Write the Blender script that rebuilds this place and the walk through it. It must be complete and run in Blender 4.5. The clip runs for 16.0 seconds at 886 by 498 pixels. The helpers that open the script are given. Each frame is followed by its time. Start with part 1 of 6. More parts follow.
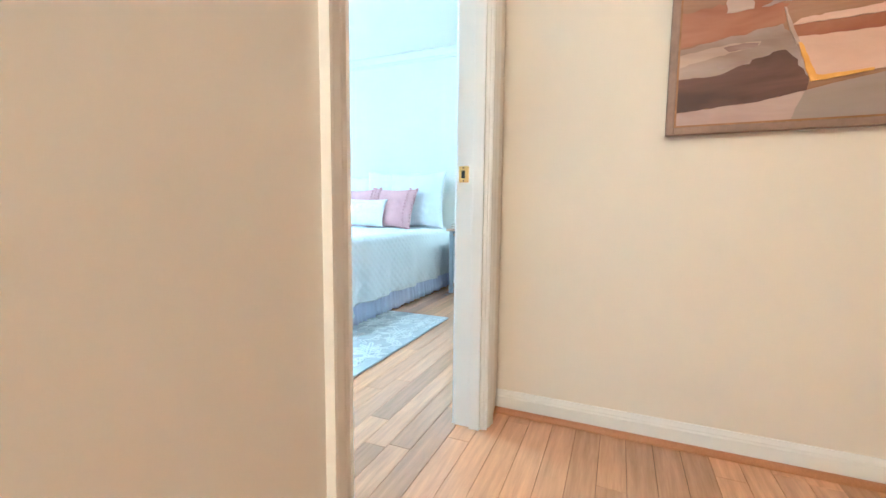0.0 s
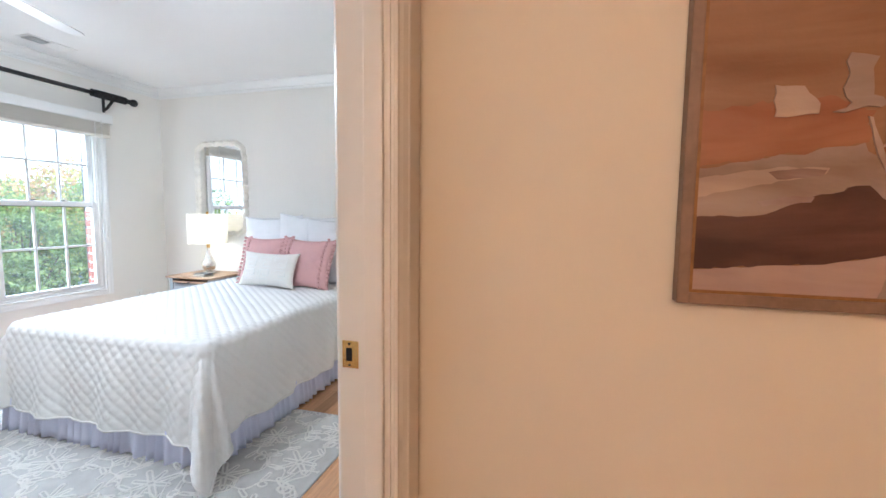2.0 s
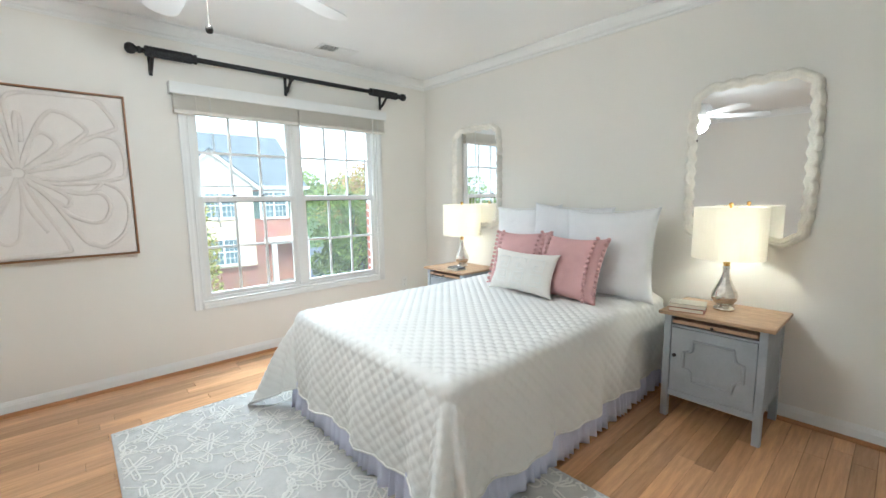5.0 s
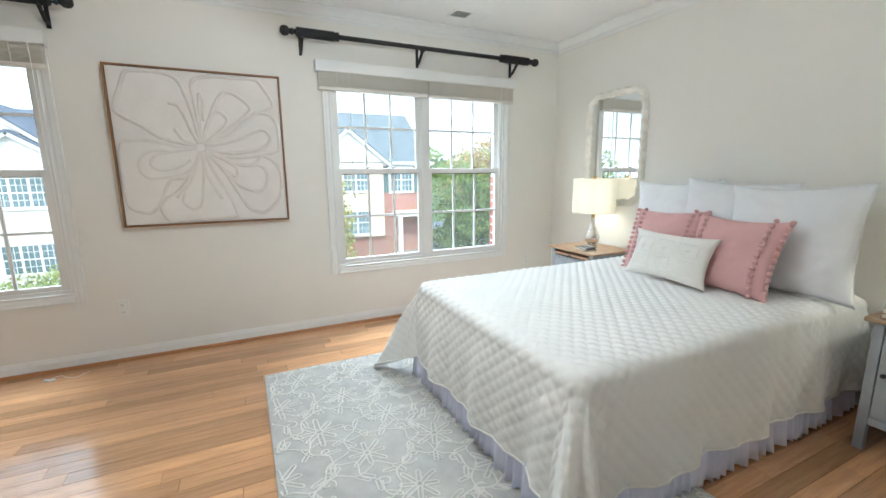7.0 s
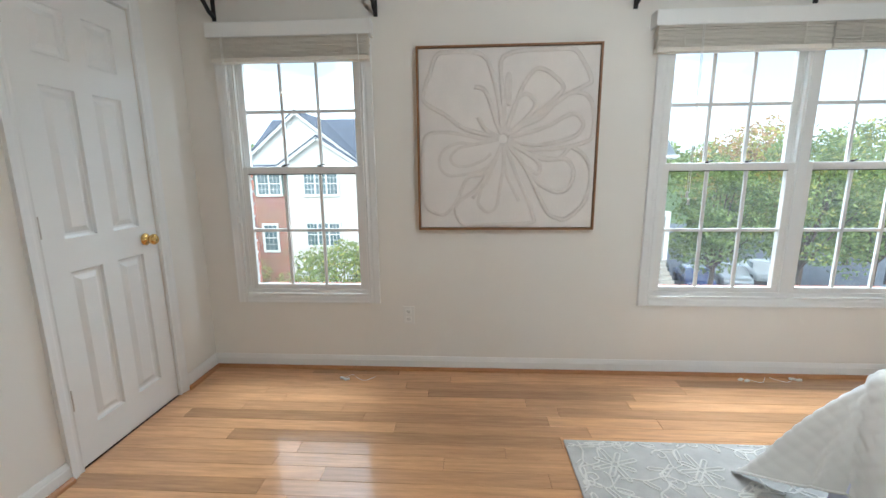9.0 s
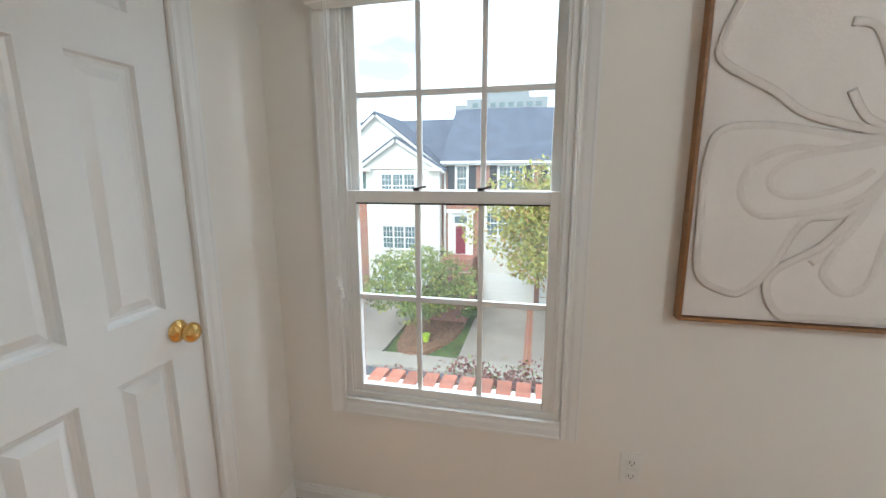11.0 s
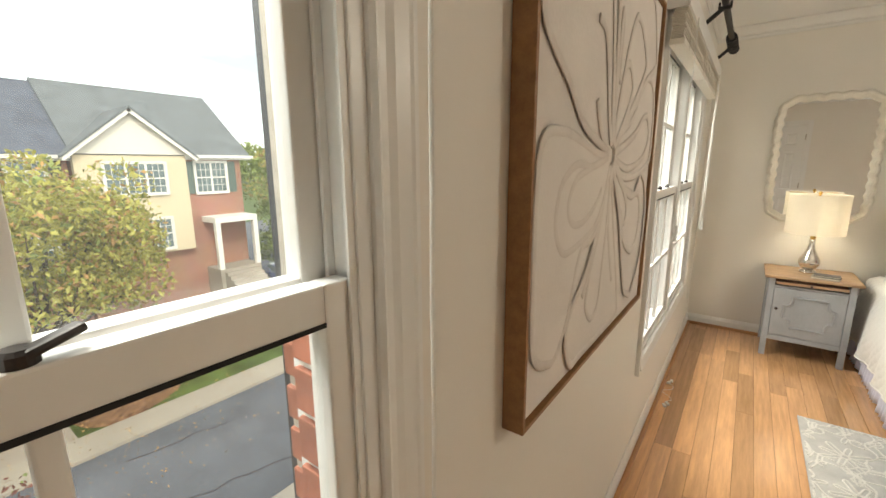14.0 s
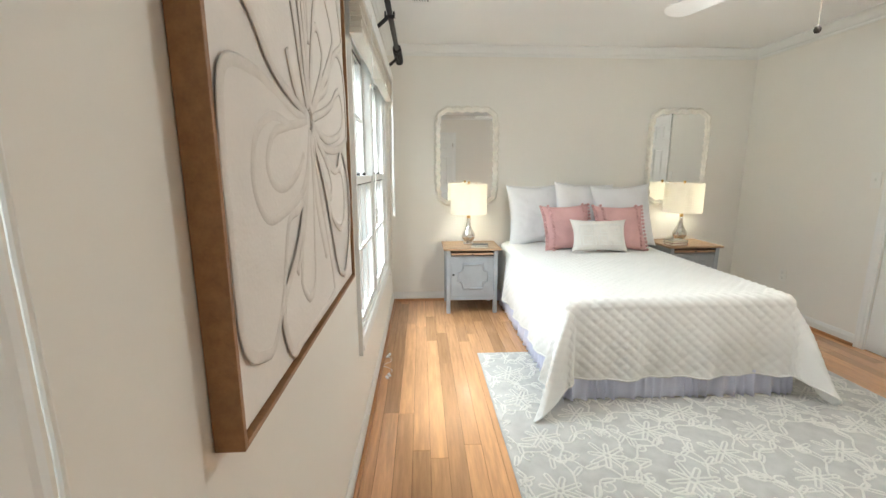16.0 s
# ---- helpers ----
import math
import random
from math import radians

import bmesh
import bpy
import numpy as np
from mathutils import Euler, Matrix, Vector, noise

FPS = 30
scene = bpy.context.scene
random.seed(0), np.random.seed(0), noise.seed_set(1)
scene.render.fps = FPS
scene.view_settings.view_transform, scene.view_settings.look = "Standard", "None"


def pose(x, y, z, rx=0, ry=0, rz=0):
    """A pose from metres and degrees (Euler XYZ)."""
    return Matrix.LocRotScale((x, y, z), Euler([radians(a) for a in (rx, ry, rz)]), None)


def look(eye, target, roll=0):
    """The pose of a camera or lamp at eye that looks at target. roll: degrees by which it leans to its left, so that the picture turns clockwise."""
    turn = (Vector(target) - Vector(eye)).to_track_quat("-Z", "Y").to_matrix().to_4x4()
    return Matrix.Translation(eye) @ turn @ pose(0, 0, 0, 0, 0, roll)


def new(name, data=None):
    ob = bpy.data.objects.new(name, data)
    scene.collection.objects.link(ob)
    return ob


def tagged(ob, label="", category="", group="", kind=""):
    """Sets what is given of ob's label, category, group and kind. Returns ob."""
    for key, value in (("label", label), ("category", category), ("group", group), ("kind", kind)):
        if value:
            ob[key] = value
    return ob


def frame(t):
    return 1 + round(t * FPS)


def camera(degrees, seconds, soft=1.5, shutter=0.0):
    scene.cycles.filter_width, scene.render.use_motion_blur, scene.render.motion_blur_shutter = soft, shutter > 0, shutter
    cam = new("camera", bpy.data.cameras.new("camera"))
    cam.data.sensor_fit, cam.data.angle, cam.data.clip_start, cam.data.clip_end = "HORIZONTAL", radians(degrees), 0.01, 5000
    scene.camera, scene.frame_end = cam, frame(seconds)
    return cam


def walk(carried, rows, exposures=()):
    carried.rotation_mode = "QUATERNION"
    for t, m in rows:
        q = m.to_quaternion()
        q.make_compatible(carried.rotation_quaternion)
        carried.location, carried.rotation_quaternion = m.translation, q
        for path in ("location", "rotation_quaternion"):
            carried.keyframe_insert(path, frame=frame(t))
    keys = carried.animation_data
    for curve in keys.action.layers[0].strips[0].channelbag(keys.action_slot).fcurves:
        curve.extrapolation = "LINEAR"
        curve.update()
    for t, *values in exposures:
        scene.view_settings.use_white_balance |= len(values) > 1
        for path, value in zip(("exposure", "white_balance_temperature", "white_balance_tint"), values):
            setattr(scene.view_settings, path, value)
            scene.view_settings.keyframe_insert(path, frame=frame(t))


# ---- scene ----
cam = camera(93.8, 16.0)
PATH = [
    (0, (0.841, -4.094, 0.805), (2.675, -3.316, 0.612), 0.6),
    (0.5, (0.975, -4.094, 0.928), (2.88, -3.511, 0.752), 0.5),
    (1, (1.151, -4.095, 1.042), (3.084, -3.609, 0.875), 0.8),
    (1.5, (1.34, -4.036, 1.108), (3.275, -3.561, 0.934), 0.5),
    (2, (1.474, -3.985, 1.22), (3.396, -3.459, 1.047), 0.6),
    (2.5, (1.638, -3.933, 1.352), (3.52, -3.282, 1.173), 0.7),
    (3, (1.771, -3.81, 1.357), (3.585, -2.988, 1.178), 0.1),
    (3.5, (1.875, -3.645, 1.305), (3.589, -2.627, 1.144), 0.4),
    (4, (2.02, -3.537, 1.29), (3.59, -2.31, 1.112), 0.1),
    (6.3, (2.073, -3.43, 1.236), (3.112, -1.754, 0.905), -0.7),
    (6.5, (2.093, -3.413, 1.241), (3.076, -1.704, 0.9), -0.5),
    (7, (2.077, -3.348, 1.241), (2.924, -1.572, 0.882), -0.5),
    (7.5, (2.01, -3.17, 1.227), (2.68, -1.319, 0.874), -0.7),
    (8, (1.91, -2.966, 1.251), (2.354, -1.051, 0.882), -0.5),
    (8.5, (1.79, -2.71, 1.239), (1.949, -0.752, 0.865), -0.5),
    (9, (1.646, -2.468, 1.257), (1.531, -0.507, 0.883), -0.5),
    (9.2, (1.57, -2.375, 1.263), (1.358, -0.421, 0.892), -0.5),
    (11.3, (0.89, -1.145, 1.351), (0.454, 0.772, 0.983), -0.2),
    (11.5, (0.874, -1.012, 1.338), (0.503, 0.918, 0.97), -0.4),
    (12, (0.899, -0.72, 1.348), (0.791, 1.243, 0.981), 0.1),
    (12.5, (0.919, -0.507, 1.357), (1.25, 1.431, 0.992), 0.0),
    (13, (0.919, -0.395, 1.371), (1.77, 1.376, 0.996), -0.7),
    (13.5, (0.819, -0.361, 1.391), (2.054, 1.161, 0.994), -0.7),
    (14, (0.723, -0.334, 1.404), (2.303, 0.826, 1.01), -0.3),
    (14.5, (0.728, -0.326, 1.389), (2.523, 0.464, 0.999), -0.4),
    (15, (0.773, -0.319, 1.358), (2.686, 0.122, 0.973), -0.1),
    (15.5, (0.796, -0.311, 1.333), (2.755, -0.165, 0.955), -0.2),
    (16, (0.815, -0.303, 1.309), (2.777, -0.404, 0.937), -0.1),
]
EXPOSE = [(0, 1.95, 4000, -12), (0.5, 1.72, 4100, -9), (1.0, 1.54, 4650, -2), (1.5, 1.32, 5000, 6), (2.2, 1.12, 5200, 8), (3, 0.95, 5250, 8), (4, 0.92, 5500, 3), (7, 0.78, 5550, 2), (9.2, 0.50, 5600, 4), (11.5, 0.42, 5850, 6), (12.5, 0.08, 6300, 8), (14, 0.26, 7500, 8), (14.6, 0.30, 7300, 9), (15, 0.50, 6800, 9), (16, 0.76, 6150, 4)]
walk(cam, [(t, look(eye, target, roll)) for t, eye, target, roll in PATH], EXPOSE)

# ---- light ----
ELEV, ROT = radians(42), radians(200)
world = bpy.data.worlds.new("sky")
scene.world = world
world.use_nodes = True
_nt = world.node_tree
_sky = _nt.nodes.new("ShaderNodeTexSky")
_sky.sky_type, _sky.sun_disc = "NISHITA", False
_sky.sun_elevation, _sky.sun_rotation = ELEV, ROT
_sky.air_density, _sky.dust_density, _sky.ozone_density = 1.0, 3.0, 1.0
_tc = _nt.nodes.new("ShaderNodeTexCoord")
_mp = _nt.nodes.new("ShaderNodeMapping")
_mp.inputs["Scale"].default_value = (1, 1, 3.5)
_cl = _nt.nodes.new("ShaderNodeTexNoise")
_cl.inputs["Scale"].default_value, _cl.inputs["Detail"].default_value = 2.2, 7
_cr = _nt.nodes.new("ShaderNodeValToRGB")
_cr.color_ramp.elements[0].position, _cr.color_ramp.elements[1].position = 0.40, 0.66
_cr.color_ramp.elements[0].color = (0.25, 0.25, 0.25, 1)
_mx = _nt.nodes.new("ShaderNodeMix")
_mx.data_type = "RGBA"
_mx.inputs[7].default_value = (19, 20, 21, 1)
_bg = _nt.nodes["Background"]
_bg.inputs["Strength"].default_value = 0.12
_nt.links.new(_tc.outputs["Generated"], _mp.inputs["Vector"])
_nt.links.new(_mp.outputs["Vector"], _cl.inputs["Vector"])
_nt.links.new(_cl.outputs["Fac"], _cr.inputs["Fac"])
_nt.links.new(_cr.outputs["Color"], _mx.inputs[0])
_nt.links.new(_sky.outputs["Color"], _mx.inputs[6])
_nt.links.new(_mx.outputs[2], _bg.inputs["Color"])
sun = new("sun", bpy.data.lights.new("sun", "SUN"))
sun.data.energy, sun.data.angle, sun.data.color = 1.4, radians(12), (1, 0.95, 0.88)
sun.matrix_basis = look((0, 0, 0), (math.sin(ROT) * -math.cos(ELEV), -math.cos(ROT) * math.cos(ELEV), -math.sin(ELEV)))


def lamp(name, kind, at, energy, colour, size=0.1):
    ob = new(name, bpy.data.lights.new(name, kind))
    ob.location, ob.data.energy, ob.data.color = at, energy, colour
    if kind == "POINT":
        ob.data.shadow_soft_size = size
    else:
        ob.data.size = size
    return ob


hall_lamp = lamp("hall_light", "POINT", (-0.3, -4.0, 2.05), 23, (1.0, 0.60, 0.33), 0.12)
# fill lamp added inside the unlit fan's bowl to brighten the bedroom
room_fill = lamp("room_fill_light", "POINT", (2.45, -1.83, 2.02), 25, (1.0, 0.97, 0.92), 0.10)
# added area lamps, unseen above each window, that boost the sky's light indoors
for at, wide, power in (((0.65, 0.95, 2.75), 1.0, 82), ((3.50, 0.95, 2.75), 1.9, 152)):
    sky_fill = lamp("sky_fill_light", "AREA", at, power, (0.90, 0.96, 1.0), wide)
    sky_fill.data.shape, sky_fill.data.size_y = "RECTANGLE", 1.0
    sky_fill.matrix_basis = look(at, (at[0], -2.2, 0.55))

# ---- materials ----


def mat(name, colour, rough=0.5, metal=0.0, var=0.08, scale=8.0, fine=90.0, bump=0.1, spec=0.5, trans=0.0, emit=0.0, rand=0.0, coat=0.0, stretch=None, island=False, sub=0.0):
    m = bpy.data.materials.new(name)
    m.use_nodes = True
    nt = m.node_tree
    b = nt.nodes["Principled BSDF"]
    b.inputs["Roughness"].default_value, b.inputs["Metallic"].default_value = rough, metal
    b.inputs["Specular IOR Level"].default_value = spec
    b.inputs["Coat Weight"].default_value = coat
    b.inputs["Coat Roughness"].default_value = 0.15
    b.inputs["Transmission Weight"].default_value = trans
    tc = nt.nodes.new("ShaderNodeTexCoord")
    src = tc.outputs["Object"]
    if stretch:
        mp = nt.nodes.new("ShaderNodeMapping")
        mp.inputs["Scale"].default_value = stretch
        nt.links.new(src, mp.inputs["Vector"])
        src = mp.outputs["Vector"]
        if rand:
            oi = nt.nodes.new("ShaderNodeObjectInfo")
            mu = nt.nodes.new("ShaderNodeVectorMath")
            mu.operation = "SCALE"
            mu.inputs[0].default_value = (37, 19, 53)
            ad = nt.nodes.new("ShaderNodeVectorMath")
            nt.links.new(oi.outputs["Random"], mu.inputs["Scale"])
            nt.links.new(src, ad.inputs[0])
            nt.links.new(mu.outputs[0], ad.inputs[1])
            src = ad.outputs[0]
    big = nt.nodes.new("ShaderNodeTexNoise")
    big.inputs["Scale"].default_value, big.inputs["Detail"].default_value = scale, 4
    small = nt.nodes.new("ShaderNodeTexNoise")
    small.inputs["Scale"].default_value, small.inputs["Detail"].default_value = fine, 3
    nt.links.new(src, big.inputs["Vector"])
    nt.links.new(src, small.inputs["Vector"])
    add = nt.nodes.new("ShaderNodeMath")
    add.operation = "MULTIPLY_ADD"
    add.inputs[1].default_value = 0.35
    nt.links.new(small.outputs["Fac"], add.inputs[0])
    nt.links.new(big.outputs["Fac"], add.inputs[2])
    fac = add.outputs[0]
    ramp = nt.nodes.new("ShaderNodeMapRange")
    ramp.inputs["From Min"].default_value, ramp.inputs["From Max"].default_value = 0.45, 0.9
    ramp.inputs["To Min"].default_value, ramp.inputs["To Max"].default_value = 1 - var, 1 + var
    nt.links.new(fac, ramp.inputs["Value"])
    val = ramp.outputs["Result"]
    if rand or island:
        if island:
            oi2 = nt.nodes.new("ShaderNodeNewGeometry")
            r = oi2.outputs["Random Per Island"]
        else:
            oi2 = nt.nodes.new("ShaderNodeObjectInfo")
            r = oi2.outputs["Random"]
        mr = nt.nodes.new("ShaderNodeMapRange")
        mr.inputs["To Min"].default_value, mr.inputs["To Max"].default_value = 1 - (rand or 0.2), 1 + (rand or 0.2)
        nt.links.new(r, mr.inputs["Value"])
        m2 = nt.nodes.new("ShaderNodeMath")
        m2.operation = "MULTIPLY"
        nt.links.new(mr.outputs["Result"], m2.inputs[0])
        nt.links.new(val, m2.inputs[1])
        val = m2.outputs[0]
    sc = nt.nodes.new("ShaderNodeVectorMath")
    sc.operation = "SCALE"
    sc.inputs[0].default_value = colour[:3]
    nt.links.new(val, sc.inputs["Scale"])
    nt.links.new(sc.outputs[0], b.inputs["Base Color"])
    if bump:
        bp = nt.nodes.new("ShaderNodeBump")
        bp.inputs["Strength"].default_value, bp.inputs["Distance"].default_value = bump, 0.004
        nt.links.new(fac, bp.inputs["Height"])
        nt.links.new(bp.outputs["Normal"], b.inputs["Normal"])
    if emit:
        nt.links.new(sc.outputs[0], b.inputs["Emission Color"])
        b.inputs["Emission Strength"].default_value = emit
    if sub:
        tr = nt.nodes.new("ShaderNodeBsdfTranslucent")
        nt.links.new(sc.outputs[0], tr.inputs["Color"])
        ms = nt.nodes.new("ShaderNodeMixShader")
        ms.inputs["Fac"].default_value = sub
        nt.links.new(b.outputs[0], ms.inputs[1])
        nt.links.new(tr.outputs[0], ms.inputs[2])
        nt.links.new(ms.outputs[0], nt.nodes["Material Output"].inputs["Surface"])
    return m


M_WALL = mat("wall_paint", (0.80, 0.775, 0.72), 0.75, var=0.012, scale=1.5, fine=220, bump=0.05)
M_HALL = mat("hall_paint", (0.78, 0.73, 0.64), 0.7, var=0.012, scale=1.5, fine=220, bump=0.05)
M_CEIL = mat("ceiling_paint", (0.85, 0.85, 0.84), 0.85, var=0.012, scale=2, fine=180, bump=0.06)
M_TRIM = mat("trim_paint", (0.80, 0.80, 0.78), 0.32, var=0.015, scale=3, fine=60, bump=0.03)
M_SASH = mat("sash_vinyl", (0.80, 0.79, 0.76), 0.35, var=0.02, scale=4, fine=60, bump=0.03)
M_WOODFL = mat("oak_floor", (0.57, 0.31, 0.15), 0.16, var=0.17, scale=2.2, fine=11, bump=0.02, rand=0.24, stretch=(2.0, 26, 26), coat=0.5)
M_SHOE = mat("oak_shoe", (0.42, 0.19, 0.07), 0.35, var=0.1, stretch=(4, 30, 30), bump=0.03)
M_SUB = mat("subfloor", (0.05, 0.025, 0.012), 0.8)
M_BLACK = mat("black_iron", (0.010, 0.010, 0.011), 0.5, var=0.3, scale=30, fine=200, bump=0.3)
M_BRASS = mat("brass", (0.80, 0.52, 0.18), 0.2, 1.0, var=0.06, scale=20, bump=0.03)
M_STEEL = mat("brushed_steel", (0.5, 0.47, 0.42), 0.35, 1.0, var=0.08, scale=30)
M_BRONZE = mat("dark_bronze", (0.035, 0.028, 0.025), 0.45, 0.6, var=0.25, scale=40)
M_SLOT = mat("slot_dark", (0.01, 0.01, 0.01), 0.8)
M_BLIND = mat("blind_slats", (0.74, 0.70, 0.62), 0.5, var=0.05, scale=6, fine=60, stretch=(2, 40, 40))
M_QUILT = mat("quilt_cotton", (0.83, 0.82, 0.79), 0.9, var=0.02, scale=5, fine=420, bump=0.25, spec=0.2)
M_SKIRT = mat("skirt_cotton", (0.72, 0.73, 0.86), 0.9, var=0.03, scale=9, fine=500, bump=0.2, spec=0.2)
M_PILLOW = mat("pillow_linen", (0.82, 0.82, 0.83), 0.92, var=0.03, scale=7, fine=380, bump=0.35, spec=0.2)
M_PINK = mat("pink_linen", (0.66, 0.40, 0.385), 0.92, var=0.05, scale=6, fine=300, bump=0.5, spec=0.2)
M_LUMB = mat("cream_linen", (0.80, 0.77, 0.72), 0.92, var=0.03, scale=7, fine=300, bump=0.4, spec=0.2)
M_MATT = mat("mattress_ticking", (0.75, 0.74, 0.72), 0.9)
M_RUG = mat("rug_wool", (0.53, 0.515, 0.49), 0.97, var=0.12, scale=14, fine=420, bump=0.8, spec=0.1)
M_RUGL = mat("rug_raised_wool", (0.74, 0.72, 0.67), 0.97, var=0.06, scale=14, fine=420, bump=0.6, spec=0.1)
M_GREY = mat("grey_paint", (0.36, 0.38, 0.40), 0.5, var=0.09, scale=9, fine=70, bump=0.12)
M_NWOOD = mat("weathered_oak", (0.42, 0.28, 0.17), 0.5, var=0.25, scale=3, fine=14, bump=0.2, stretch=(30, 4, 30))
M_FRAMEW = mat("mirror_frame_paint", (0.80, 0.765, 0.69), 0.38, var=0.1, scale=14, fine=90, bump=0.1)
M_MIRROR = mat("mirror_silver", (0.93, 0.94, 0.94), 0.015, 1.0, var=0.0, bump=0)
M_MERC = mat("mercury_glass", (0.78, 0.74, 0.68), 0.12, 0.92, var=0.25, scale=26, fine=120, bump=0.05)
M_SHADE = mat("lamp_shade_linen", (0.94, 0.91, 0.84), 0.9, var=0.02, fine=400, bump=0.2, sub=0.55)
M_BULB = mat("bulb_glow", (1.0, 0.8, 0.5), 0.5, var=0, bump=0, emit=6.0)
M_PTFRAME = mat("walnut_frame", (0.27, 0.13, 0.048), 0.45, var=0.2, scale=4, fine=20, bump=0.1, stretch=(12, 12, 12))
M_CANVAS = mat("plaster_canvas", (0.76, 0.72, 0.68), 0.85, var=0.04, scale=7, fine=120, bump=0.5)
M_CLAY = mat("plaster_ridges", (0.70, 0.655, 0.61), 0.85, var=0.05, scale=20, fine=160, bump=0.5)
M_FAN = mat("fan_paint", (0.78, 0.78, 0.77), 0.45, var=0.02)
M_BOOK = mat("book_cloth", (0.42, 0.40, 0.33), 0.7, var=0.1, fine=200)
M_BOOKR = mat("book_cloth_rust", (0.35, 0.12, 0.08), 0.7, var=0.1, fine=200)
M_PAGES = mat("book_pages", (0.78, 0.72, 0.6), 0.9, var=0.1, stretch=(4, 4, 200))
M_DARKBK = mat("dark_book", (0.09, 0.09, 0.10), 0.5)
M_PLASTIC = mat("white_plastic", (0.8, 0.79, 0.75), 0.35, var=0.01)

M_GLASS = bpy.data.materials.new("window_glass")
M_GLASS.use_nodes = True
_g = M_GLASS.node_tree
_g.nodes.remove(_g.nodes["Principled BSDF"])
_t = _g.nodes.new("ShaderNodeBsdfTransparent")
_t.inputs["Color"].default_value = (0.96, 0.98, 0.98, 1)
_r = _g.nodes.new("ShaderNodeBsdfGlossy")
_r.inputs["Roughness"].default_value = 0.01
_lw = _g.nodes.new("ShaderNodeLayerWeight")
_pw = _g.nodes.new("ShaderNodeMath")
_pw.operation = "POWER"
_pw.inputs[1].default_value = 4.0
_f = _g.nodes.new("ShaderNodeMath")
_f.operation = "MULTIPLY_ADD"
_f.inputs[1].default_value, _f.inputs[2].default_value = 0.6, 0.025
_g.links.new(_lw.outputs["Facing"], _pw.inputs[0])
_g.links.new(_pw.outputs[0], _f.inputs[0])
_x = _g.nodes.new("ShaderNodeMixShader")
_g.links.new(_f.outputs[0], _x.inputs[0])
_g.links.new(_t.outputs[0], _x.inputs[1])
_g.links.new(_r.outputs[0], _x.inputs[2])
# haze over the view outside, put into the glass as a faint patchy veil
_haze = _g.nodes.new("ShaderNodeBsdfTranslucent")
_haze.inputs["Color"].default_value = (0.9, 0.92, 0.95, 1)
_dn = _g.nodes.new("ShaderNodeTexNoise")
_dn.inputs["Scale"].default_value, _dn.inputs["Detail"].default_value = 3.0, 5
_dm = _g.nodes.new("ShaderNodeMapRange")
_dm.inputs["To Min"].default_value, _dm.inputs["To Max"].default_value = 0.006, 0.026
_g.links.new(_dn.outputs["Fac"], _dm.inputs["Value"])
_dx = _g.nodes.new("ShaderNodeMixShader")
_g.links.new(_dm.outputs[0], _dx.inputs[0])
_g.links.new(_x.outputs[0], _dx.inputs[1])
_g.links.new(_haze.outputs[0], _dx.inputs[2])
_g.links.new(_dx.outputs[0], _g.nodes["Material Output"].inputs["Surface"])

# ---- mesh helpers ----


def part(name, bm, material, parent=None, label="", smooth=False):
    me = bpy.data.meshes.new(name)
    bm.to_mesh(me)
    bm.free()
    me.materials.append(material)
    if smooth:
        for p in me.polygons:
            p.use_smooth = True
    ob = new(name, me)
    if parent:
        ob.parent = parent
    return tagged(ob, label=label)


def add_box(bm, x0, x1, y0, y1, z0, z1, bevel=0.0, turn=None):
    r = bmesh.ops.create_cube(bm, size=1.0)
    m = Matrix.Translation(((x0 + x1) / 2, (y0 + y1) / 2, (z0 + z1) / 2)) @ (turn or Matrix()) @ Matrix.Diagonal((abs(x1 - x0), abs(y1 - y0), abs(z1 - z0), 1))
    bmesh.ops.transform(bm, matrix=m, verts=r["verts"])
    if bevel:
        es = list({e for v in r["verts"] for e in v.link_edges})
        bmesh.ops.bevel(bm, geom=es, offset=bevel, segments=2, affect="EDGES", profile=0.6)
    return bm


def box(x0, x1, y0, y1, z0, z1, bevel=0.0, turn=None):
    return add_box(bmesh.new(), x0, x1, y0, y1, z0, z1, bevel, turn)


def boxes(rows, bevel=0.0):
    bm = bmesh.new()
    for r in rows:
        add_box(bm, *r, bevel=bevel)
    return bm


def revolve(bm, prof, at=(0, 0, 0), n=32, m=None):
    rings = []
    for r, z in prof:
        ring = []
        for k in range(n):
            a = 2 * math.pi * k / n
            p = Vector((r * math.cos(a), r * math.sin(a), z))
            ring.append(bm.verts.new((m @ p if m else p) + Vector(at)))
        rings.append(ring)
    for a, b in zip(rings, rings[1:]):
        for k in range(n):
            bm.faces.new((a[k], a[(k + 1) % n], b[(k + 1) % n], b[k]))
    bm.faces.new(rings[0][::-1])
    bm.faces.new(rings[-1])
    return bm


def tube(bm, pts, r, n=6, closed=False, flat=1.0, up=Vector((0, 0, 1))):
    pts = [Vector(p) for p in pts]
    rings, c = [], len(pts)
    for i, p in enumerate(pts):
        a = pts[i - 1] if (i or closed) else p
        b = pts[(i + 1) % c] if (i < c - 1 or closed) else p
        d = (b - a).normalized()
        s = d.cross(up)
        s = s.normalized() if s.length > 1e-4 else Vector((1, 0, 0))
        u = s.cross(d).normalized()
        rings.append([bm.verts.new(p + s * r * math.cos(2 * math.pi * k / n) + u * r * flat * math.sin(2 * math.pi * k / n)) for k in range(n)])
    pairs = list(zip(rings, rings[1:])) + ([(rings[-1], rings[0])] if closed else [])
    for a, b in pairs:
        for k in range(n):
            bm.faces.new((a[k], a[(k + 1) % n], b[(k + 1) % n], b[k]))
    if not closed:
        bm.faces.new(rings[0][::-1])
        bm.faces.new(rings[-1])
    return bm


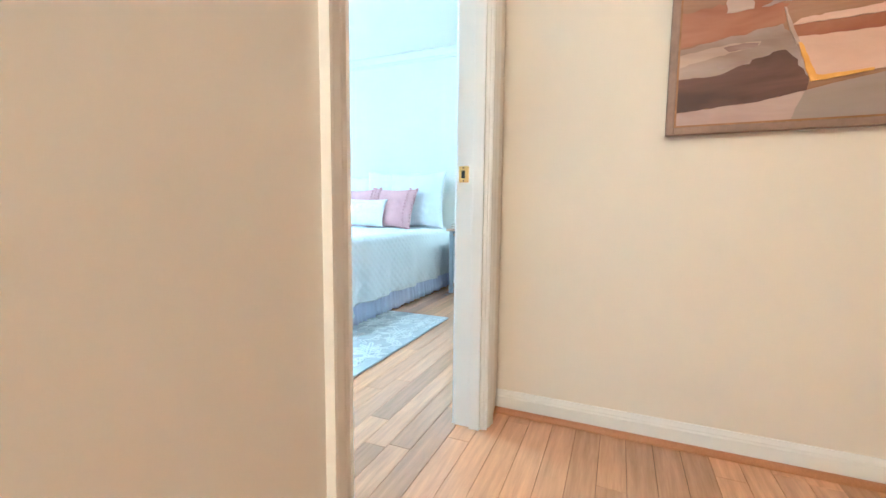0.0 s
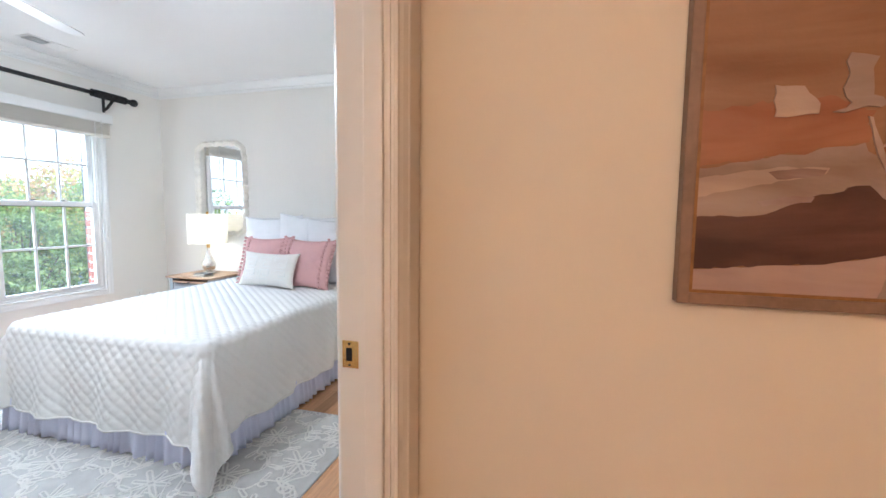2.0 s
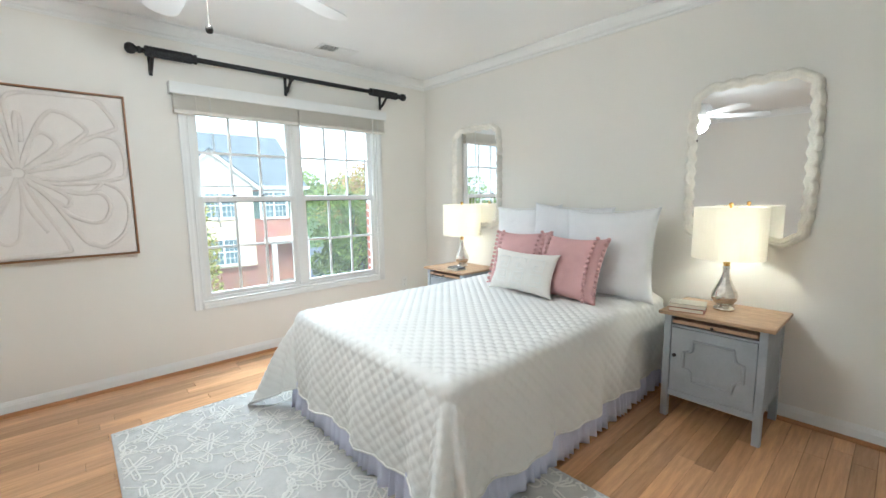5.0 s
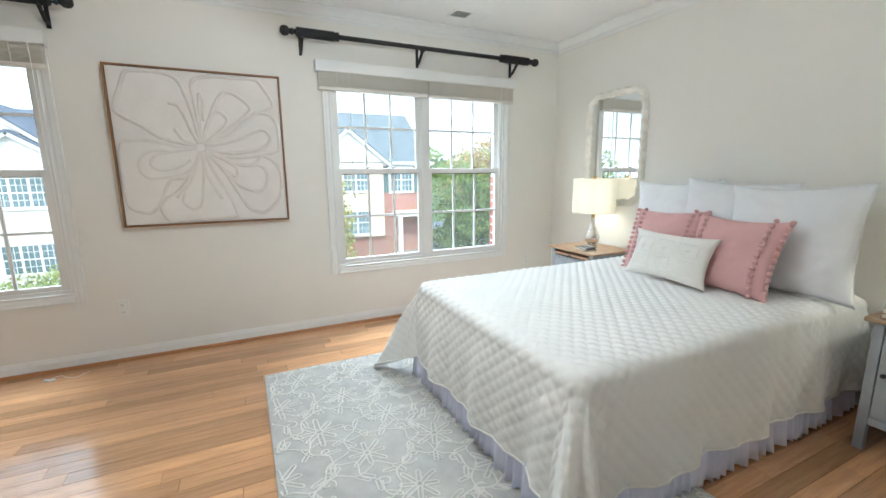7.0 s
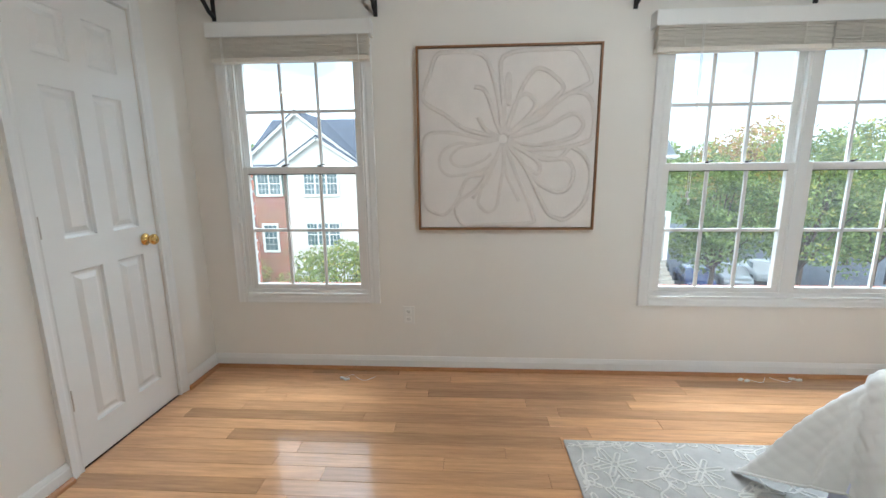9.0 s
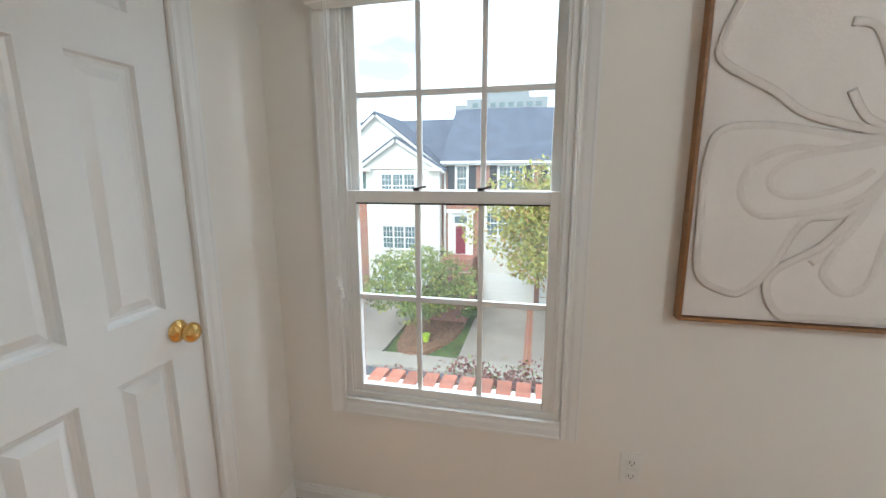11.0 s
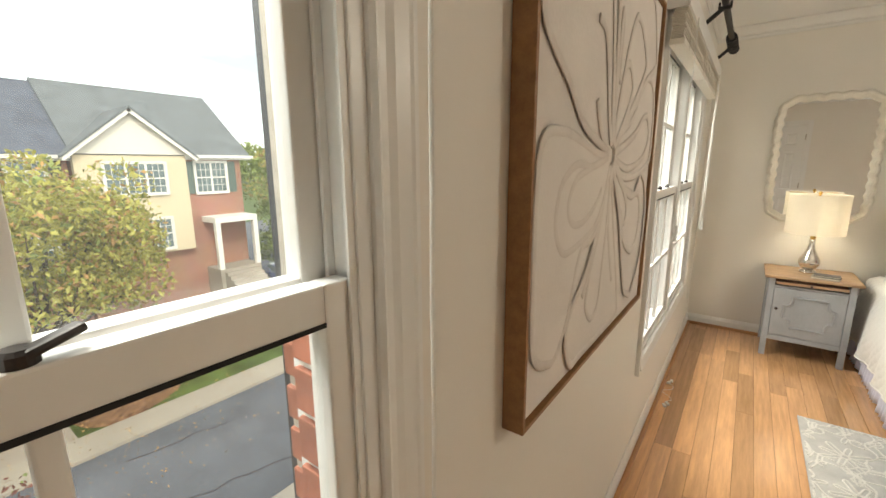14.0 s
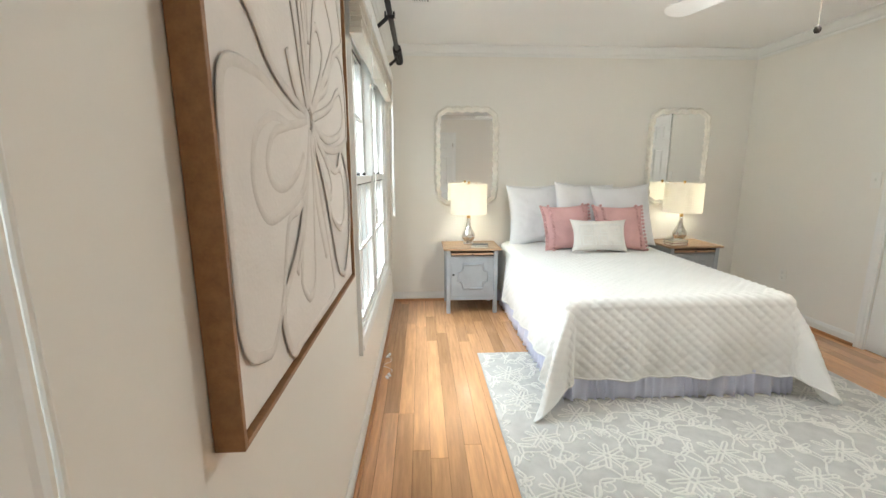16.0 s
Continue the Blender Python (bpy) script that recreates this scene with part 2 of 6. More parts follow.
def sweep_profile(prof, x0, x1, place):
    """prof: points (out, up) of a moulding's section, swept from x0 to x1; place(x, out, up) gives the spot."""
    bm = bmesh.new()
    a = [bm.verts.new(place(x0, o, u)) for o, u in prof]
    b = [bm.verts.new(place(x1, o, u)) for o, u in prof]
    n = len(prof)
    for k in range(n):
        bm.faces.new((a[k], a[(k + 1) % n], b[(k + 1) % n], b[k]))
    bm.faces.new(a[::-1])
    bm.faces.new(b)
    bmesh.ops.recalc_face_normals(bm, faces=bm.faces)
    return bm


def empty(name, at, label="", category="", group="", turn=0):
    ob = new(name)
    ob.matrix_basis = pose(*at, 0, 0, turn)
    return tagged(ob, label, category, group)


def structure(name, bm, material, label, category=None, smooth=False):
    ob = part(name, bm, material, smooth=smooth)
    return tagged(ob, label, category or name.split("_")[0], kind="structure")


# ---- room ----
EX, SY, CZ = 4.92, -3.56, 2.44          # east wall, south wall (inner faces), ceiling
HYL = HY = -3.67                            # hall face of the south wall
W1 = (0.262, 1.045, 0.505, 1.985)      # window openings: x, x, z, z
W2 = (2.735, 4.29, 0.505, 1.985)
DX0, DX1, DZ = 1.422, 2.235, 2.04     # bedroom doorway
TH = 0.16

rows = []
for a, b, z0, z1 in ((-0.12, W1[0], 0, CZ), (W1[1], W2[0], 0, CZ), (W2[1], EX + 0.12, 0, CZ), (W1[0], W1[1], 0, W1[2]), (W1[0], W1[1], W1[3], CZ), (W2[0], W2[1], 0, W2[2]), (W2[0], W2[1], W2[3], CZ)):
    rows.append((a, b, 0.0, TH, z0, z1))
structure("wall_north", boxes(rows), M_WALL, "smooth cream-white painted wall with two window openings", "wall")
structure("wall_east", box(EX, EX + 0.12, SY - 0.095, 0.0, 0, CZ), M_WALL, "smooth cream-white painted wall behind the bed", "wall")
CD = (-0.985, -0.375, 2.03)            # closet door: y, y, height
structure("wall_west", boxes([(-0.12, 0, CD[1], 0, 0, CZ), (-0.12, 0, CD[0], CD[1], CD[2], CZ), (-0.12, 0, SY, CD[0], 0, CZ)]), M_WALL, "smooth cream-white painted wall with a closet door", "wall")
SD = (2.80, 3.53, 2.03)
structure("wall_south", boxes([(-0.12, DX0, HYL, SY, 0, CZ), (DX0, DX1, HY, SY, DZ, CZ), (DX1, SD[0], HY, SY, 0, CZ), (SD[0], SD[1], HY, SY, SD[2], CZ), (SD[1], EX, HY, SY, 0, CZ)]), M_WALL, "smooth cream painted wall with the bedroom doorway", "wall")
HX = 2.41
structure("wall_hall_east", box(HX, HX + 0.12, -8.6, HY, 0, CZ), M_HALL, "warm beige painted hall wall", "wall")
structure("wall_hall_south", box(-0.6, HX + 0.12, -8.72, -8.6, 0, CZ), M_HALL, "warm beige painted hall wall", "wall")
structure("wall_hall_west", box(-0.72, -0.6, -8.72, HY, 0, CZ), M_HALL, "warm beige painted hall wall", "wall")
structure("wall_hall_north", box(-0.6, -0.12, HYL, SY, 0, CZ), M_HALL, "warm beige painted hall wall", "wall")
structure("wall_closet", boxes([(-0.75, -0.12, -1.1, -1.02, 0, CZ), (-0.75, -0.12, -0.34, -0.26, 0, CZ), (-0.83, -0.75, -1.1, -0.26, 0, CZ)]), M_WALL, "plain wall closing the closet", "wall")
structure("wall_beyond", boxes([(SD[0] - 0.1, SD[0] - 0.02, -4.4, HY, 0, CZ), (SD[1] + 0.02, SD[1] + 0.1, -4.4, HY, 0, CZ), (SD[0] - 0.1, SD[1] + 0.1, -4.48, -4.4, 0, CZ)]), M_WALL, "plain wall closing the next room", "wall")
structure("ceiling", box(-0.85, EX + 0.12, -8.75, TH, CZ, CZ + 0.12), M_CEIL, "flat white painted ceiling", "ceiling")
floor = structure("floor", box(-0.85, EX + 0.12, -8.75, TH, -0.06, -0.013), M_SUB, "strip oak floor of narrow honey-coloured boards", "floor")

# crown, baseboards
CROWN = [(0, 0), (0.062, 0), (0.062, -0.012), (0.05, -0.02), (0.036, -0.034), (0.022, -0.056), (0.014, -0.062), (0.014, -0.074), (0.008, -0.082), (0.008, -0.09), (0, -0.09)]
BASE = [(0, 0), (0.014, 0), (0.014, 0.062), (0.011, 0.068), (0.011, 0.072), (0.007, 0.082), (0.005, 0.088), (0, 0.088)]
SHOE = [(0, 0), (0.018, 0), (0.0175, 0.006), (0.014, 0.013), (0.008, 0.018), (0, 0.020)]


def run(name, prof, x0, x1, place, material, label, cat):
    return structure(name, sweep_profile(prof, x0, x1, place), material, label, cat)


NORTH = lambda z: (lambda x, o, u: (x, -o, z + u))
EAST = lambda z: (lambda y, o, u: (EX - o, y, z + u))
SOUTH = lambda z: (lambda x, o, u: (x, SY + o, z + u))
WEST = lambda z: (lambda y, o, u: (o, y, z + u))
HEAST = lambda z: (lambda y, o, u: (HX - o, y, z + u))
HNORTH = lambda z: (lambda x, o, u: (x, HYL - o, z + u))
for nm, pl, a, b in (("north", NORTH, 0, EX), ("east", EAST, SY, 0), ("south", SOUTH, 0, EX), ("west", WEST, SY, 0)):
    run("crown_moulding_" + nm, CROWN, a, b, pl(CZ), M_TRIM, "white stepped crown moulding under the ceiling", "crown moulding")
E_ = 0.0145
for nm, pl, a, b in (("north", NORTH, 0, EX), ("east", EAST, SY + E_, -E_), ("south", SOUTH, SD[1] + 0.062, EX - E_), ("south_middle", SOUTH, DX1 + 0.062, SD[0] - 0.062), ("south_west", SOUTH, E_, DX0 - 0.062), ("west", WEST, CD[1] + 0.062, -E_), ("west_south", WEST, SY + E_, CD[0] - 0.062), ("hall_east", HEAST, -8.6, HY), ("hall_north", HNORTH, -0.6, DX0 - 0.062)):
    run("baseboard_" + nm, BASE, a, b, pl(0), M_TRIM, "white painted baseboard with a moulded top", "baseboard")
    off = 0.0145
    prof = [(o + off, u) for o, u in SHOE]
    run("shoe_moulding_" + nm, prof, a, b, pl(0), M_SHOE, "stained oak quarter-round at the foot of the baseboard", "shoe moulding")

CAS = [(0, 0), (0.006, 0), (0.013, 0.004), (0.010, 0.010), (0.010, 0.020), (0.014, 0.030), (0.017, 0.050), (0.019, 0.055), (0.019, 0.062), (0, 0.062)]


def casing(parent, a, b, z0, z1, place, sill=False, name="casing", material=None):
    """Mitre-free casing strips round an opening a..b, z0..z1; place(along, out, up)."""
    mt = material or M_TRIM
    strips = []
    for s, e in ((a, -1), (b, 1)):
        bm = bmesh.new()
        lo = z0 - (0.062 if sill else 0)
        va = [bm.verts.new(place(s + e * u, o, lo)) for o, u in CAS]
        vb = [bm.verts.new(place(s + e * u, o, z1 + 0.062)) for o, u in CAS]
        n = len(CAS)
        for k in range(n):
            bm.faces.new((va[k], va[(k + 1) % n], vb[(k + 1) % n], vb[k]))
        bm.faces.new(va)
        bm.faces.new(vb)
        bmesh.ops.recalc_face_normals(bm, faces=bm.faces)
        strips.append(part(name, bm, mt, parent))
    for s, e in ((z1, 1),) + (((z0, -1),) if sill else ()):
        bm = bmesh.new()
        va = [bm.verts.new(place(a, o, s + e * u)) for o, u in CAS]
        vb = [bm.verts.new(place(b, o, s + e * u)) for o, u in CAS]
        n = len(CAS)
        for k in range(n):
            bm.faces.new((va[k], va[(k + 1) % n], vb[(k + 1) % n], vb[k]))
        bm.faces.new(va)
        bm.faces.new(vb)
        bmesh.ops.recalc_face_normals(bm, faces=bm.faces)
        strips.append(part(name, bm, mt, parent))
    return strips


# bedroom doorway
dw = empty("door_frame", (DX0, HY, 0), "white painted doorway without its leaf, with jambs, stops and brass strike", "doorway")
dw["kind"] = "structure"


def loc(parent, bm):
    bmesh.ops.translate(bm, verts=bm.verts, vec=-parent.matrix_basis.translation)
    return bm


def wpart(name, bm, material, parent, label="", smooth=False):
    """A part given in world metres under an unturned parent."""
    base = Vector((0, 0, 0))
    p = parent
    while p:
        base += p.matrix_basis.translation
        p = p.parent
    bmesh.ops.translate(bm, verts=bm.verts, vec=-base)
    return part(name, bm, material, parent, label, smooth)


def wcasing(parent, a, b, z0, z1, place, sill=False):
    base = parent.matrix_basis.translation
    return casing(parent, a, b, z0, z1, lambda s, o, u: tuple(Vector(place(s, o, u)) - base), sill)


wpart("jamb", box(DX0 - 0.002, DX0 + 0.004, HYL, SY, 0, DZ), M_TRIM, dw)
wpart("jamb", box(DX1 - 0.004, DX1 + 0.002, HY, SY, 0, DZ), M_TRIM, dw)
wpart("head", box(DX0 + 0.004, DX1 - 0.004, HY, SY, DZ - 0.006, DZ + 0.002), M_TRIM, dw)
wpart("stop", box(DX0 + 0.004, DX0 + 0.010, HYL + 0.006, HYL + 0.02, 0, DZ - 0.006, 0.003), M_TRIM, dw)
wpart("stop", box(DX1 - 0.016, DX1 - 0.004, HY + 0.012, HY + 0.052, 0, DZ - 0.006, 0.003), M_TRIM, dw)
wcasing(dw, DX0, DX1, 0, DZ, lambda s, o, u: (s, (HYL if s < DX0 + 0.001 else HY) - o, u))
wcasing(dw, DX0, DX1, 0, DZ, lambda s, o, u: (s, SY + o, u))
sp = wpart("strike_plate", box(DX1 - 0.0062, DX1 - 0.004, SY - 0.040, SY - 0.004, 0.898, 0.955, 0.0008), M_BRASS, dw, "polished brass strike plate")
wpart("latch_hole", box(DX1 - 0.0070, DX1 - 0.0061, SY - 0.026, SY - 0.013, 0.913, 0.940), M_SLOT, sp)
for z in (0.904, 0.949):
    bm = revolve(bmesh.new(), [(0.0025, -0.001), (0.0025, 0.001)], (DX1 - 0.0066, SY - 0.020, z), 10, pose(0, 0, 0, 0, 90, 0))
    wpart("screw", bm, M_BRONZE, sp)


def door_leaf(parent, w, h, t, rows_z, handle_u=None, hinges=None):
    """Six-panel leaf in its own space: across x from 0 to w, thickness y from 0 to t (front at y = 0), up z."""
    bm = bmesh.new()
    st, mid = 0.105, 0.085
    pw = (w - 2 * st - mid) / 2
    cols = [(st, st + pw), (st + pw + mid, w - st)]
    us = sorted({0, w, *[c for p in cols for c in p]})
    zs = sorted({0, h, *[z for r in rows_z for z in r]})
    for side, y, s in (("f", 0.0, 1), ("b", t, -1)):
        for u0, u1 in zip(us, us[1:]):
            for z0, z1 in zip(zs, zs[1:]):
                inside = (u0, u1) in cols and (z0, z1) in [tuple(r) for r in rows_z]
                if not inside:
                    bm.faces.new([bm.verts.new(v) for v in ((u0, y, z0), (u1, y, z0), (u1, y, z1), (u0, y, z1))])
                    continue
                loops = [(0, 0), (0.004, 0.012), (0.012, 0.0165), (0.021, 0.0165), (0.044, 0.004), (0.050, 0.004)]
                prev = None
                for ins, dp in loops:
                    ring = [bm.verts.new(v) for v in ((u0 + ins, y + s * dp, z0 + ins), (u1 - ins, y + s * dp, z0 + ins), (u1 - ins, y + s * dp, z1 - ins), (u0 + ins, y + s * dp, z1 - ins))]
                    if prev:
                        for k in range(4):
                            bm.faces.new((prev[k], prev[(k + 1) % 4], ring[(k + 1) % 4], ring[k]))
                    prev = ring
                bm.faces.new(prev)
    for q in (((0, 0, 0), (0, t, 0), (0, t, h), (0, 0, h)), ((w, 0, 0), (w, t, 0), (w, t, h), (w, 0, h)), ((0, 0, h), (w, 0, h), (w, t, h), (0, t, h)), ((0, 0, 0), (w, 0, 0), (w, t, 0), (0, t, 0))):
        bm.faces.new([bm.verts.new(v) for v in q])
    bmesh.ops.remove_doubles(bm, verts=bm.verts, dist=0.0004)
    bmesh.ops.recalc_face_normals(bm, faces=bm.faces)
    leaf = part("leaf", bm, M_TRIM, parent)
    if handle_u is not None:
        bm = revolve(bmesh.new(), [(0.001, 0), (0.030, 0), (0.031, 0.004), (0.026, 0.008), (0.012, 0.011), (0.010, 0.022), (0.012, 0.028), (0.022, 0.034), (0.0275, 0.044), (0.027, 0.052), (0.020, 0.060), (0.008, 0.063), (0.001, 0.063)], (handle_u, 0, 0.915), 28, pose(0, 0, 0, 90, 0, 0))
        part("door_knob", bm, M_BRASS, parent, "round polished brass knob", True)
    for z in (0.27, 1.0, 1.78) if hinges is not None else ():
        bm = bmesh.new()
        tube(bm, [(hinges, -0.006, z), (hinges, -0.006, z + 0.088)], 0.0065, 10, up=Vector((0, 1, 0)))
        add_box(bm, hinges - 0.012, hinges + 0.012, -0.0035, 0.0, z, z + 0.088)
        part("hinge", bm, M_STEEL, parent, "worn steel hinge")
    return leaf


ROWS = [(0.16, 0.845), (0.985, 1.59), (1.705, 1.90)]
closet = empty("door_closet", (0, CD[0], 0), "closed white six-panel closet door with a brass knob, in the west wall", "door")
closet["kind"] = "structure"
closet.matrix_basis = pose(-0.004, CD[0] + 0.003, 0.006, 0, 0, 90)
door_leaf(closet, CD[1] - CD[0] - 0.006, CD[2] - 0.01, 0.035, ROWS, CD[1] - CD[0] - 0.085, 0.0)
cf = empty("door_frame_closet", (0, CD[0], 0), "white moulded casing round the closet door", "door frame")
cf["kind"] = "structure"
wcasing(cf, CD[0], CD[1], 0, CD[2], lambda s, o, u: (o, s, u))
sdoor = empty("door_south", (0, 0, 0), "closed white six-panel door beside the light switch", "door")
sdoor["kind"] = "structure"
sdoor.matrix_basis = pose(SD[1] - 0.003, SY - 0.004, 0.006, 0, 0, 180)
door_leaf(sdoor, SD[1] - SD[0] - 0.006, SD[2] - 0.01, 0.035, ROWS, None, SD[1] - SD[0] - 0.006)
sf = empty("door_frame_south", (SD[0], SY, 0), "white moulded casing round a closed door", "door frame")
sf["kind"] = "structure"
wcasing(sf, SD[0], SD[1], 0, SD[2], lambda s, o, u: (s, SY + o, u))

# ---- windows ----


def sash(win, x0, x1, z0, z1, y0, y1, rail=(0.035, 0.035), stile=0.036, rows=2, cols=3, name="sash"):
    s = wpart(name, boxes([(x0, x0 + stile, y0, y1, z0, z1), (x1 - stile, x1, y0, y1, z0, z1), (x0 + stile, x1 - stile, y0, y1, z0, z0 + rail[0]), (x0 + stile, x1 - stile, y0, y1, z1 - rail[1], z1)], 0.003), M_SASH, win)
    gx0, gx1, gz0, gz1 = x0 + stile, x1 - stile, z0 + rail[0], z1 - rail[1]
    ym = (y0 + y1) / 2
    g = wpart("pane", box(gx0 - 0.004, gx1 + 0.004, ym - 0.002, ym + 0.002, gz0 - 0.004, gz1 + 0.004), M_GLASS, s, "clear window glass")
    g.visible_shadow = False
    for k in range(1, cols):
        x = gx0 + (gx1 - gx0) * k / cols
        wpart("muntin", box(x - 0.009, x + 0.009, ym - 0.008, ym + 0.008, gz0, gz1, 0.003), M_SASH, s)
    for k in range(1, rows):
        z = gz0 + (gz1 - gz0) * k / rows
        bm = bmesh.new()
        xs = [gx0 + (gx1 - gx0) * i / cols for i in range(cols + 1)]
        for i in range(cols):
            add_box(bm, xs[i] + (0.009 if i else 0), xs[i + 1] - (0.009 if i < cols - 1 else 0), ym - 0.008, ym + 0.008, z - 0.009, z + 0.009)
        wpart("muntin", bm, M_SASH, s)
    wpart("gasket", boxes([(gx0, gx1, y0 - 0.0005, y0 + 0.004, gz1 - 0.0045, gz1 + 0.0005)]), M_SLOT, s)
    return s


def window(name, x0, x1, z0, z1, units, label):
    win = empty(name, (x0, 0, z0), label, "window")
    win["kind"] = "structure"
    # frame lining the opening
    lin = 0.022
    wpart("window_frame", boxes([(x0, x0 + lin, 0.0, 0.096, z0, z1), (x1 - lin, x1, 0.0, 0.096, z0, z1), (x0 + lin, x1 - lin, 0.0, 0.082, z0, z0 + lin), (x0 + lin, x1 - lin, 0.0, TH, z1 - lin, z1)], 0.002), M_TRIM, win)
    n, inner = units, (x0 + lin, x1 - lin)
    mull = 0.052
    w = (inner[1] - inner[0] - mull * (n - 1)) / n
    for i in range(n):
        a = inner[0] + i * (w + mull)
        b = a + w
        if i:
            wpart("mullion", box(a - mull, a, -0.002, 0.092, z0 + lin, z1 - lin, 0.003), M_TRIM, win)
        for e, s in ((a, 1), (b, -1)):
            for y0, y1 in ((0.004, 0.009), (0.040, 0.046), (0.078, 0.086)):
                xa, xb = (e, e + s * 0.010) if s > 0 else (e + s * 0.010, e)
                wpart("track", box(xa, xb, y0, y1, z0 + lin, z1 - lin, 0.001), M_SASH, win)
        zb, zm = z0 + lin, 1.2835
        sash(win, a + 0.004, b - 0.004, zb, zm, 0.010, 0.038, (0.030, 0.042), name="lower_sash")
        sash(win, a + 0.004, b - 0.004, zm - 0.034, z1 - lin, 0.048, 0.076, (0.036, 0.036), name="upper_sash")
        for k in (1, 2):
            x = a + 0.04 + (w - 0.08) * k / 3
            bm = bmesh.new()
            revolve(bm, [(0.011, 0), (0.011, 0.008), (0.008, 0.011), (0.001, 0.011)], (x - 0.004, 0.022, zm), 14)
            add_box(bm, x - 0.004, x + 0.032, 0.016, 0.028, zm + 0.007, zm + 0.014, 0.003, pose(0, 0, 0, 0, -12, 18))
            wpart("sash_lock", bm, M_BRONZE, win, "dark bronze cam lock")
    wcasing(win, x0, x1, z0, z1, lambda s, o, u: (s, -o, u), True)
    wpart("brick_mould", boxes([(x0 - 0.046, x0 - 0.010, TH, TH + 0.03, z0, z1 + 0.03), (x1 + 0.010, x1 + 0.046, TH, TH + 0.03, z0, z1 + 0.03)], 0.003), M_TRIM, win)
    return win


window("window_1", *W1, 1, "white double-hung window with a three-by-two grid in each sash and bronze locks")
window("window_2", *W2, 2, "pair of white double-hung windows with grids and bronze locks")

# ---- window dressings ----


def blind(x0, x1, seams, cords, wands=(), name="window_blind"):
    b = empty(name, (x0, 0, 1.9), "cream wooden blind raised to a thin stack above the window", "window blind", "blinds of the windows")
    wpart("valance", box(x0 - 0.012, x1 + 0.012, -0.082, -0.070, 1.985, 2.062, 0.003), M_TRIM, b, "white painted valance board")
    wpart("valance", boxes([(x0 - 0.012, x0, -0.070, -0.001, 1.985, 2.062), (x1, x1 + 0.012, -0.070, -0.001, 1.985, 2.062), (x0, x1, -0.070, -0.001, 2.054, 2.062)]), M_TRIM, b, "white painted valance board")
    e = [x0] + seams + [x1]
    for a, c in zip(e, e[1:]):
        rng = random.Random(int(a * 100))
        for k in range(17):
            z = 1.884 + k * 0.0061
            dx, dy = rng.uniform(-0.002, 0.002), rng.uniform(-0.006, 0.004)
            wpart("slat", box(a + 0.006 + dx, c - 0.006 + dx, -0.068 + dy, -0.022 + dy, z, z + 0.0036), M_BLIND, b)
        wpart("bottom_rail", box(a + 0.005, c - 0.005, -0.072, -0.018, 1.858, 1.881, 0.003), M_BLIND, b)
        for k in (0.16, 0.84):
            x = a + (c - a) * k
            wpart("ladder_cord", box(x - 0.0022, x + 0.0022, -0.0742, -0.0722, 1.858, 1.985), M_BLIND, b)
    for x, low, r in wands:
        pts = [(x + 0.002 * math.sin(1.1 * k), -0.086 + 0.0012 * k + 0.001 * math.sin(2.3 * k), 1.99 + (low - 1.99) * k / 12) for k in range(13)]
        wpart("wand", tube(bmesh.new(), pts, r, 8, up=Vector((1, 0, 0))), M_PLASTIC, b, "white tilt wand")
    for x, z in cords:
        bm = bmesh.new()
        tube(bm, [(x, -0.086, 2.0), (x + 0.004, -0.084, z + 0.4), (x + 0.002, -0.082, z)], 0.0016, 6, up=Vector((1, 0, 0)))
        tube(bm, [(x + 0.008, -0.086, 2.0), (x + 0.012, -0.083, z + 0.5), (x + 0.014, -0.080, z)], 0.0016, 6, up=Vector((1, 0, 0)))
        wpart("pull_cord", bm, M_PLASTIC, b)
        bm = bmesh.new()
        revolve(bm, [(0.002, 0.0), (0.008, -0.004), (0.0055, -0.016), (0.009, -0.034), (0.002, -0.036)], (x + 0.002, -0.082, z + 0.01), 12)
        revolve(bm, [(0.002, 0.0), (0.008, -0.004), (0.0055, -0.016), (0.009, -0.034), (0.002, -0.036)], (x + 0.014, -0.080, z - 0.03), 12)
        wpart("tassel", bm, M_PLASTIC, b, "white plastic cord tassel")
    return b


blind(0.210, 1.110, [], [(0.285, 0.985)], ((1.052, 0.535, 0.0028),))
blind(2.638, 4.368, [3.52], [(2.86, 1.12), (4.27, 1.00)], ((4.22, 0.95, 0.0045),))


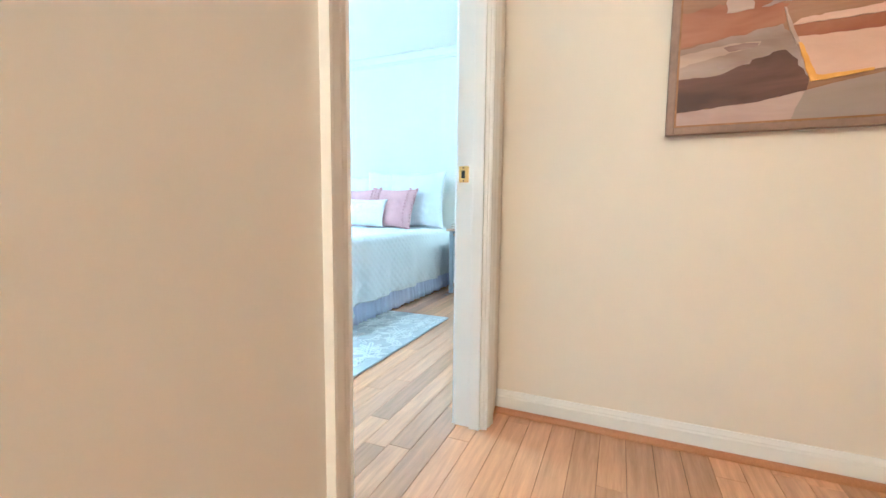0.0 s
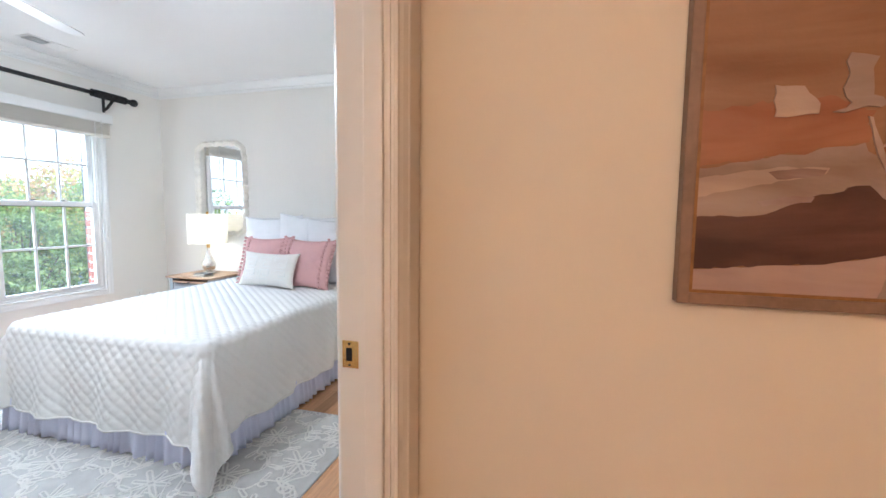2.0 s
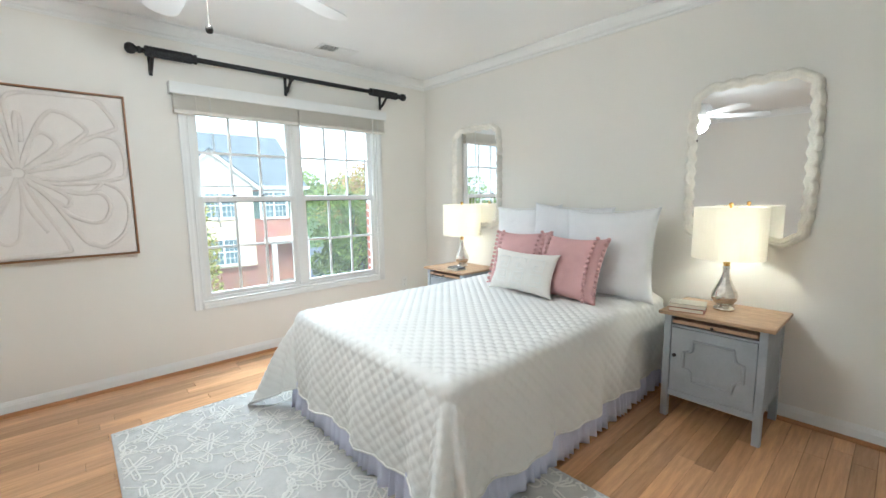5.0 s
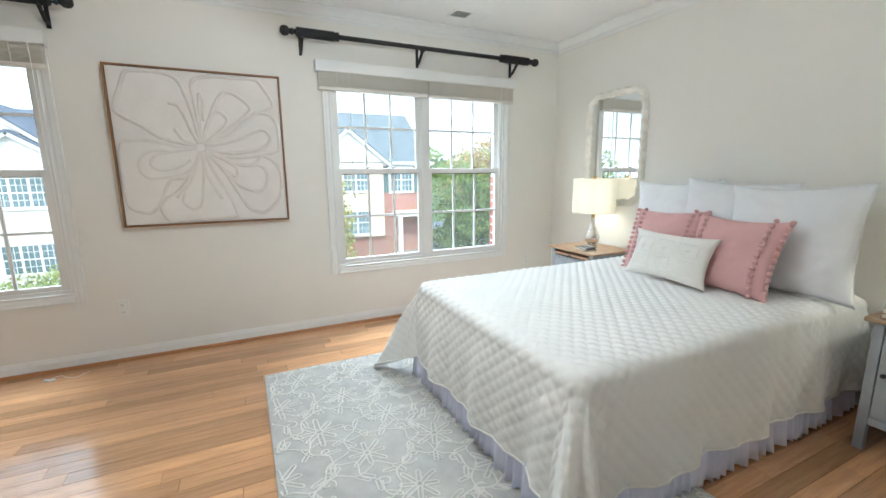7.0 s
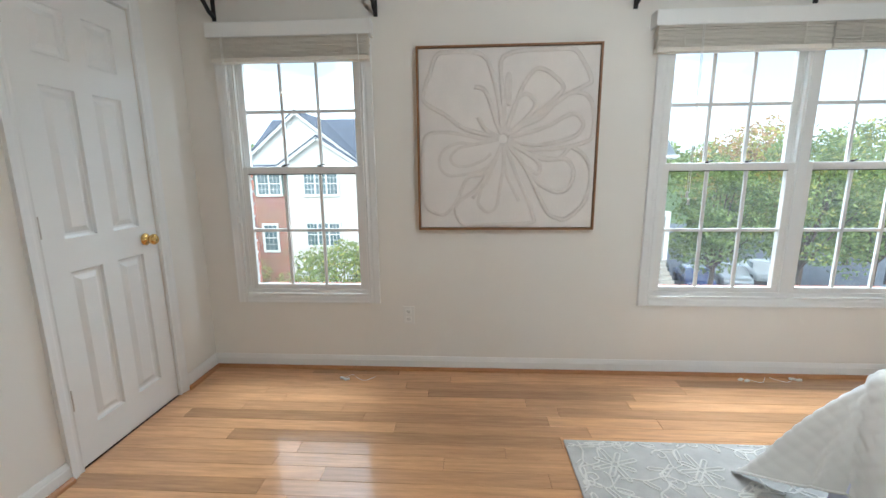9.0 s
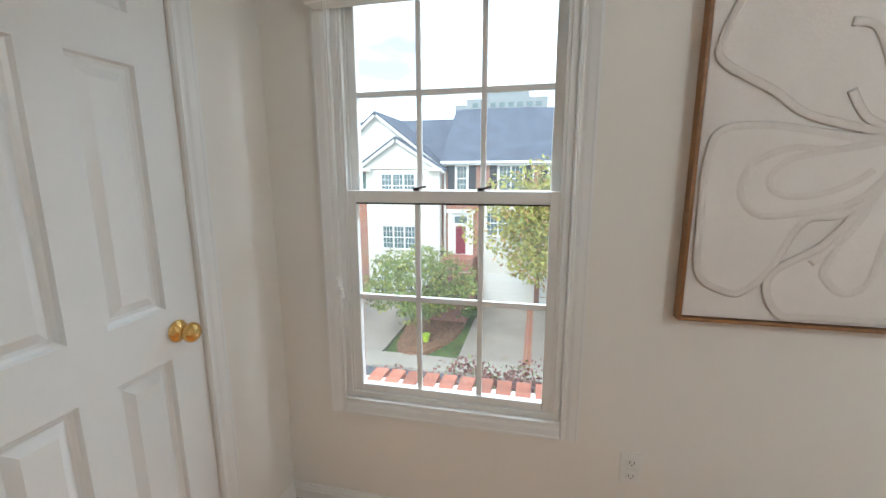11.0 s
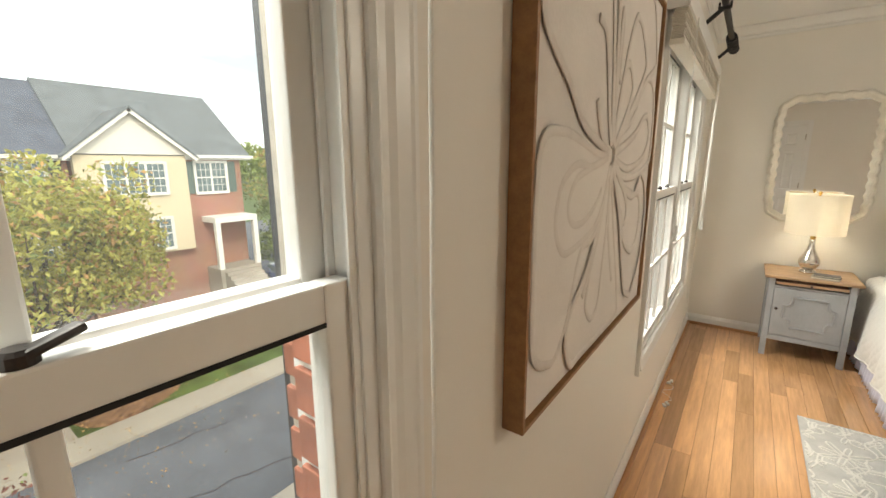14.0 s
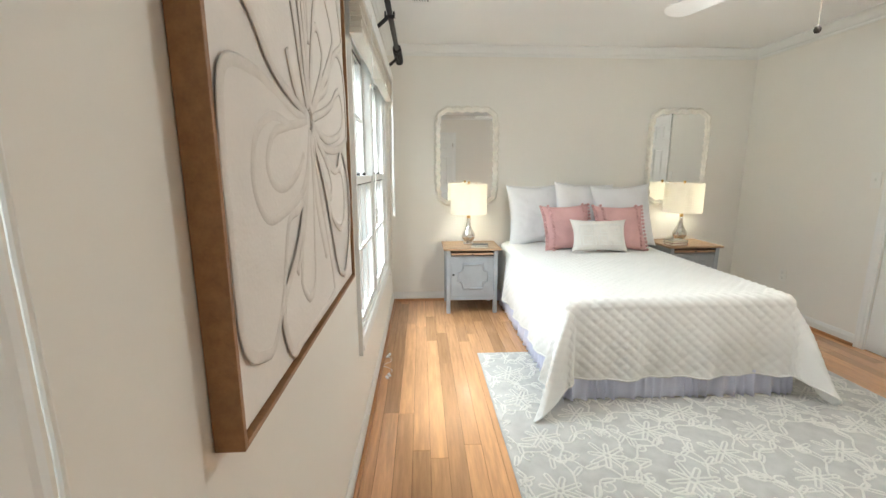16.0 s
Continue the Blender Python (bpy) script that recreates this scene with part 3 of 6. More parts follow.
def curtain_rod(x0, x1, mids):
    z, y = 2.212, -0.130
    r = empty("curtain_rod", (x0, y, z), "black curtain rod with carved sleeves and ball finials, no curtains", "curtain rod", "curtain rods")
    bm = tube(bmesh.new(), [(x0 + 0.06, y, z), (x1 - 0.06, y, z)], 0.0165, 20)
    wpart("rod", bm, M_BLACK, r, smooth=True)
    for e, s in ((x0, 1), (x1, -1)):
        m = pose(0, 0, 0, 0, 90 * s, 0)
        prof = [(0.001, 0), (0.018, 0.003), (0.030, 0.015), (0.034, 0.032), (0.030, 0.050), (0.018, 0.062), (0.014, 0.068), (0.022, 0.074), (0.022, 0.082), (0.016, 0.090), (0.016, 0.10)]
        wpart("finial", revolve(bmesh.new(), prof, (e, y, z), 20, m), M_BLACK, r, "black ball finial", True)
        bm = bmesh.new()
        for k in range(14):
            for q in range(9):
                a = 2 * math.pi * q / 9 + k * 0.35
                c = Vector((e + s * (0.12 + k * 0.0185), y + 0.027 * math.cos(a), z + 0.027 * math.sin(a)))
                add_box(bm, c.x - 0.007, c.x + 0.007, c.y - 0.006, c.y + 0.006, c.z - 0.006, c.z + 0.006, 0.002, pose(0, 0, 0, math.degrees(a), 0, 0))
        tube(bm, [(e + s * 0.105, y, z), (e + s * 0.385, y, z)], 0.0270, 18)
        for q in (0.108, 0.385):
            tube(bm, [(e + s * q, y, z), (e + s * (q + 0.012), y, z)], 0.0315, 18)
        wpart("sleeve", bm, M_BLACK, r, "black sleeve carved with knobbly twist")
    for x in mids:
        bm = bmesh.new()
        add_box(bm, x - 0.011, x + 0.011, -0.012, -0.001, z - 0.12, z + 0.03, 0.003)
        tube(bm, [(x, -0.006, z - 0.10), (x, -0.045, z - 0.088), (x, -0.085, z - 0.055), (x, -0.115, z - 0.030)], 0.0115, 8, up=Vector((1, 0, 0)))
        add_box(bm, x - 0.010, x + 0.010, y - 0.024, y + 0.024, z - 0.034, z - 0.016, 0.004)
        add_box(bm, x - 0.010, x + 0.010, y - 0.030, y - 0.020, z - 0.030, z + 0.004, 0.003)
        add_box(bm, x - 0.010, x + 0.010, y + 0.020, y + 0.030, z - 0.030, z + 0.004, 0.003)
        wpart("bracket", bm, M_BLACK, r, "black scrolled bracket")
    return r


curtain_rod(2.395, 4.575, [2.54, 3.45, 4.36])
curtain_rod(0.06, 1.30, [0.22, 1.14])

# ---- bed ----
BX0, BX1, BY0, BY1, BT = 2.97, 4.885, -2.455, -1.095, 0.612
bed = empty("bed", (BX1, (BY0 + BY1) / 2, 0), "bed with mattress and gathered lavender-white skirt against the wall", "bed")
wpart("mattress", box(BX0 + 0.02, BX1, BY0 + 0.02, BY1 - 0.02, 0.36, BT - 0.014, 0.05), M_MATT, bed)
wpart("box_spring", box(BX0 + 0.03, BX1, BY0 + 0.03, BY1 - 0.03, 0.15, 0.36, 0.02), M_MATT, bed)
for x in (BX0 + 0.12, BX1 - 0.12):
    for y in (BY0 + 0.12, BY1 - 0.12):
        wpart("leg", box(x - 0.025, x + 0.025, y - 0.025, y + 0.025, 0.0, 0.15), M_BRONZE, bed)


def skirt_run(p, q, n, outw):
    bm = bmesh.new()
    p, q, outw = Vector(p), Vector(q), Vector(outw)
    L = (q - p).length
    rng = random.Random(int(L * 1000))
    ph = [rng.uniform(-0.6, 0.6) for _ in range(200)]
    cols = []
    for i in range(n + 1):
        s = L * i / n
        w = s / 0.062 + 0.35 * math.sin(s * 9.0) + 0.3 * math.sin(s * 23 + 1)
        col = []
        for j in range(9):
            f = j / 8
            a = 0.002 + 0.015 * f * (0.8 + 0.3 * math.sin(s * 5 + 2))
            wv = math.sin(2 * math.pi * w)
            wv = math.copysign(abs(wv) ** 0.7, wv)
            lift = 0.004 + 0.006 * (1 + math.sin(s * 31))
            z = 0.36 - (0.36 - lift) * f
            pt = p + (q - p) * (i / n) + outw * (a * wv + 0.024 * f - 0.004)
            pt += (q - p).normalized() * 0.006 * f * math.cos(2 * math.pi * w)
            col.append(bm.verts.new((pt.x, pt.y, z)))
        cols.append(col)
    for a, b in zip(cols, cols[1:]):
        for j in range(8):
            bm.faces.new((a[j], b[j], b[j + 1], a[j + 1]))
    return bm


for p, q, o in (((BX0, BY1, 0), (BX0, BY0, 0), (-1, 0, 0)), ((BX0, BY0, 0), (BX1 - 0.02, BY0, 0), (0, -1, 0)), ((BX1 - 0.02, BY1, 0), (BX0, BY1, 0), (0, 1, 0))):
    L = (Vector(q) - Vector(p)).length
    sk = wpart("bed_skirt", skirt_run(p, q, int(L / 0.006), o), M_SKIRT, bed, "gathered lavender-white cotton skirt", True)
    md = sk.modifiers.new("thick", "SOLIDIFY")
    md.thickness, md.offset = 0.0015, 0

quilt = empty("quilt", (BX1, (BY0 + BY1) / 2, BT), "white diamond-stitched quilt spread over the bed, corners hanging", "quilt")


def quilt_bm():
    bm = bmesh.new()
    st, over, foot, R = 0.0075, 0.425, 0.43, 0.055
    X0, X1, Y0, Y1 = BX0 - foot, BX1 - 0.005, BY0 - over, BY1 + over
    nx, ny = int((X1 - X0) / st), int((Y1 - Y0) / st)
    grid = []
    for i in range(nx + 1):
        col = []
        for j in range(ny + 1):
            s, t = X0 + (X1 - X0) * i / nx, Y0 + (Y1 - Y0) * j / ny
            cx, cy = max(s, BX0 + R), min(max(t, BY0 + R), BY1 - R)
            ox, oy = s - cx, t - cy
            L = math.hypot(ox, oy)
            P, nrm = Vector((s, t, BT)), Vector((0, 0, 1))
            P.z += 0.006 * noise.noise(Vector((s * 3, t * 3, 0))) - 0.010 * max(0, 1 - min(s - BX0, t - BY0, BY1 - t) / 0.35) if L == 0 else -0.010
            if L > 0:
                d = Vector((ox / L, oy / L, 0))
                corner = min(abs(d.x), abs(d.y)) * 1.4142
                arc = R * math.pi / 2
                if L < arc:
                    a = L / R
                    P = Vector((cx, cy, BT - R - 0.010)) + d * R * math.sin(a) + Vector((0, 0, R * math.cos(a)))
                    nrm = (d * math.sin(a) + Vector((0, 0, math.cos(a))))
                else:
                    h = L - arc
                    per = (s if abs(oy) > abs(ox) else t)
                    ang = math.atan2(d.y, d.x)
                    fold = 0.020 * math.sin(per * 13.0 + 1.3) + 0.012 * math.sin(per * 29.0) 
                    fold *= (1 - corner) 
                    cfold = 0.055 * corner * math.cos(ang * 10 + 0.6)
                    flare = (0.05 + 0.16 * corner) * (h / 0.4) + 0.012 * math.sin(h * 9)
                    out = R + flare * 0.9 + (fold + cfold) * (h / 0.4) ** 1.1
                    z = BT - R - 0.010 - h * math.sqrt(max(0.2, 1 - (flare / max(h, 0.05)) ** 2 * 0.7))
                    P = Vector((cx, cy, 0)) + d * out
                    P.z = max(z, 0.020 + 0.004 * math.sin(per * 40))
                    nrm = (d + Vector((0, 0, 0.12))).normalized()
            pch = 0.043
            a, b = (s * 1.0 + t * 0.9) / pch, (s * 1.0 - t * 0.9) / pch
            q = (abs(math.sin(math.pi * a * 0.7)) * abs(math.sin(math.pi * b * 0.7))) ** 0.45
            P += nrm * ((0.0095 if L == 0 else 0.0065) * q)
            col.append(bm.verts.new(P))
        grid.append(col)
    for a, b in zip(grid, grid[1:]):
        for j in range(ny):
            bm.faces.new((a[j], b[j], b[j + 1], a[j + 1]))
    return bm


qc = wpart("cover", quilt_bm(), M_QUILT, quilt, "white cotton stitched in diamonds", True)
md = qc.modifiers.new("thick", "SOLIDIFY")
md.thickness, md.offset = 0.007, -1
bm = bmesh.new()
vs, NY = [v.co.copy() for v in qc.data.vertices], int((BY1 - BY0 + 0.85) / 0.0075) + 1
NX = len(vs) // NY
hem = [vs[i * NY] for i in range(NX - 1, 0, -3)] + [vs[j] for j in range(0, NY, 3)] + [vs[i * NY + NY - 1] for i in range(0, NX, 3)]
tube(bm, hem, 0.0055, 6)
part("binding", bm, M_QUILT, quilt, "narrow sewn edge binding", True)


def cushion_bm(w, h, t, seed, pinch=0.12, n=44):
    bm = bmesh.new()
    sides = []
    for s in (1, -1):
        g = []
        for i in range(n + 1):
            col = []
            for j in range(n + 1):
                u, v = -1 + 2 * i / n, -1 + 2 * j / n
                x = w / 2 * u * (1 - pinch * (1 - v * v) * abs(u))
                y = h / 2 * v * (1 - pinch * (1 - u * u) * abs(v))
                e = (1 - abs(u) ** 2.6) * (1 - abs(v) ** 2.6)
                z = t / 2 * max(e, 0) ** 0.52
                z *= 1 + 0.16 * noise.noise(Vector((x * 7 + seed, y * 7, s * 3.0)))
                z += 0.006 * max(e, 0) ** 0.3 * noise.noise(Vector((x * 22, y * 22 + seed, s)))
                col.append(bm.verts.new((x, y, s * z)))
            g.append(col)
        for a, b in zip(g, g[1:]):
            for j in range(n):
                q = (a[j], b[j], b[j + 1], a[j + 1])
                bm.faces.new(q if s > 0 else q[::-1])
    bmesh.ops.remove_doubles(bm, verts=bm.verts, dist=0.0005)
    return bm


def stand(at, lean, yaw=0.0, roll=0.0):
    """A cushion that faces the foot of the bed, leaning back by lean degrees."""
    t = radians(lean)
    m = Matrix(((0, math.sin(t), -math.cos(t), 0), (-1, 0, 0, 0), (0, math.cos(t), math.sin(t), 0), (0, 0, 0, 1)))
    return Matrix.Translation(at) @ pose(0, 0, 0, 0, 0, yaw) @ m @ pose(0, 0, 0, 0, 0, roll)


euros = [((4.775, -1.43, 0.885), 9, 3, 2), ((4.695, -1.85, 0.900), 12, 6, -3), ((4.615, -2.195, 0.885), 15, 6, 2)]
for k, (at, ln, yw, ro) in enumerate(euros):
    p = tagged(new("euro_pillow"), "large square white linen pillow standing at the bed's head", "pillow", "white pillows on the bed")
    p.matrix_basis = stand(at, ln, yw, ro)
    part("cushion", cushion_bm(0.61, 0.60, 0.15, k * 7.1), M_PILLOW, p, smooth=True)
    hem = bmesh.new()
    tube(hem, [(x * 0.298, y * 0.293, 0) for x, y in [(-1, -1), (-0.93, -0.5), (-0.915, 0), (-0.93, 0.5), (-1, 1), (-0.5, 0.94), (0, 0.93), (0.5, 0.94), (1, 1), (0.93, 0.5), (0.915, 0), (0.93, -0.5), (1, -1), (0.5, -0.94), (0, -0.93), (-0.5, -0.94)]], 0.0028, 5, True)
    part("seam", hem, M_PILLOW, p)

for k, (at, ln, yw, ro) in enumerate([((4.46, -1.61, 0.803), 22, 4, 2), ((4.385, -2.055, 0.803), 24, 2, -1)]):
    p = tagged(new("pink_cushion"), "dusty pink linen cushion with pompom trim, on the quilt", "cushion", "pink cushions on the bed")
    p.matrix_basis = stand(at, ln, yw, ro)
    part("cushion", cushion_bm(0.47, 0.43, 0.15, 30 + k * 5.0), M_PINK, p, smooth=True)
    for sx, u in ((-1, 0.97), (-1, 0.70), (1, 0.70), (1, 0.97)):
        bm = bmesh.new()
        rng = random.Random(k * 10 + int(u * 100))
        for q in range(13):
            v = -0.93 + 1.86 * q / 12
            x = sx * 0.235 * u * (1 - 0.07 * (1 - v * v))
            e = (1 - u ** 2.6) * (1 - abs(v) ** 2.6)
            z = 0.075 * max(e, 0) ** 0.52 + 0.007
            m = Matrix.Translation((x, 0.215 * v, z)) @ Matrix.Diagonal((1, rng.uniform(0.8, 1.2), 1, 1))
            bmesh.ops.create_icosphere(bm, subdivisions=2, radius=0.0125, matrix=m)
        part("pompom_trim", bm, M_PINK, p, "row of small pink pompoms", True)

lum = tagged(new("lumbar_cushion"), "small cream linen cushion with key embroidery, on the quilt", "cushion")
lum.matrix_basis = stand((4.235, -1.81, 0.762), 20, 2, -1)
part("cushion", cushion_bm(0.50, 0.285, 0.12, 55), M_LUMB, lum, smooth=True)


def key_line(bm, pts, c):
    out = []
    for x, y in pts:
        x, y = x + c, y
        e = (1 - abs(x / 0.25) ** 2.6) * (1 - abs(y / 0.142) ** 2.6)
        out.append((x, y, 0.06 * max(e, 0) ** 0.52 + 0.003))
    for a, b in zip(out, out[1:]):
        n = max(1, int(math.hypot(a[0] - b[0], a[1] - b[1]) / 0.015))
        tube(bm, [tuple(a[q] + (b[q] - a[q]) * i / n for q in range(3)) for i in range(n + 1)], 0.0042, 5, flat=0.5)


bm = bmesh.new()
for c in (-0.13, 0.0, 0.13):
    key_line(bm, [(-0.055, -0.09), (-0.055, 0.085), (0.045, 0.085), (0.045, 0.012), (-0.012, 0.012), (-0.012, 0.045), (0.015, 0.045)], c)
    key_line(bm, [(0.045, -0.085), (-0.030, -0.085), (-0.030, -0.012), (0.045, -0.012), (0.045, -0.060), (0.0, -0.060), (0.0, -0.042)], c)
part("key_embroidery", bm, M_PLASTIC, lum, "raised white key-pattern cords")

# ---- nightstands, lamps, mirrors ----
NZ = 0.615


def nightstand(y0, name="nightstand"):
    y1, x0, x1 = y0 - 0.47, 4.485, 4.895
    ns = empty(name, ((x0 + x1) / 2, (y0 + y1) / 2, 0), "grey nightstand with weathered oak top and panelled door beside the bed", "nightstand", "nightstands by the bed")
    wpart("top", box(x0 - 0.02, x1 + 0.01, y1 - 0.028, y0 + 0.028, NZ - 0.020, NZ, 0.006), M_NWOOD, ns, "weathered oak top")
    for x in (x0, x1 - 0.036):
        for y in (y1, y0 - 0.036):
            wpart("leg", box(x, x + 0.036, y, y + 0.036, 0.0, NZ - 0.020, 0.003), M_GREY, ns)
    sides = ([(x0 + 0.036, x1 - 0.036, y1 + 0.006, y1 + 0.018, 0.155, NZ - 0.020), (x0 + 0.036, x1 - 0.036, y0 - 0.018, y0 - 0.006, 0.155, NZ - 0.020), (x1 - 0.02, x1 - 0.01, y1 + 0.036, y0 - 0.036, 0.155, NZ - 0.020), (x0 + 0.012, x1 - 0.02, y1 + 0.036, y0 - 0.036, 0.155, 0.17), (x0 + 0.012, x1 - 0.02, y1 + 0.036, y0 - 0.036, 0.528, 0.540), (x0 + 0.022, x0 + 0.03, y1 + 0.036, y0 - 0.036, 0.17, 0.540)])
    for what, row in zip(("side_panel", "side_panel", "back_panel", "bottom_shelf", "middle_shelf", "door_backing"), sides):
        wpart(what, boxes([row]), M_GREY, ns)
    wpart("apron", box(x0 + 0.004, x0 + 0.016, y1 + 0.036, y0 - 0.036, 0.128, 0.162, 0.002), M_GREY, ns)
    tr = wpart("pull_out_tray", box(x0 - 0.004, x0 + 0.36, y1 + 0.042, y0 - 0.042, 0.553, 0.572, 0.002), M_NWOOD, ns, "thin oak pull-out tray")
    wpart("knob", revolve(bmesh.new(), [(0.004, 0), (0.004, 0.006), (0.008, 0.010), (0.007, 0.015), (0.001, 0.017)], (x0 - 0.004, (y0 + y1) / 2, 0.5625), 12, pose(0, 0, 0, 0, -90, 0)), M_BRONZE, tr)
    d = wpart("door", box(x0 + 0.004, x0 + 0.021, y1 + 0.039, y0 - 0.039, 0.172, 0.526, 0.002), M_GREY, ns)
    cy, cz = (y0 + y1) / 2 - 0.008, 0.352
    a, b = 0.138, 0.100
    quarter = [(a, 0.040), (a - 0.026, 0.043), (a - 0.038, 0.054), (a - 0.042, 0.068), (a - 0.045, b)]
    pts = [(-u, -v) for u, v in quarter] + [(u, -v) for u, v in quarter[::-1]] + quarter + [(-u, v) for u, v in quarter[::-1]]
    bm = bmesh.new()
    tube(bm, [(x0 + 0.003, cy + u, cz + v * 1.15) for u, v in pts], 0.009, 6, True, up=Vector((1, 0, 0)))
    wpart("moulding", bm, M_GREY, d, "raised octagonal moulding")
    wpart("knob", revolve(bmesh.new(), [(0.005, 0), (0.004, 0.008), (0.010, 0.012), (0.009, 0.020), (0.001, 0.023)], (x0 + 0.004, y0 - 0.062, 0.372), 14, pose(0, 0, 0, 0, -90, 0)), M_BRONZE, d)
    return ns


nightstand(-0.525)
nightstand(-2.612)


def table_lamp(x, y):
    z = NZ
    la = empty("table_lamp", (x, y, z), "lit mercury-glass lamp with cream drum shade on the nightstand", "table lamp", "table lamps on the nightstands")
    prof = [(0.050, 0), (0.052, 0.008), (0.046, 0.016), (0.030, 0.020), (0.030, 0.028), (0.046, 0.038), (0.060, 0.060), (0.064, 0.082), (0.058, 0.105), (0.042, 0.135), (0.028, 0.165), (0.020, 0.195), (0.017, 0.225), (0.020, 0.238), (0.020, 0.246), (0.012, 0.250)]
    wpart("lamp_base", revolve(bmesh.new(), prof, (x, y, z), 32), M_MERC, la, "silvery mercury-glass teardrop base", True)
    wpart("socket", revolve(bmesh.new(), [(0.015, 0.25), (0.017, 0.26), (0.017, 0.32), (0.010, 0.335)], (x, y, z), 16), M_BRASS, la, "brass socket")
    sh = bmesh.new()
    n = 48
    ring = []
    for r, zz in ((0.172, 0.292), (0.172, 0.572), (0.1695, 0.572), (0.1695, 0.292)):
        ring.append([sh.verts.new((x + r * math.cos(2 * math.pi * k / n), y + r * math.sin(2 * math.pi * k / n), z + zz)) for k in range(n)])
    for q in range(4):
        a, b = ring[q], ring[(q + 1) % 4]
        for k in range(n):
            sh.faces.new((a[k], a[(k + 1) % n], b[(k + 1) % n], b[k]))
    wpart("shade", sh, M_SHADE, la, "cream linen drum shade, lit from inside", False)
    bm = bmesh.new()
    for k in range(3):
        a = 2 * math.pi * k / 3
        tube(bm, [(x, y, z + 0.562), (x + 0.169 * math.cos(a), y + 0.169 * math.sin(a), z + 0.566)], 0.0018, 5)
    tube(bm, [(x, y, z + 0.33), (x + 0.03, y, z + 0.42), (x + 0.02, y, z + 0.53), (x, y, z + 0.562)], 0.0018, 5, up=Vector((0, 1, 0)))
    tube(bm, [(x, y, z + 0.33), (x - 0.03, y, z + 0.42), (x - 0.02, y, z + 0.53), (x, y, z + 0.562)], 0.0018, 5, up=Vector((0, 1, 0)))
    wpart("harp", bm, M_BRASS, la, "thin brass harp")
    wpart("finial", revolve(bmesh.new(), [(0.006, 0.562), (0.006, 0.572), (0.012, 0.582), (0.010, 0.592), (0.001, 0.597)], (x, y, z), 14), M_BRASS, la, "gold ball finial", True)
    lp = lamp("lamp_light", "POINT", (x, y, z + 0.41), 2.8, (1.0, 0.92, 0.76), 0.03)
    return la


table_lamp(4.722, -0.748)
table_lamp(4.722, -2.832)


def book(x, y, z, w, d, t, turn, cover, name="book", label="closed cloth-covered book lying flat on the nightstand"):
    b = empty(name, (x, y, z), label, "book", "books on the nightstands", turn)
    part("cover", boxes([(-w / 2, w / 2, -d / 2, d / 2, 0, 0.003), (-w / 2, w / 2, -d / 2, d / 2, t - 0.003, t), (-w / 2, -w / 2 + 0.004, -d / 2, d / 2, 0.003, t - 0.003)], 0.0008), cover, b)
    part("pages", box(-w / 2 + 0.004, w / 2 - 0.004, -d / 2 + 0.004, d / 2 - 0.004, 0.003, t - 0.003), M_PAGES, b)
    return b


book(4.565, -2.70, NZ, 0.17, 0.125, 0.024, 100, M_BOOKR)
book(4.567, -2.70, NZ + 0.024, 0.175, 0.12, 0.022, 103, M_BOOK)
book(4.565, -0.835, NZ, 0.15, 0.105, 0.014, 80, M_BOOK, label="thin closed book lying flat on the nightstand")
book(4.56, -0.84, NZ + 0.014, 0.14, 0.085, 0.012, 86, M_DARKBK, label="thin black notebook lying on another book")


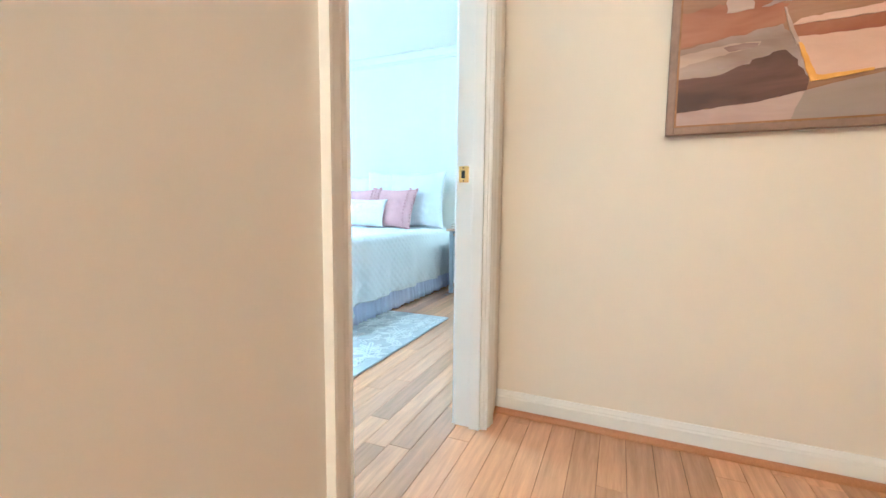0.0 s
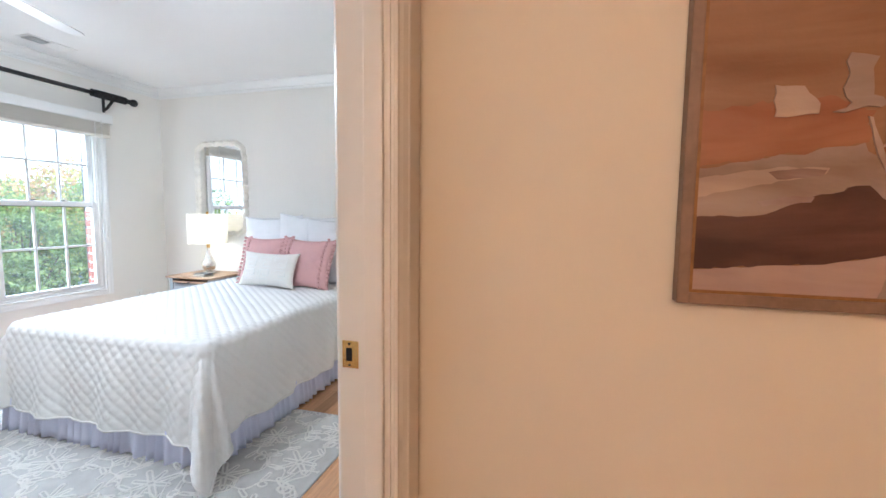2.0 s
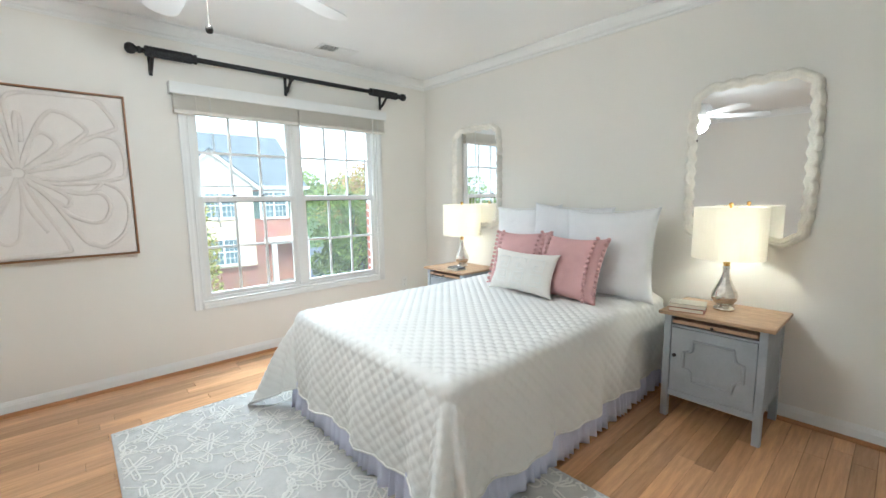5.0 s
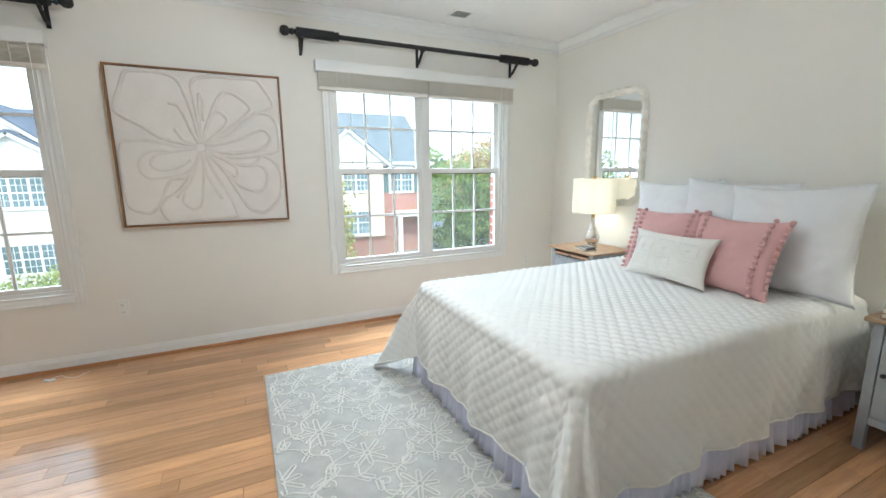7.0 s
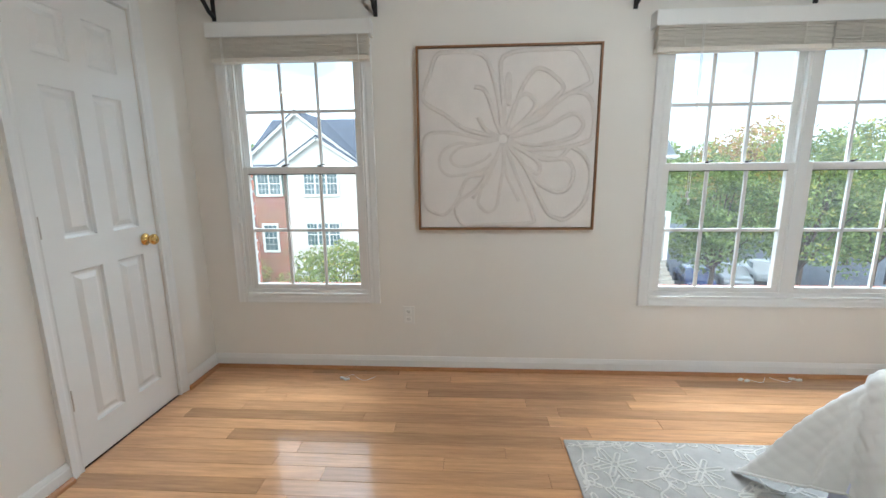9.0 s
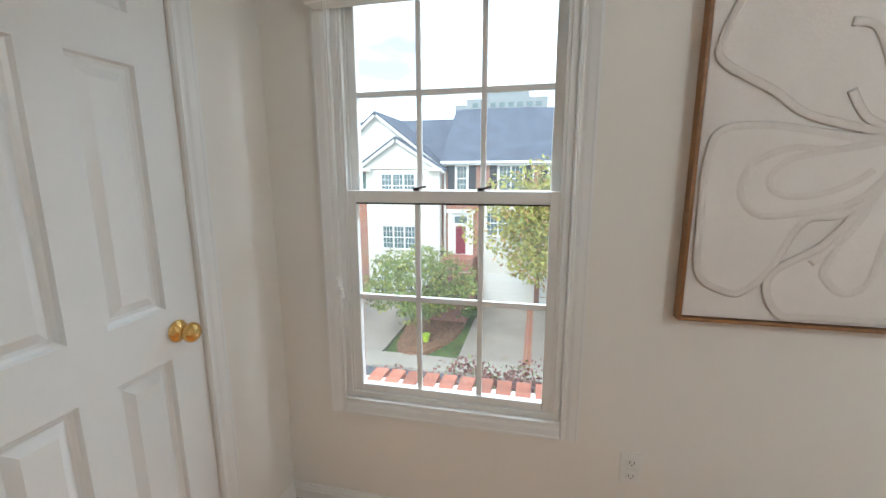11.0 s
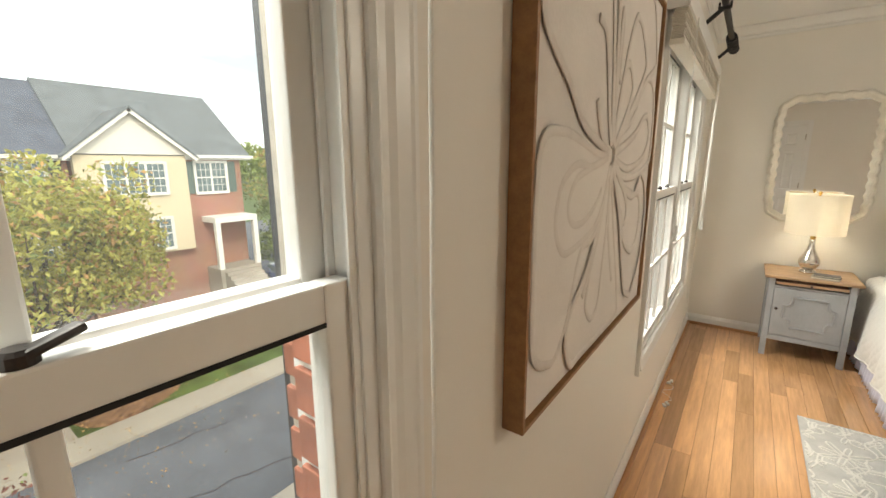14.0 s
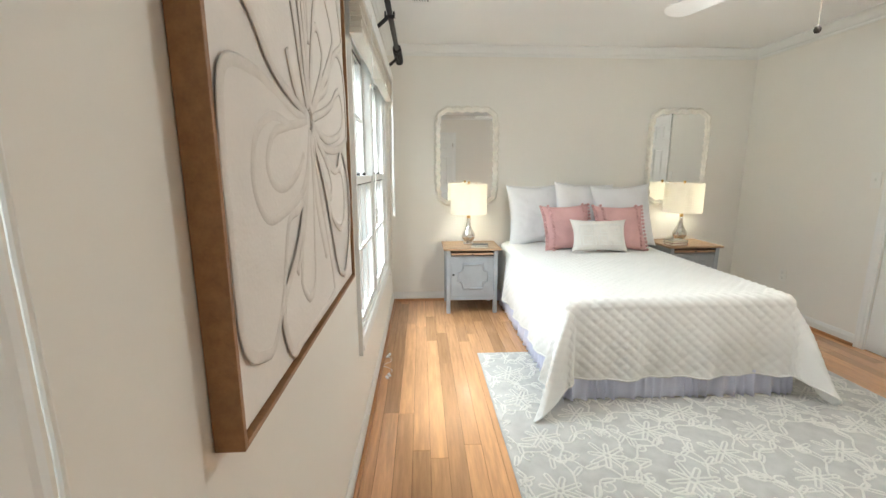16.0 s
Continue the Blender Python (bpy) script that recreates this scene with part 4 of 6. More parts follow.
def wall_mirror(yc, zc):
    w, h = 0.555, 0.875
    mi = empty("wall_mirror", (EX, yc, zc), "tall mirror in scalloped antique-white frame above the nightstand", "mirror", "mirrors beside the bed")
    N = 240
    line = []
    for k in range(N):
        t = 2 * math.pi * k / N
        c, s = math.cos(t), math.sin(t)
        q = 7.0
        r = 1.0 / ((abs(c) / (w / 2)) ** q + (abs(s) / (h / 2)) ** q) ** (1 / q)
        line.append((c * r, s * r))
    cum, tot = [0.0], 0.0
    for a, b in zip(line, line[1:] + line[:1]):
        tot += math.hypot(a[0] - b[0], a[1] - b[1])
        cum.append(tot)
    out = []
    for k, (a, b) in enumerate(line):
        fx = 0.012 * math.cos(2 * math.pi * a / 0.185) * (abs(b) > h * 0.42)
        fz = 0.012 * math.cos(2 * math.pi * b / 0.150) * (abs(a) > w * 0.40)
        out.append((a + math.copysign(fz, a), b + math.copysign(fx, b)))
    bm = bmesh.new()
    sec = [(-0.026, 0.0), (-0.026, 0.010), (-0.020, 0.016), (-0.017, 0.030), (-0.008, 0.040), (0.002, 0.036), (0.006, 0.020), (0.014, 0.024), (0.024, 0.018), (0.028, 0.008), (0.028, 0.0)]
    rings = []
    for k in range(N):
        a, b, c = Vector(out[k - 1]), Vector(out[k]), Vector(out[(k + 1) % N])
        d = (c - a).normalized()
        nrm = Vector((d.y, -d.x))
        rings.append([bm.verts.new((-o - 0.001, b.x - nrm.x * u, b.y - nrm.y * u)) for u, o in sec])
    for k in range(N):
        A, B = rings[k], rings[(k + 1) % N]
        for j in range(len(sec)):
            bm.faces.new((A[j], B[j], B[(j + 1) % len(sec)], A[(j + 1) % len(sec)]))
    bmesh.ops.recalc_face_normals(bm, faces=bm.faces)
    part("frame", bm, M_FRAMEW, mi, "scalloped antique-white frame", True)
    g = bmesh.new()
    f = [g.verts.new((-0.009, a * 0.97, b * 0.98)) for a, b in out]
    g.faces.new(f[::-1])
    bk = [g.verts.new((-0.002, a * 0.97, b * 0.98)) for a, b in out]
    g.faces.new(bk)
    for k in range(N):
        g.faces.new((f[k], f[(k + 1) % N], bk[(k + 1) % N], bk[k]))
    part("mirror_glass", g, M_MIRROR, mi, "clear silvered mirror glass")
    return mi


wall_mirror(-0.745, 1.435)
wall_mirror(-2.845, 1.43)

# ---- rug ----
RX0, RX1, RY0, RY1 = 2.10, 3.61, -2.97, -0.695
rug = empty("rug", ((RX0 + RX1) / 2, (RY0 + RY1) / 2, 0), "grey wool rug with raised cream flowers under the bed", "rug")
wpart("rug_base", box(RX0, RX1, RY0, RY1, 0.0005, 0.011, 0.004), M_RUG, rug, "pale grey wool pile")
bm = bmesh.new()
rng = random.Random(5)


def rug_line(pts, r=0.0050, closed=False):
    pts = [(x, y) for x, y in pts]
    if all(RX0 + 0.008 < x < RX1 - 0.008 and RY0 + 0.008 < y < RY1 - 0.008 for x, y in pts):
        tube(bm, [(x, y, 0.0108) for x, y in pts], r, 6, closed, 0.75)
        return
    seg = []
    for p in pts + ([pts[0]] if closed else []):
        if RX0 + 0.008 < p[0] < RX1 - 0.008 and RY0 + 0.008 < p[1] < RY1 - 0.008:
            seg.append(p)
        else:
            if len(seg) > 1:
                tube(bm, [(x, y, 0.0108) for x, y in seg], r, 6, False, 0.75)
            seg = []
    if len(seg) > 1:
        tube(bm, [(x, y, 0.0108) for x, y in seg], r, 6, False, 0.75)


def petal(cx, cy, a, r0, r1, wd, n=12):
    out = []
    for k in range(n):
        t = 2 * math.pi * k / n
        u = (r0 + r1) / 2 - (r1 - r0) / 2 * math.cos(t)
        v = wd * math.sin(t) * (0.75 + 0.25 * math.cos(t * 2))
        out.append((cx + u * math.cos(a) - v * math.sin(a), cy + u * math.sin(a) + v * math.cos(a)))
    return out


def flower(cx, cy, R, a0):
    for k in range(8):
        rug_line(petal(cx, cy, a0 + k * math.pi / 4, R * 0.14, R * (0.78 if k % 2 else 0.98), R * 0.17), closed=True)
    rug_line([(cx + R * 0.13 * math.cos(t * math.pi / 6), cy + R * 0.13 * math.sin(t * math.pi / 6)) for t in range(12)], closed=True)


def curl(cx, cy, a, s, hand):
    pts = []
    for k in range(20):
        t = k / 19 * 2.1 * math.pi
        r = 0.042 * s * (1 - k / 24)
        pts.append((cx + r * math.cos(a + hand * t), cy + r * math.sin(a + hand * t)))
    rug_line(pts, 0.0052)


def vine(p, q, bow, wob):
    n, out = 36, []
    for k in range(n + 1):
        f = k / n
        x, y = p[0] + (q[0] - p[0]) * f, p[1] + (q[1] - p[1]) * f
        L = math.hypot(q[0] - p[0], q[1] - p[1])
        ux, uy = -(q[1] - p[1]) / L, (q[0] - p[0]) / L
        o = bow * math.sin(math.pi * f) + wob * math.sin(4 * math.pi * f + 1)
        out.append((x + ux * o, y + uy * o))
    rug_line(out)
    return out


cell = 0.335
nodes = {}
for i in range(-1, 6):
    for j in range(-1, 10):
        x = RX0 + 0.20 + (i + (0.5 if j % 2 else 0)) * cell + rng.uniform(-0.02, 0.02)
        y = RY1 - 0.17 - j * cell * 0.84 + rng.uniform(-0.02, 0.02)
        nodes[i, j] = (x, y)
        flower(x, y, 0.112 + rng.uniform(-0.01, 0.010), rng.uniform(0, 1))
for (i, j), (x, y) in nodes.items():
    for di, dj in ((1, 0), (0, 1), ((1 if j % 2 else -1), 1)):
        if (i + di, j + dj) not in nodes:
            continue
        x2, y2 = nodes[i + di, j + dj]
        ox, oy = (y2 - y) * 0.28, -(x2 - x) * 0.28
        v = vine((x + ox, y + oy), (x2 + ox, y2 + oy), rng.uniform(-0.05, 0.05), rng.uniform(0.012, 0.028))
        for f in (9, 18, 27):
            px, py = v[f]
            a = math.atan2(v[f + 1][1] - v[f][1], v[f + 1][0] - v[f][0])
            rug_line(petal(px, py, a + rng.choice((-1, 1)) * rng.uniform(0.5, 0.9), 0.0, 0.070, 0.017, 10), 0.0046, True)
        mx, my = v[18]
        curl(mx + rng.uniform(-0.03, 0.03), my + rng.uniform(-0.03, 0.03), rng.uniform(0, 6), rng.uniform(0.7, 1), rng.choice((-1, 1)))
wpart("raised_pattern", bm, M_RUGL, rug, "raised cream wool outlines of flowers and vines", True)

# ---- pictures ----
PX0, PX1, PZ0, PZ1 = 1.362, 2.376, 0.910, 1.925
pic = empty("relief_picture", ((PX0 + PX1) / 2, 0, PZ0), "square white plaster flower relief in slim walnut frame on wall", "picture")
fr = [(PX0, PX0 + 0.010, -0.046, -0.002, PZ0, PZ1), (PX1 - 0.010, PX1, -0.046, -0.002, PZ0, PZ1), (PX0 + 0.010, PX1 - 0.010, -0.046, -0.002, PZ0, PZ0 + 0.010), (PX0 + 0.010, PX1 - 0.010, -0.046, -0.002, PZ1 - 0.010, PZ1)]
wpart("frame", boxes(fr, 0.0015), M_PTFRAME, pic, "slim walnut float frame")
wpart("canvas", box(PX0 + 0.014, PX1 - 0.014, -0.036, -0.008, PZ0 + 0.014, PZ1 - 0.014, 0.002), M_CANVAS, pic, "white plastered canvas")
bm = bmesh.new()
CXp, CZp = 1.842, 1.437


def smooth_line(pts, n=8):
    P = [Vector(p) for p in pts]
    out = []
    for i in range(len(P) - 1):
        a, b, c, d = P[max(i - 1, 0)], P[i], P[i + 1], P[min(i + 2, len(P) - 1)]
        for k in range(n):
            t = k / n
            out.append(0.5 * ((2 * b) + (c - a) * t + (2 * a - 5 * b + 4 * c - d) * t * t + (3 * b - a - 3 * c + d) * t ** 3))
    out.append(P[-1])
    return out


def ridge(pts, r=0.010):
    q = smooth_line([(u, v) for u, v in pts])
    tube(bm, [(PX0 + 0.014 + u * (PX1 - PX0 - 0.028), -0.0402, PZ1 - 0.014 - v * (PZ1 - PZ0 - 0.028)) for u, v in q], r, 8, False, 0.22, up=Vector((0, 1, 0)))


# petals of the flower: across and down the canvas, from 0 to 1
C = (0.480, 0.490)
PETALS = [
    [C, (0.449, 0.279), (0.399, 0.096), (0.356, 0.040), (0.283, 0.020), (0.183, 0.020), (0.106, 0.033), (0.063, 0.130), (0.027, 0.229), (0.035, 0.286), (0.159, 0.362), (0.260, 0.432), C],
    [C, (0.438, 0.395), (0.398, 0.279), (0.365, 0.219), (0.314, 0.206)],
    [C, (0.380, 0.439), (0.336, 0.369)],
    [C, (0.788, 0.286), (0.855, 0.246), (0.939, 0.262), (0.980, 0.346), (0.979, 0.478), (0.945, 0.512), (0.843, 0.538), (0.723, 0.551), (0.602, 0.545), C],
    [C, (0.479, 0.346), (0.466, 0.179), (0.460, 0.080), (0.500, 0.037), (0.600, 0.020), (0.717, 0.020), (0.850, 0.020), (0.908, 0.080), (0.958, 0.179), (0.921, 0.213), (0.787, 0.279), (0.687, 0.379), (0.568, 0.429), C],
    [C, (0.523, 0.379), (0.574, 0.229), (0.627, 0.140), (0.668, 0.116), (0.735, 0.140), (0.807, 0.213), (0.764, 0.272), (0.653, 0.362), (0.568, 0.419), C],
    [C, (0.527, 0.346), (0.560, 0.272), (0.608, 0.249), (0.655, 0.296), (0.635, 0.346), (0.585, 0.395), C],
    [C, (0.489, 0.279), (0.500, 0.146), (0.513, 0.179), (0.510, 0.312)],
    [C, (0.636, 0.452), (0.738, 0.419), (0.823, 0.372), (0.884, 0.362), (0.926, 0.412), (0.893, 0.472), (0.808, 0.505), (0.671, 0.525), (0.568, 0.512), C],
    [C, (0.603, 0.645), (0.673, 0.777), (0.744, 0.910), (0.798, 0.944), (0.851, 0.950), (0.937, 0.877), (0.976, 0.777), (0.977, 0.661), (0.930, 0.578), (0.860, 0.538)],
    [C, (0.568, 0.545), (0.637, 0.578), (0.758, 0.605), (0.844, 0.611), (0.884, 0.678), (0.864, 0.761), (0.813, 0.794), (0.743, 0.777), (0.673, 0.728), (0.585, 0.611), C],
    [(0.860, 0.538), (0.792, 0.605), (0.706, 0.605), (0.602, 0.561), C],
    [C, (0.654, 0.598), (0.693, 0.651), (0.672, 0.688), (0.623, 0.651)],
    [C, (0.551, 0.678), (0.621, 0.827), (0.664, 0.944), (0.650, 0.970), (0.498, 0.980), (0.322, 0.980), (0.251, 0.980), (0.210, 0.910), (0.225, 0.850), (0.324, 0.777), (0.412, 0.661), (0.447, 0.578), C],
    [C, (0.482, 0.645), (0.464, 0.777), (0.446, 0.877), (0.393, 0.907), (0.341, 0.860), (0.348, 0.811), (0.377, 0.711), (0.430, 0.611), C],
    [C, (0.362, 0.488), (0.225, 0.462), (0.140, 0.452), (0.047, 0.465), (0.021, 0.545), (0.020, 0.711), (0.032, 0.870), (0.112, 0.920), (0.157, 0.910), (0.211, 0.844), (0.273, 0.711), (0.360, 0.688), (0.430, 0.628), C],
    [C, (0.327, 0.518), (0.224, 0.512), (0.138, 0.551), (0.112, 0.628), (0.152, 0.688), (0.221, 0.694), (0.360, 0.664), (0.430, 0.605), C],
    [C, (0.293, 0.525), (0.217, 0.545), (0.178, 0.595), (0.205, 0.635), (0.274, 0.641), (0.361, 0.611), (0.413, 0.571)],
    [C, (0.499, 0.678), (0.576, 0.844)],
    [C, (0.395, 0.718), (0.306, 0.827)],
]
for p in PETALS:
    bm = bmesh.new()
    q = list(p)
    for e, o in ((0, 1), (-1, -2)):
        if q[e] == C:
            du, dv = q[o][0] - C[0], q[o][1] - C[1]
            L = math.hypot(du, dv)
            q[e] = (C[0] + du / L * 0.025, C[1] + dv / L * 0.025)
    ridge(q, 0.0115)
    wpart("petal_ridge", bm, M_CLAY, pic, "raised plaster outline of a petal", True)
    if p[-1] == C and len(p) > 7:
        bm = bmesh.new()
        q = smooth_line(q)
        w = lambda u, v, o: (PX0 + 0.014 + u * (PX1 - PX0 - 0.028), o, PZ1 - 0.014 - v * (PZ1 - PZ0 - 0.028))
        bm.faces.new([bm.verts.new(w(u, v, -0.0382 - 0.00022 * PETALS.index(p))) for u, v in q])
        f = bmesh.ops.extrude_face_region(bm, geom=bm.faces[:])
        bmesh.ops.translate(bm, verts=[g for g in f["geom"] if isinstance(g, bmesh.types.BMVert)], vec=(0, 0.010, 0))
        bmesh.ops.recalc_face_normals(bm, faces=bm.faces)
        wpart("petal_plate", bm, M_CANVAS, pic, "thin raised plaster petal")

hp = empty("abstract_painting", (HX, -4.217, 1.04), "abstract painting in brown, rust and cream on the hall wall", "picture")
AY0, AY1, AZ0, AZ1 = -5.717, -4.217, 1.048, 2.05
wpart("frame", boxes([(HX - 0.036, HX - 0.002, AY1 - 0.022, AY1, AZ0, AZ1), (HX - 0.036, HX - 0.002, AY0, AY0 + 0.022, AZ0, AZ1), (HX - 0.036, HX - 0.002, AY0 + 0.022, AY1 - 0.022, AZ0, AZ0 + 0.022), (HX - 0.036, HX - 0.002, AY0 + 0.022, AY1 - 0.022, AZ1 - 0.022, AZ1)], 0.003), mat("hall_frame_wood", (0.26, 0.17, 0.12), 0.5, var=0.25, scale=6, fine=60, bump=0.15), hp, "brown wooden frame")
wpart("frame_liner", boxes([(HX - 0.031, HX - 0.006, AY1 - 0.028, AY1 - 0.022, AZ0 + 0.022, AZ1 - 0.022), (HX - 0.031, HX - 0.006, AY0 + 0.022, AY1 - 0.028, AZ0 + 0.022, AZ0 + 0.028)]), M_PTFRAME, hp, "gold-brown inner lip")


def paint_mat(name, c1, c2, sc, rot=0.0):
    m = mat(name, c1, 0.55, var=0.06, fine=140, bump=0.35)
    nt = m.node_tree
    b = nt.nodes["Principled BSDF"]
    tc = nt.nodes.new("ShaderNodeTexCoord")
    mp = nt.nodes.new("ShaderNodeMapping")
    mp.inputs["Scale"].default_value, mp.inputs["Rotation"].default_value = sc, (rot, 0, 0)
    no = nt.nodes.new("ShaderNodeTexNoise")
    no.inputs["Scale"].default_value, no.inputs["Detail"].default_value, no.inputs["Distortion"].default_value = 1.0, 6, 0.6
    cr = nt.nodes.new("ShaderNodeValToRGB")
    cr.color_ramp.elements[0].position, cr.color_ramp.elements[1].position = 0.36, 0.64
    cr.color_ramp.elements[0].color, cr.color_ramp.elements[1].color = (*c1, 1), (*c2, 1)
    nt.links.new(tc.outputs["Object"], mp.inputs["Vector"])
    nt.links.new(mp.outputs[0], no.inputs["Vector"])
    nt.links.new(no.outputs["Fac"], cr.inputs["Fac"])
    nt.links.new(cr.outputs["Color"], b.inputs["Base Color"])
    return m


STRETCH = (4, 2.2, 11)
P_BROWN = paint_mat("paint_brown", (0.22, 0.10, 0.045), (0.36, 0.21, 0.12), STRETCH, 0.15)
P_TAUPE = paint_mat("paint_taupe", (0.25, 0.17, 0.13), (0.42, 0.33, 0.28), STRETCH, 0.2)
P_MAUVE = paint_mat("paint_mauve", (0.20, 0.11, 0.09), (0.50, 0.40, 0.36), STRETCH, 0.2)
P_DARK = paint_mat("paint_umber", (0.06, 0.022, 0.015), (0.16, 0.07, 0.05), STRETCH, 0.15)
P_PEACH = paint_mat("paint_peach", (0.58, 0.38, 0.28), (0.68, 0.47, 0.36), STRETCH)
P_RUST = paint_mat("paint_rust", (0.26, 0.09, 0.04), (0.38, 0.17, 0.09), STRETCH, 0.1)
P_OCHRE = paint_mat("paint_ochre", (0.62, 0.30, 0.03), (0.75, 0.42, 0.07), (20, 20, 20))
P_CREAM = paint_mat("paint_cream", (0.58, 0.43, 0.33), (0.72, 0.58, 0.48), (12, 12, 12))
P_CREAMY = paint_mat("paint_dusty_cream", (0.38, 0.27, 0.21), (0.54, 0.42, 0.34), STRETCH, 0.2)
P_PINKISH = paint_mat("paint_dusty_pink", (0.40, 0.28, 0.24), (0.56, 0.42, 0.37), STRETCH, 0.2)
P_GREY = paint_mat("paint_grey", (0.30, 0.24, 0.20), (0.36, 0.29, 0.25), STRETCH)
wpart("canvas", box(HX - 0.024, HX - 0.006, AY0 + 0.022, AY1 - 0.022, AZ0 + 0.022, AZ1 - 0.022), P_BROWN, hp, "brown painted canvas")


def patch(pts, m, layer, what="paint_patch"):
    """A flat patch of paint: points as metres from the lower near corner of the canvas, along the wall and up."""
    b = bmesh.new()
    x = HX - 0.0242 - 0.0006 * layer
    lo = [b.verts.new((x, AY1 - 0.028 - u, AZ0 + 0.028 + v)) for u, v in pts]
    hi = [b.verts.new((HX - 0.0238, AY1 - 0.028 - u, AZ0 + 0.028 + v)) for u, v in pts]
    b.faces.new(lo)
    b.faces.new(hi[::-1])
    for k in range(len(lo)):
        b.faces.new((lo[k], lo[(k + 1) % len(lo)], hi[(k + 1) % len(hi)], hi[k]))
    bmesh.ops.recalc_face_normals(b, faces=b.faces)
    wpart(what, b, m, hp)


W_, H_ = AY1 - AY0 - 0.056, AZ1 - AZ0 - 0.056
def brush(pts, m, layer, rough=0.006, seed=0):
    """A patch with a broken, brushed outline."""
    rg = random.Random(seed + layer * 7)
    out = []
    for (u0, v0), (u1, v1) in zip(pts, pts[1:] + pts[:1]):
        n = max(1, int(math.hypot(u1 - u0, v1 - v0) / 0.014))
        for k in range(n):
            u, v = u0 + (u1 - u0) * k / n, v0 + (v1 - v0) * k / n
            if 0 < u < W_ and 0 < v < H_ and 0 < k:
                u, v = min(max(u + rg.uniform(-rough, rough), 0), W_), min(max(v + rg.uniform(-rough, rough) * 0.6, 0), H_)
            out.append((u, v))
    patch(out, m, layer, "paint_stroke")


brush([(0, 0.235), (0.258, 0.275), (0.29, 0.235), (0.335, 0.11), (0, 0.05)], P_TAUPE, 1)
brush([(0, 0.345), (0.20, 0.36), (0.27, 0.33), (0.262, 0.275), (0, 0.236)], P_RUST, 1, 0.010)
brush([(0, 0.215), (0.13, 0.235), (0.21, 0.232), (0.205, 0.222), (0.09, 0.200), (0, 0.180)], P_CREAMY, 2, 0.004)
brush([(0.115, 0.226), (0.165, 0.232), (0.205, 0.228), (0.20, 0.218), (0.13, 0.212)], P_MAUVE, 3, 0.003)
brush([(0, 0.142), (0.10, 0.145), (0.20, 0.185), (0.27, 0.20), (0.30, 0.17), (0.33, 0.10), (0.326, 0.080), (0.20, 0.056), (0, 0.040)], P_DARK, 3, 0.006)
brush([(0.10, 0.172), (0.16, 0.182), (0.19, 0.180), (0.185, 0.170), (0.11, 0.162)], P_MAUVE, 4, 0.003)
brush([(0, 0.040), (0.20, 0.056), (0.322, 0.079), (0.31, 0.045), (0.295, 0), (0, 0)], P_PINKISH, 4, 0.003)
brush([(0.322, 0.079), (0.36, 0.088), (0.56, 0.128), (0.60, 0.128), (0.60, 0.075), (0.52, 0.0), (0.295, 0), (0.31, 0.045)], P_GREY, 5, 0.002)
brush([(0.60, 0.135), (W_, 0.20), (W_, 0), (0.52, 0.0), (0.60, 0.075)], P_MAUVE, 4, 0.004)
brush([(0.29, 0.232), (0.46, 0.232), (W_, 0.30), (W_, 0.19), (0.56, 0.135), (0.46, 0.120), (0.335, 0.112)], P_PEACH, 5, 0.003)
brush([(0.278, 0.266), (0.46, 0.268), (0.80, 0.315), (W_, 0.36), (W_, 0.30), (0.46, 0.232), (0.288, 0.231)], P_RUST, 6, 0.003)
brush([(0.30, 0.282), (0.455, 0.292), (0.80, 0.345), (W_, 0.40), (W_, 0.375), (0.80, 0.325), (0.46, 0.270), (0.28, 0.267)], P_PEACH, 7, 0.004)
brush([(0.298, 0.216), (0.306, 0.214), (0.345, 0.122), (0.36, 0.119), (0.47, 0.127), (0.47, 0.120), (0.36, 0.106), (0.333, 0.104)], P_OCHRE, 8, 0.0015)
brush([(0.258, 0.320), (0.264, 0.318), (0.302, 0.214), (0.294, 0.208), (0.272, 0.268)], P_CREAMY, 7, 0.002)
brush([(0.118, 0.326), (0.185, 0.328), (0.186, 0.345), (0.16, 0.378), (0.116, 0.382)], P_CREAMY, 6, 0.004)
brush([(0.205, 0.330), (0.284, 0.340), (0.275, 0.352), (0.262, 0.356), (0.265, 0.42), (0.225, 0.43), (0.218, 0.37), (0.232, 0.345)], P_TAUPE, 6, 0.007)
brush([(0.40, 0.330), (0.60, 0.375), (1.1, 0.46), (1.1, 0.435), (0.62, 0.352), (0.42, 0.318)], P_GREY, 6, 0.004)
brush([(0.46, 0.372), (0.56, 0.395), (0.80, 0.435), (0.80, 0.427), (0.57, 0.383), (0.46, 0.364)], P_OCHRE, 7, 0.003)

# ---- small wall things ----


def outlet(m, name="wall_outlet"):
    o = tagged(new(name), "white duplex outlet low on the wall above the baseboard", "wall outlet", "wall outlets")
    o.matrix_basis = m
    part("cover_plate", box(-0.035, 0.035, -0.006, -0.0005, -0.057, 0.057, 0.002), M_PLASTIC, o)
    for s in (-1, 1):
        part("socket", box(-0.017, 0.017, -0.0085, -0.006, s * 0.025 - 0.014, s * 0.025 + 0.014, 0.003), M_PLASTIC, o)
        part("slots", boxes([(-0.008, -0.006, -0.0090, -0.0085, s * 0.025 - 0.003, s * 0.025 + 0.007), (0.006, 0.008, -0.0090, -0.0085, s * 0.025 - 0.003, s * 0.025 + 0.006), (-0.002, 0.002, -0.0090, -0.0085, s * 0.025 - 0.010, s * 0.025 - 0.006)]), M_SLOT, o)
    return o


outlet(pose(1.283, 0, 0.364))
outlet(pose(4.60, 0, 0.378))
outlet(pose(4.292, SY, 0.376, 0, 0, 180))


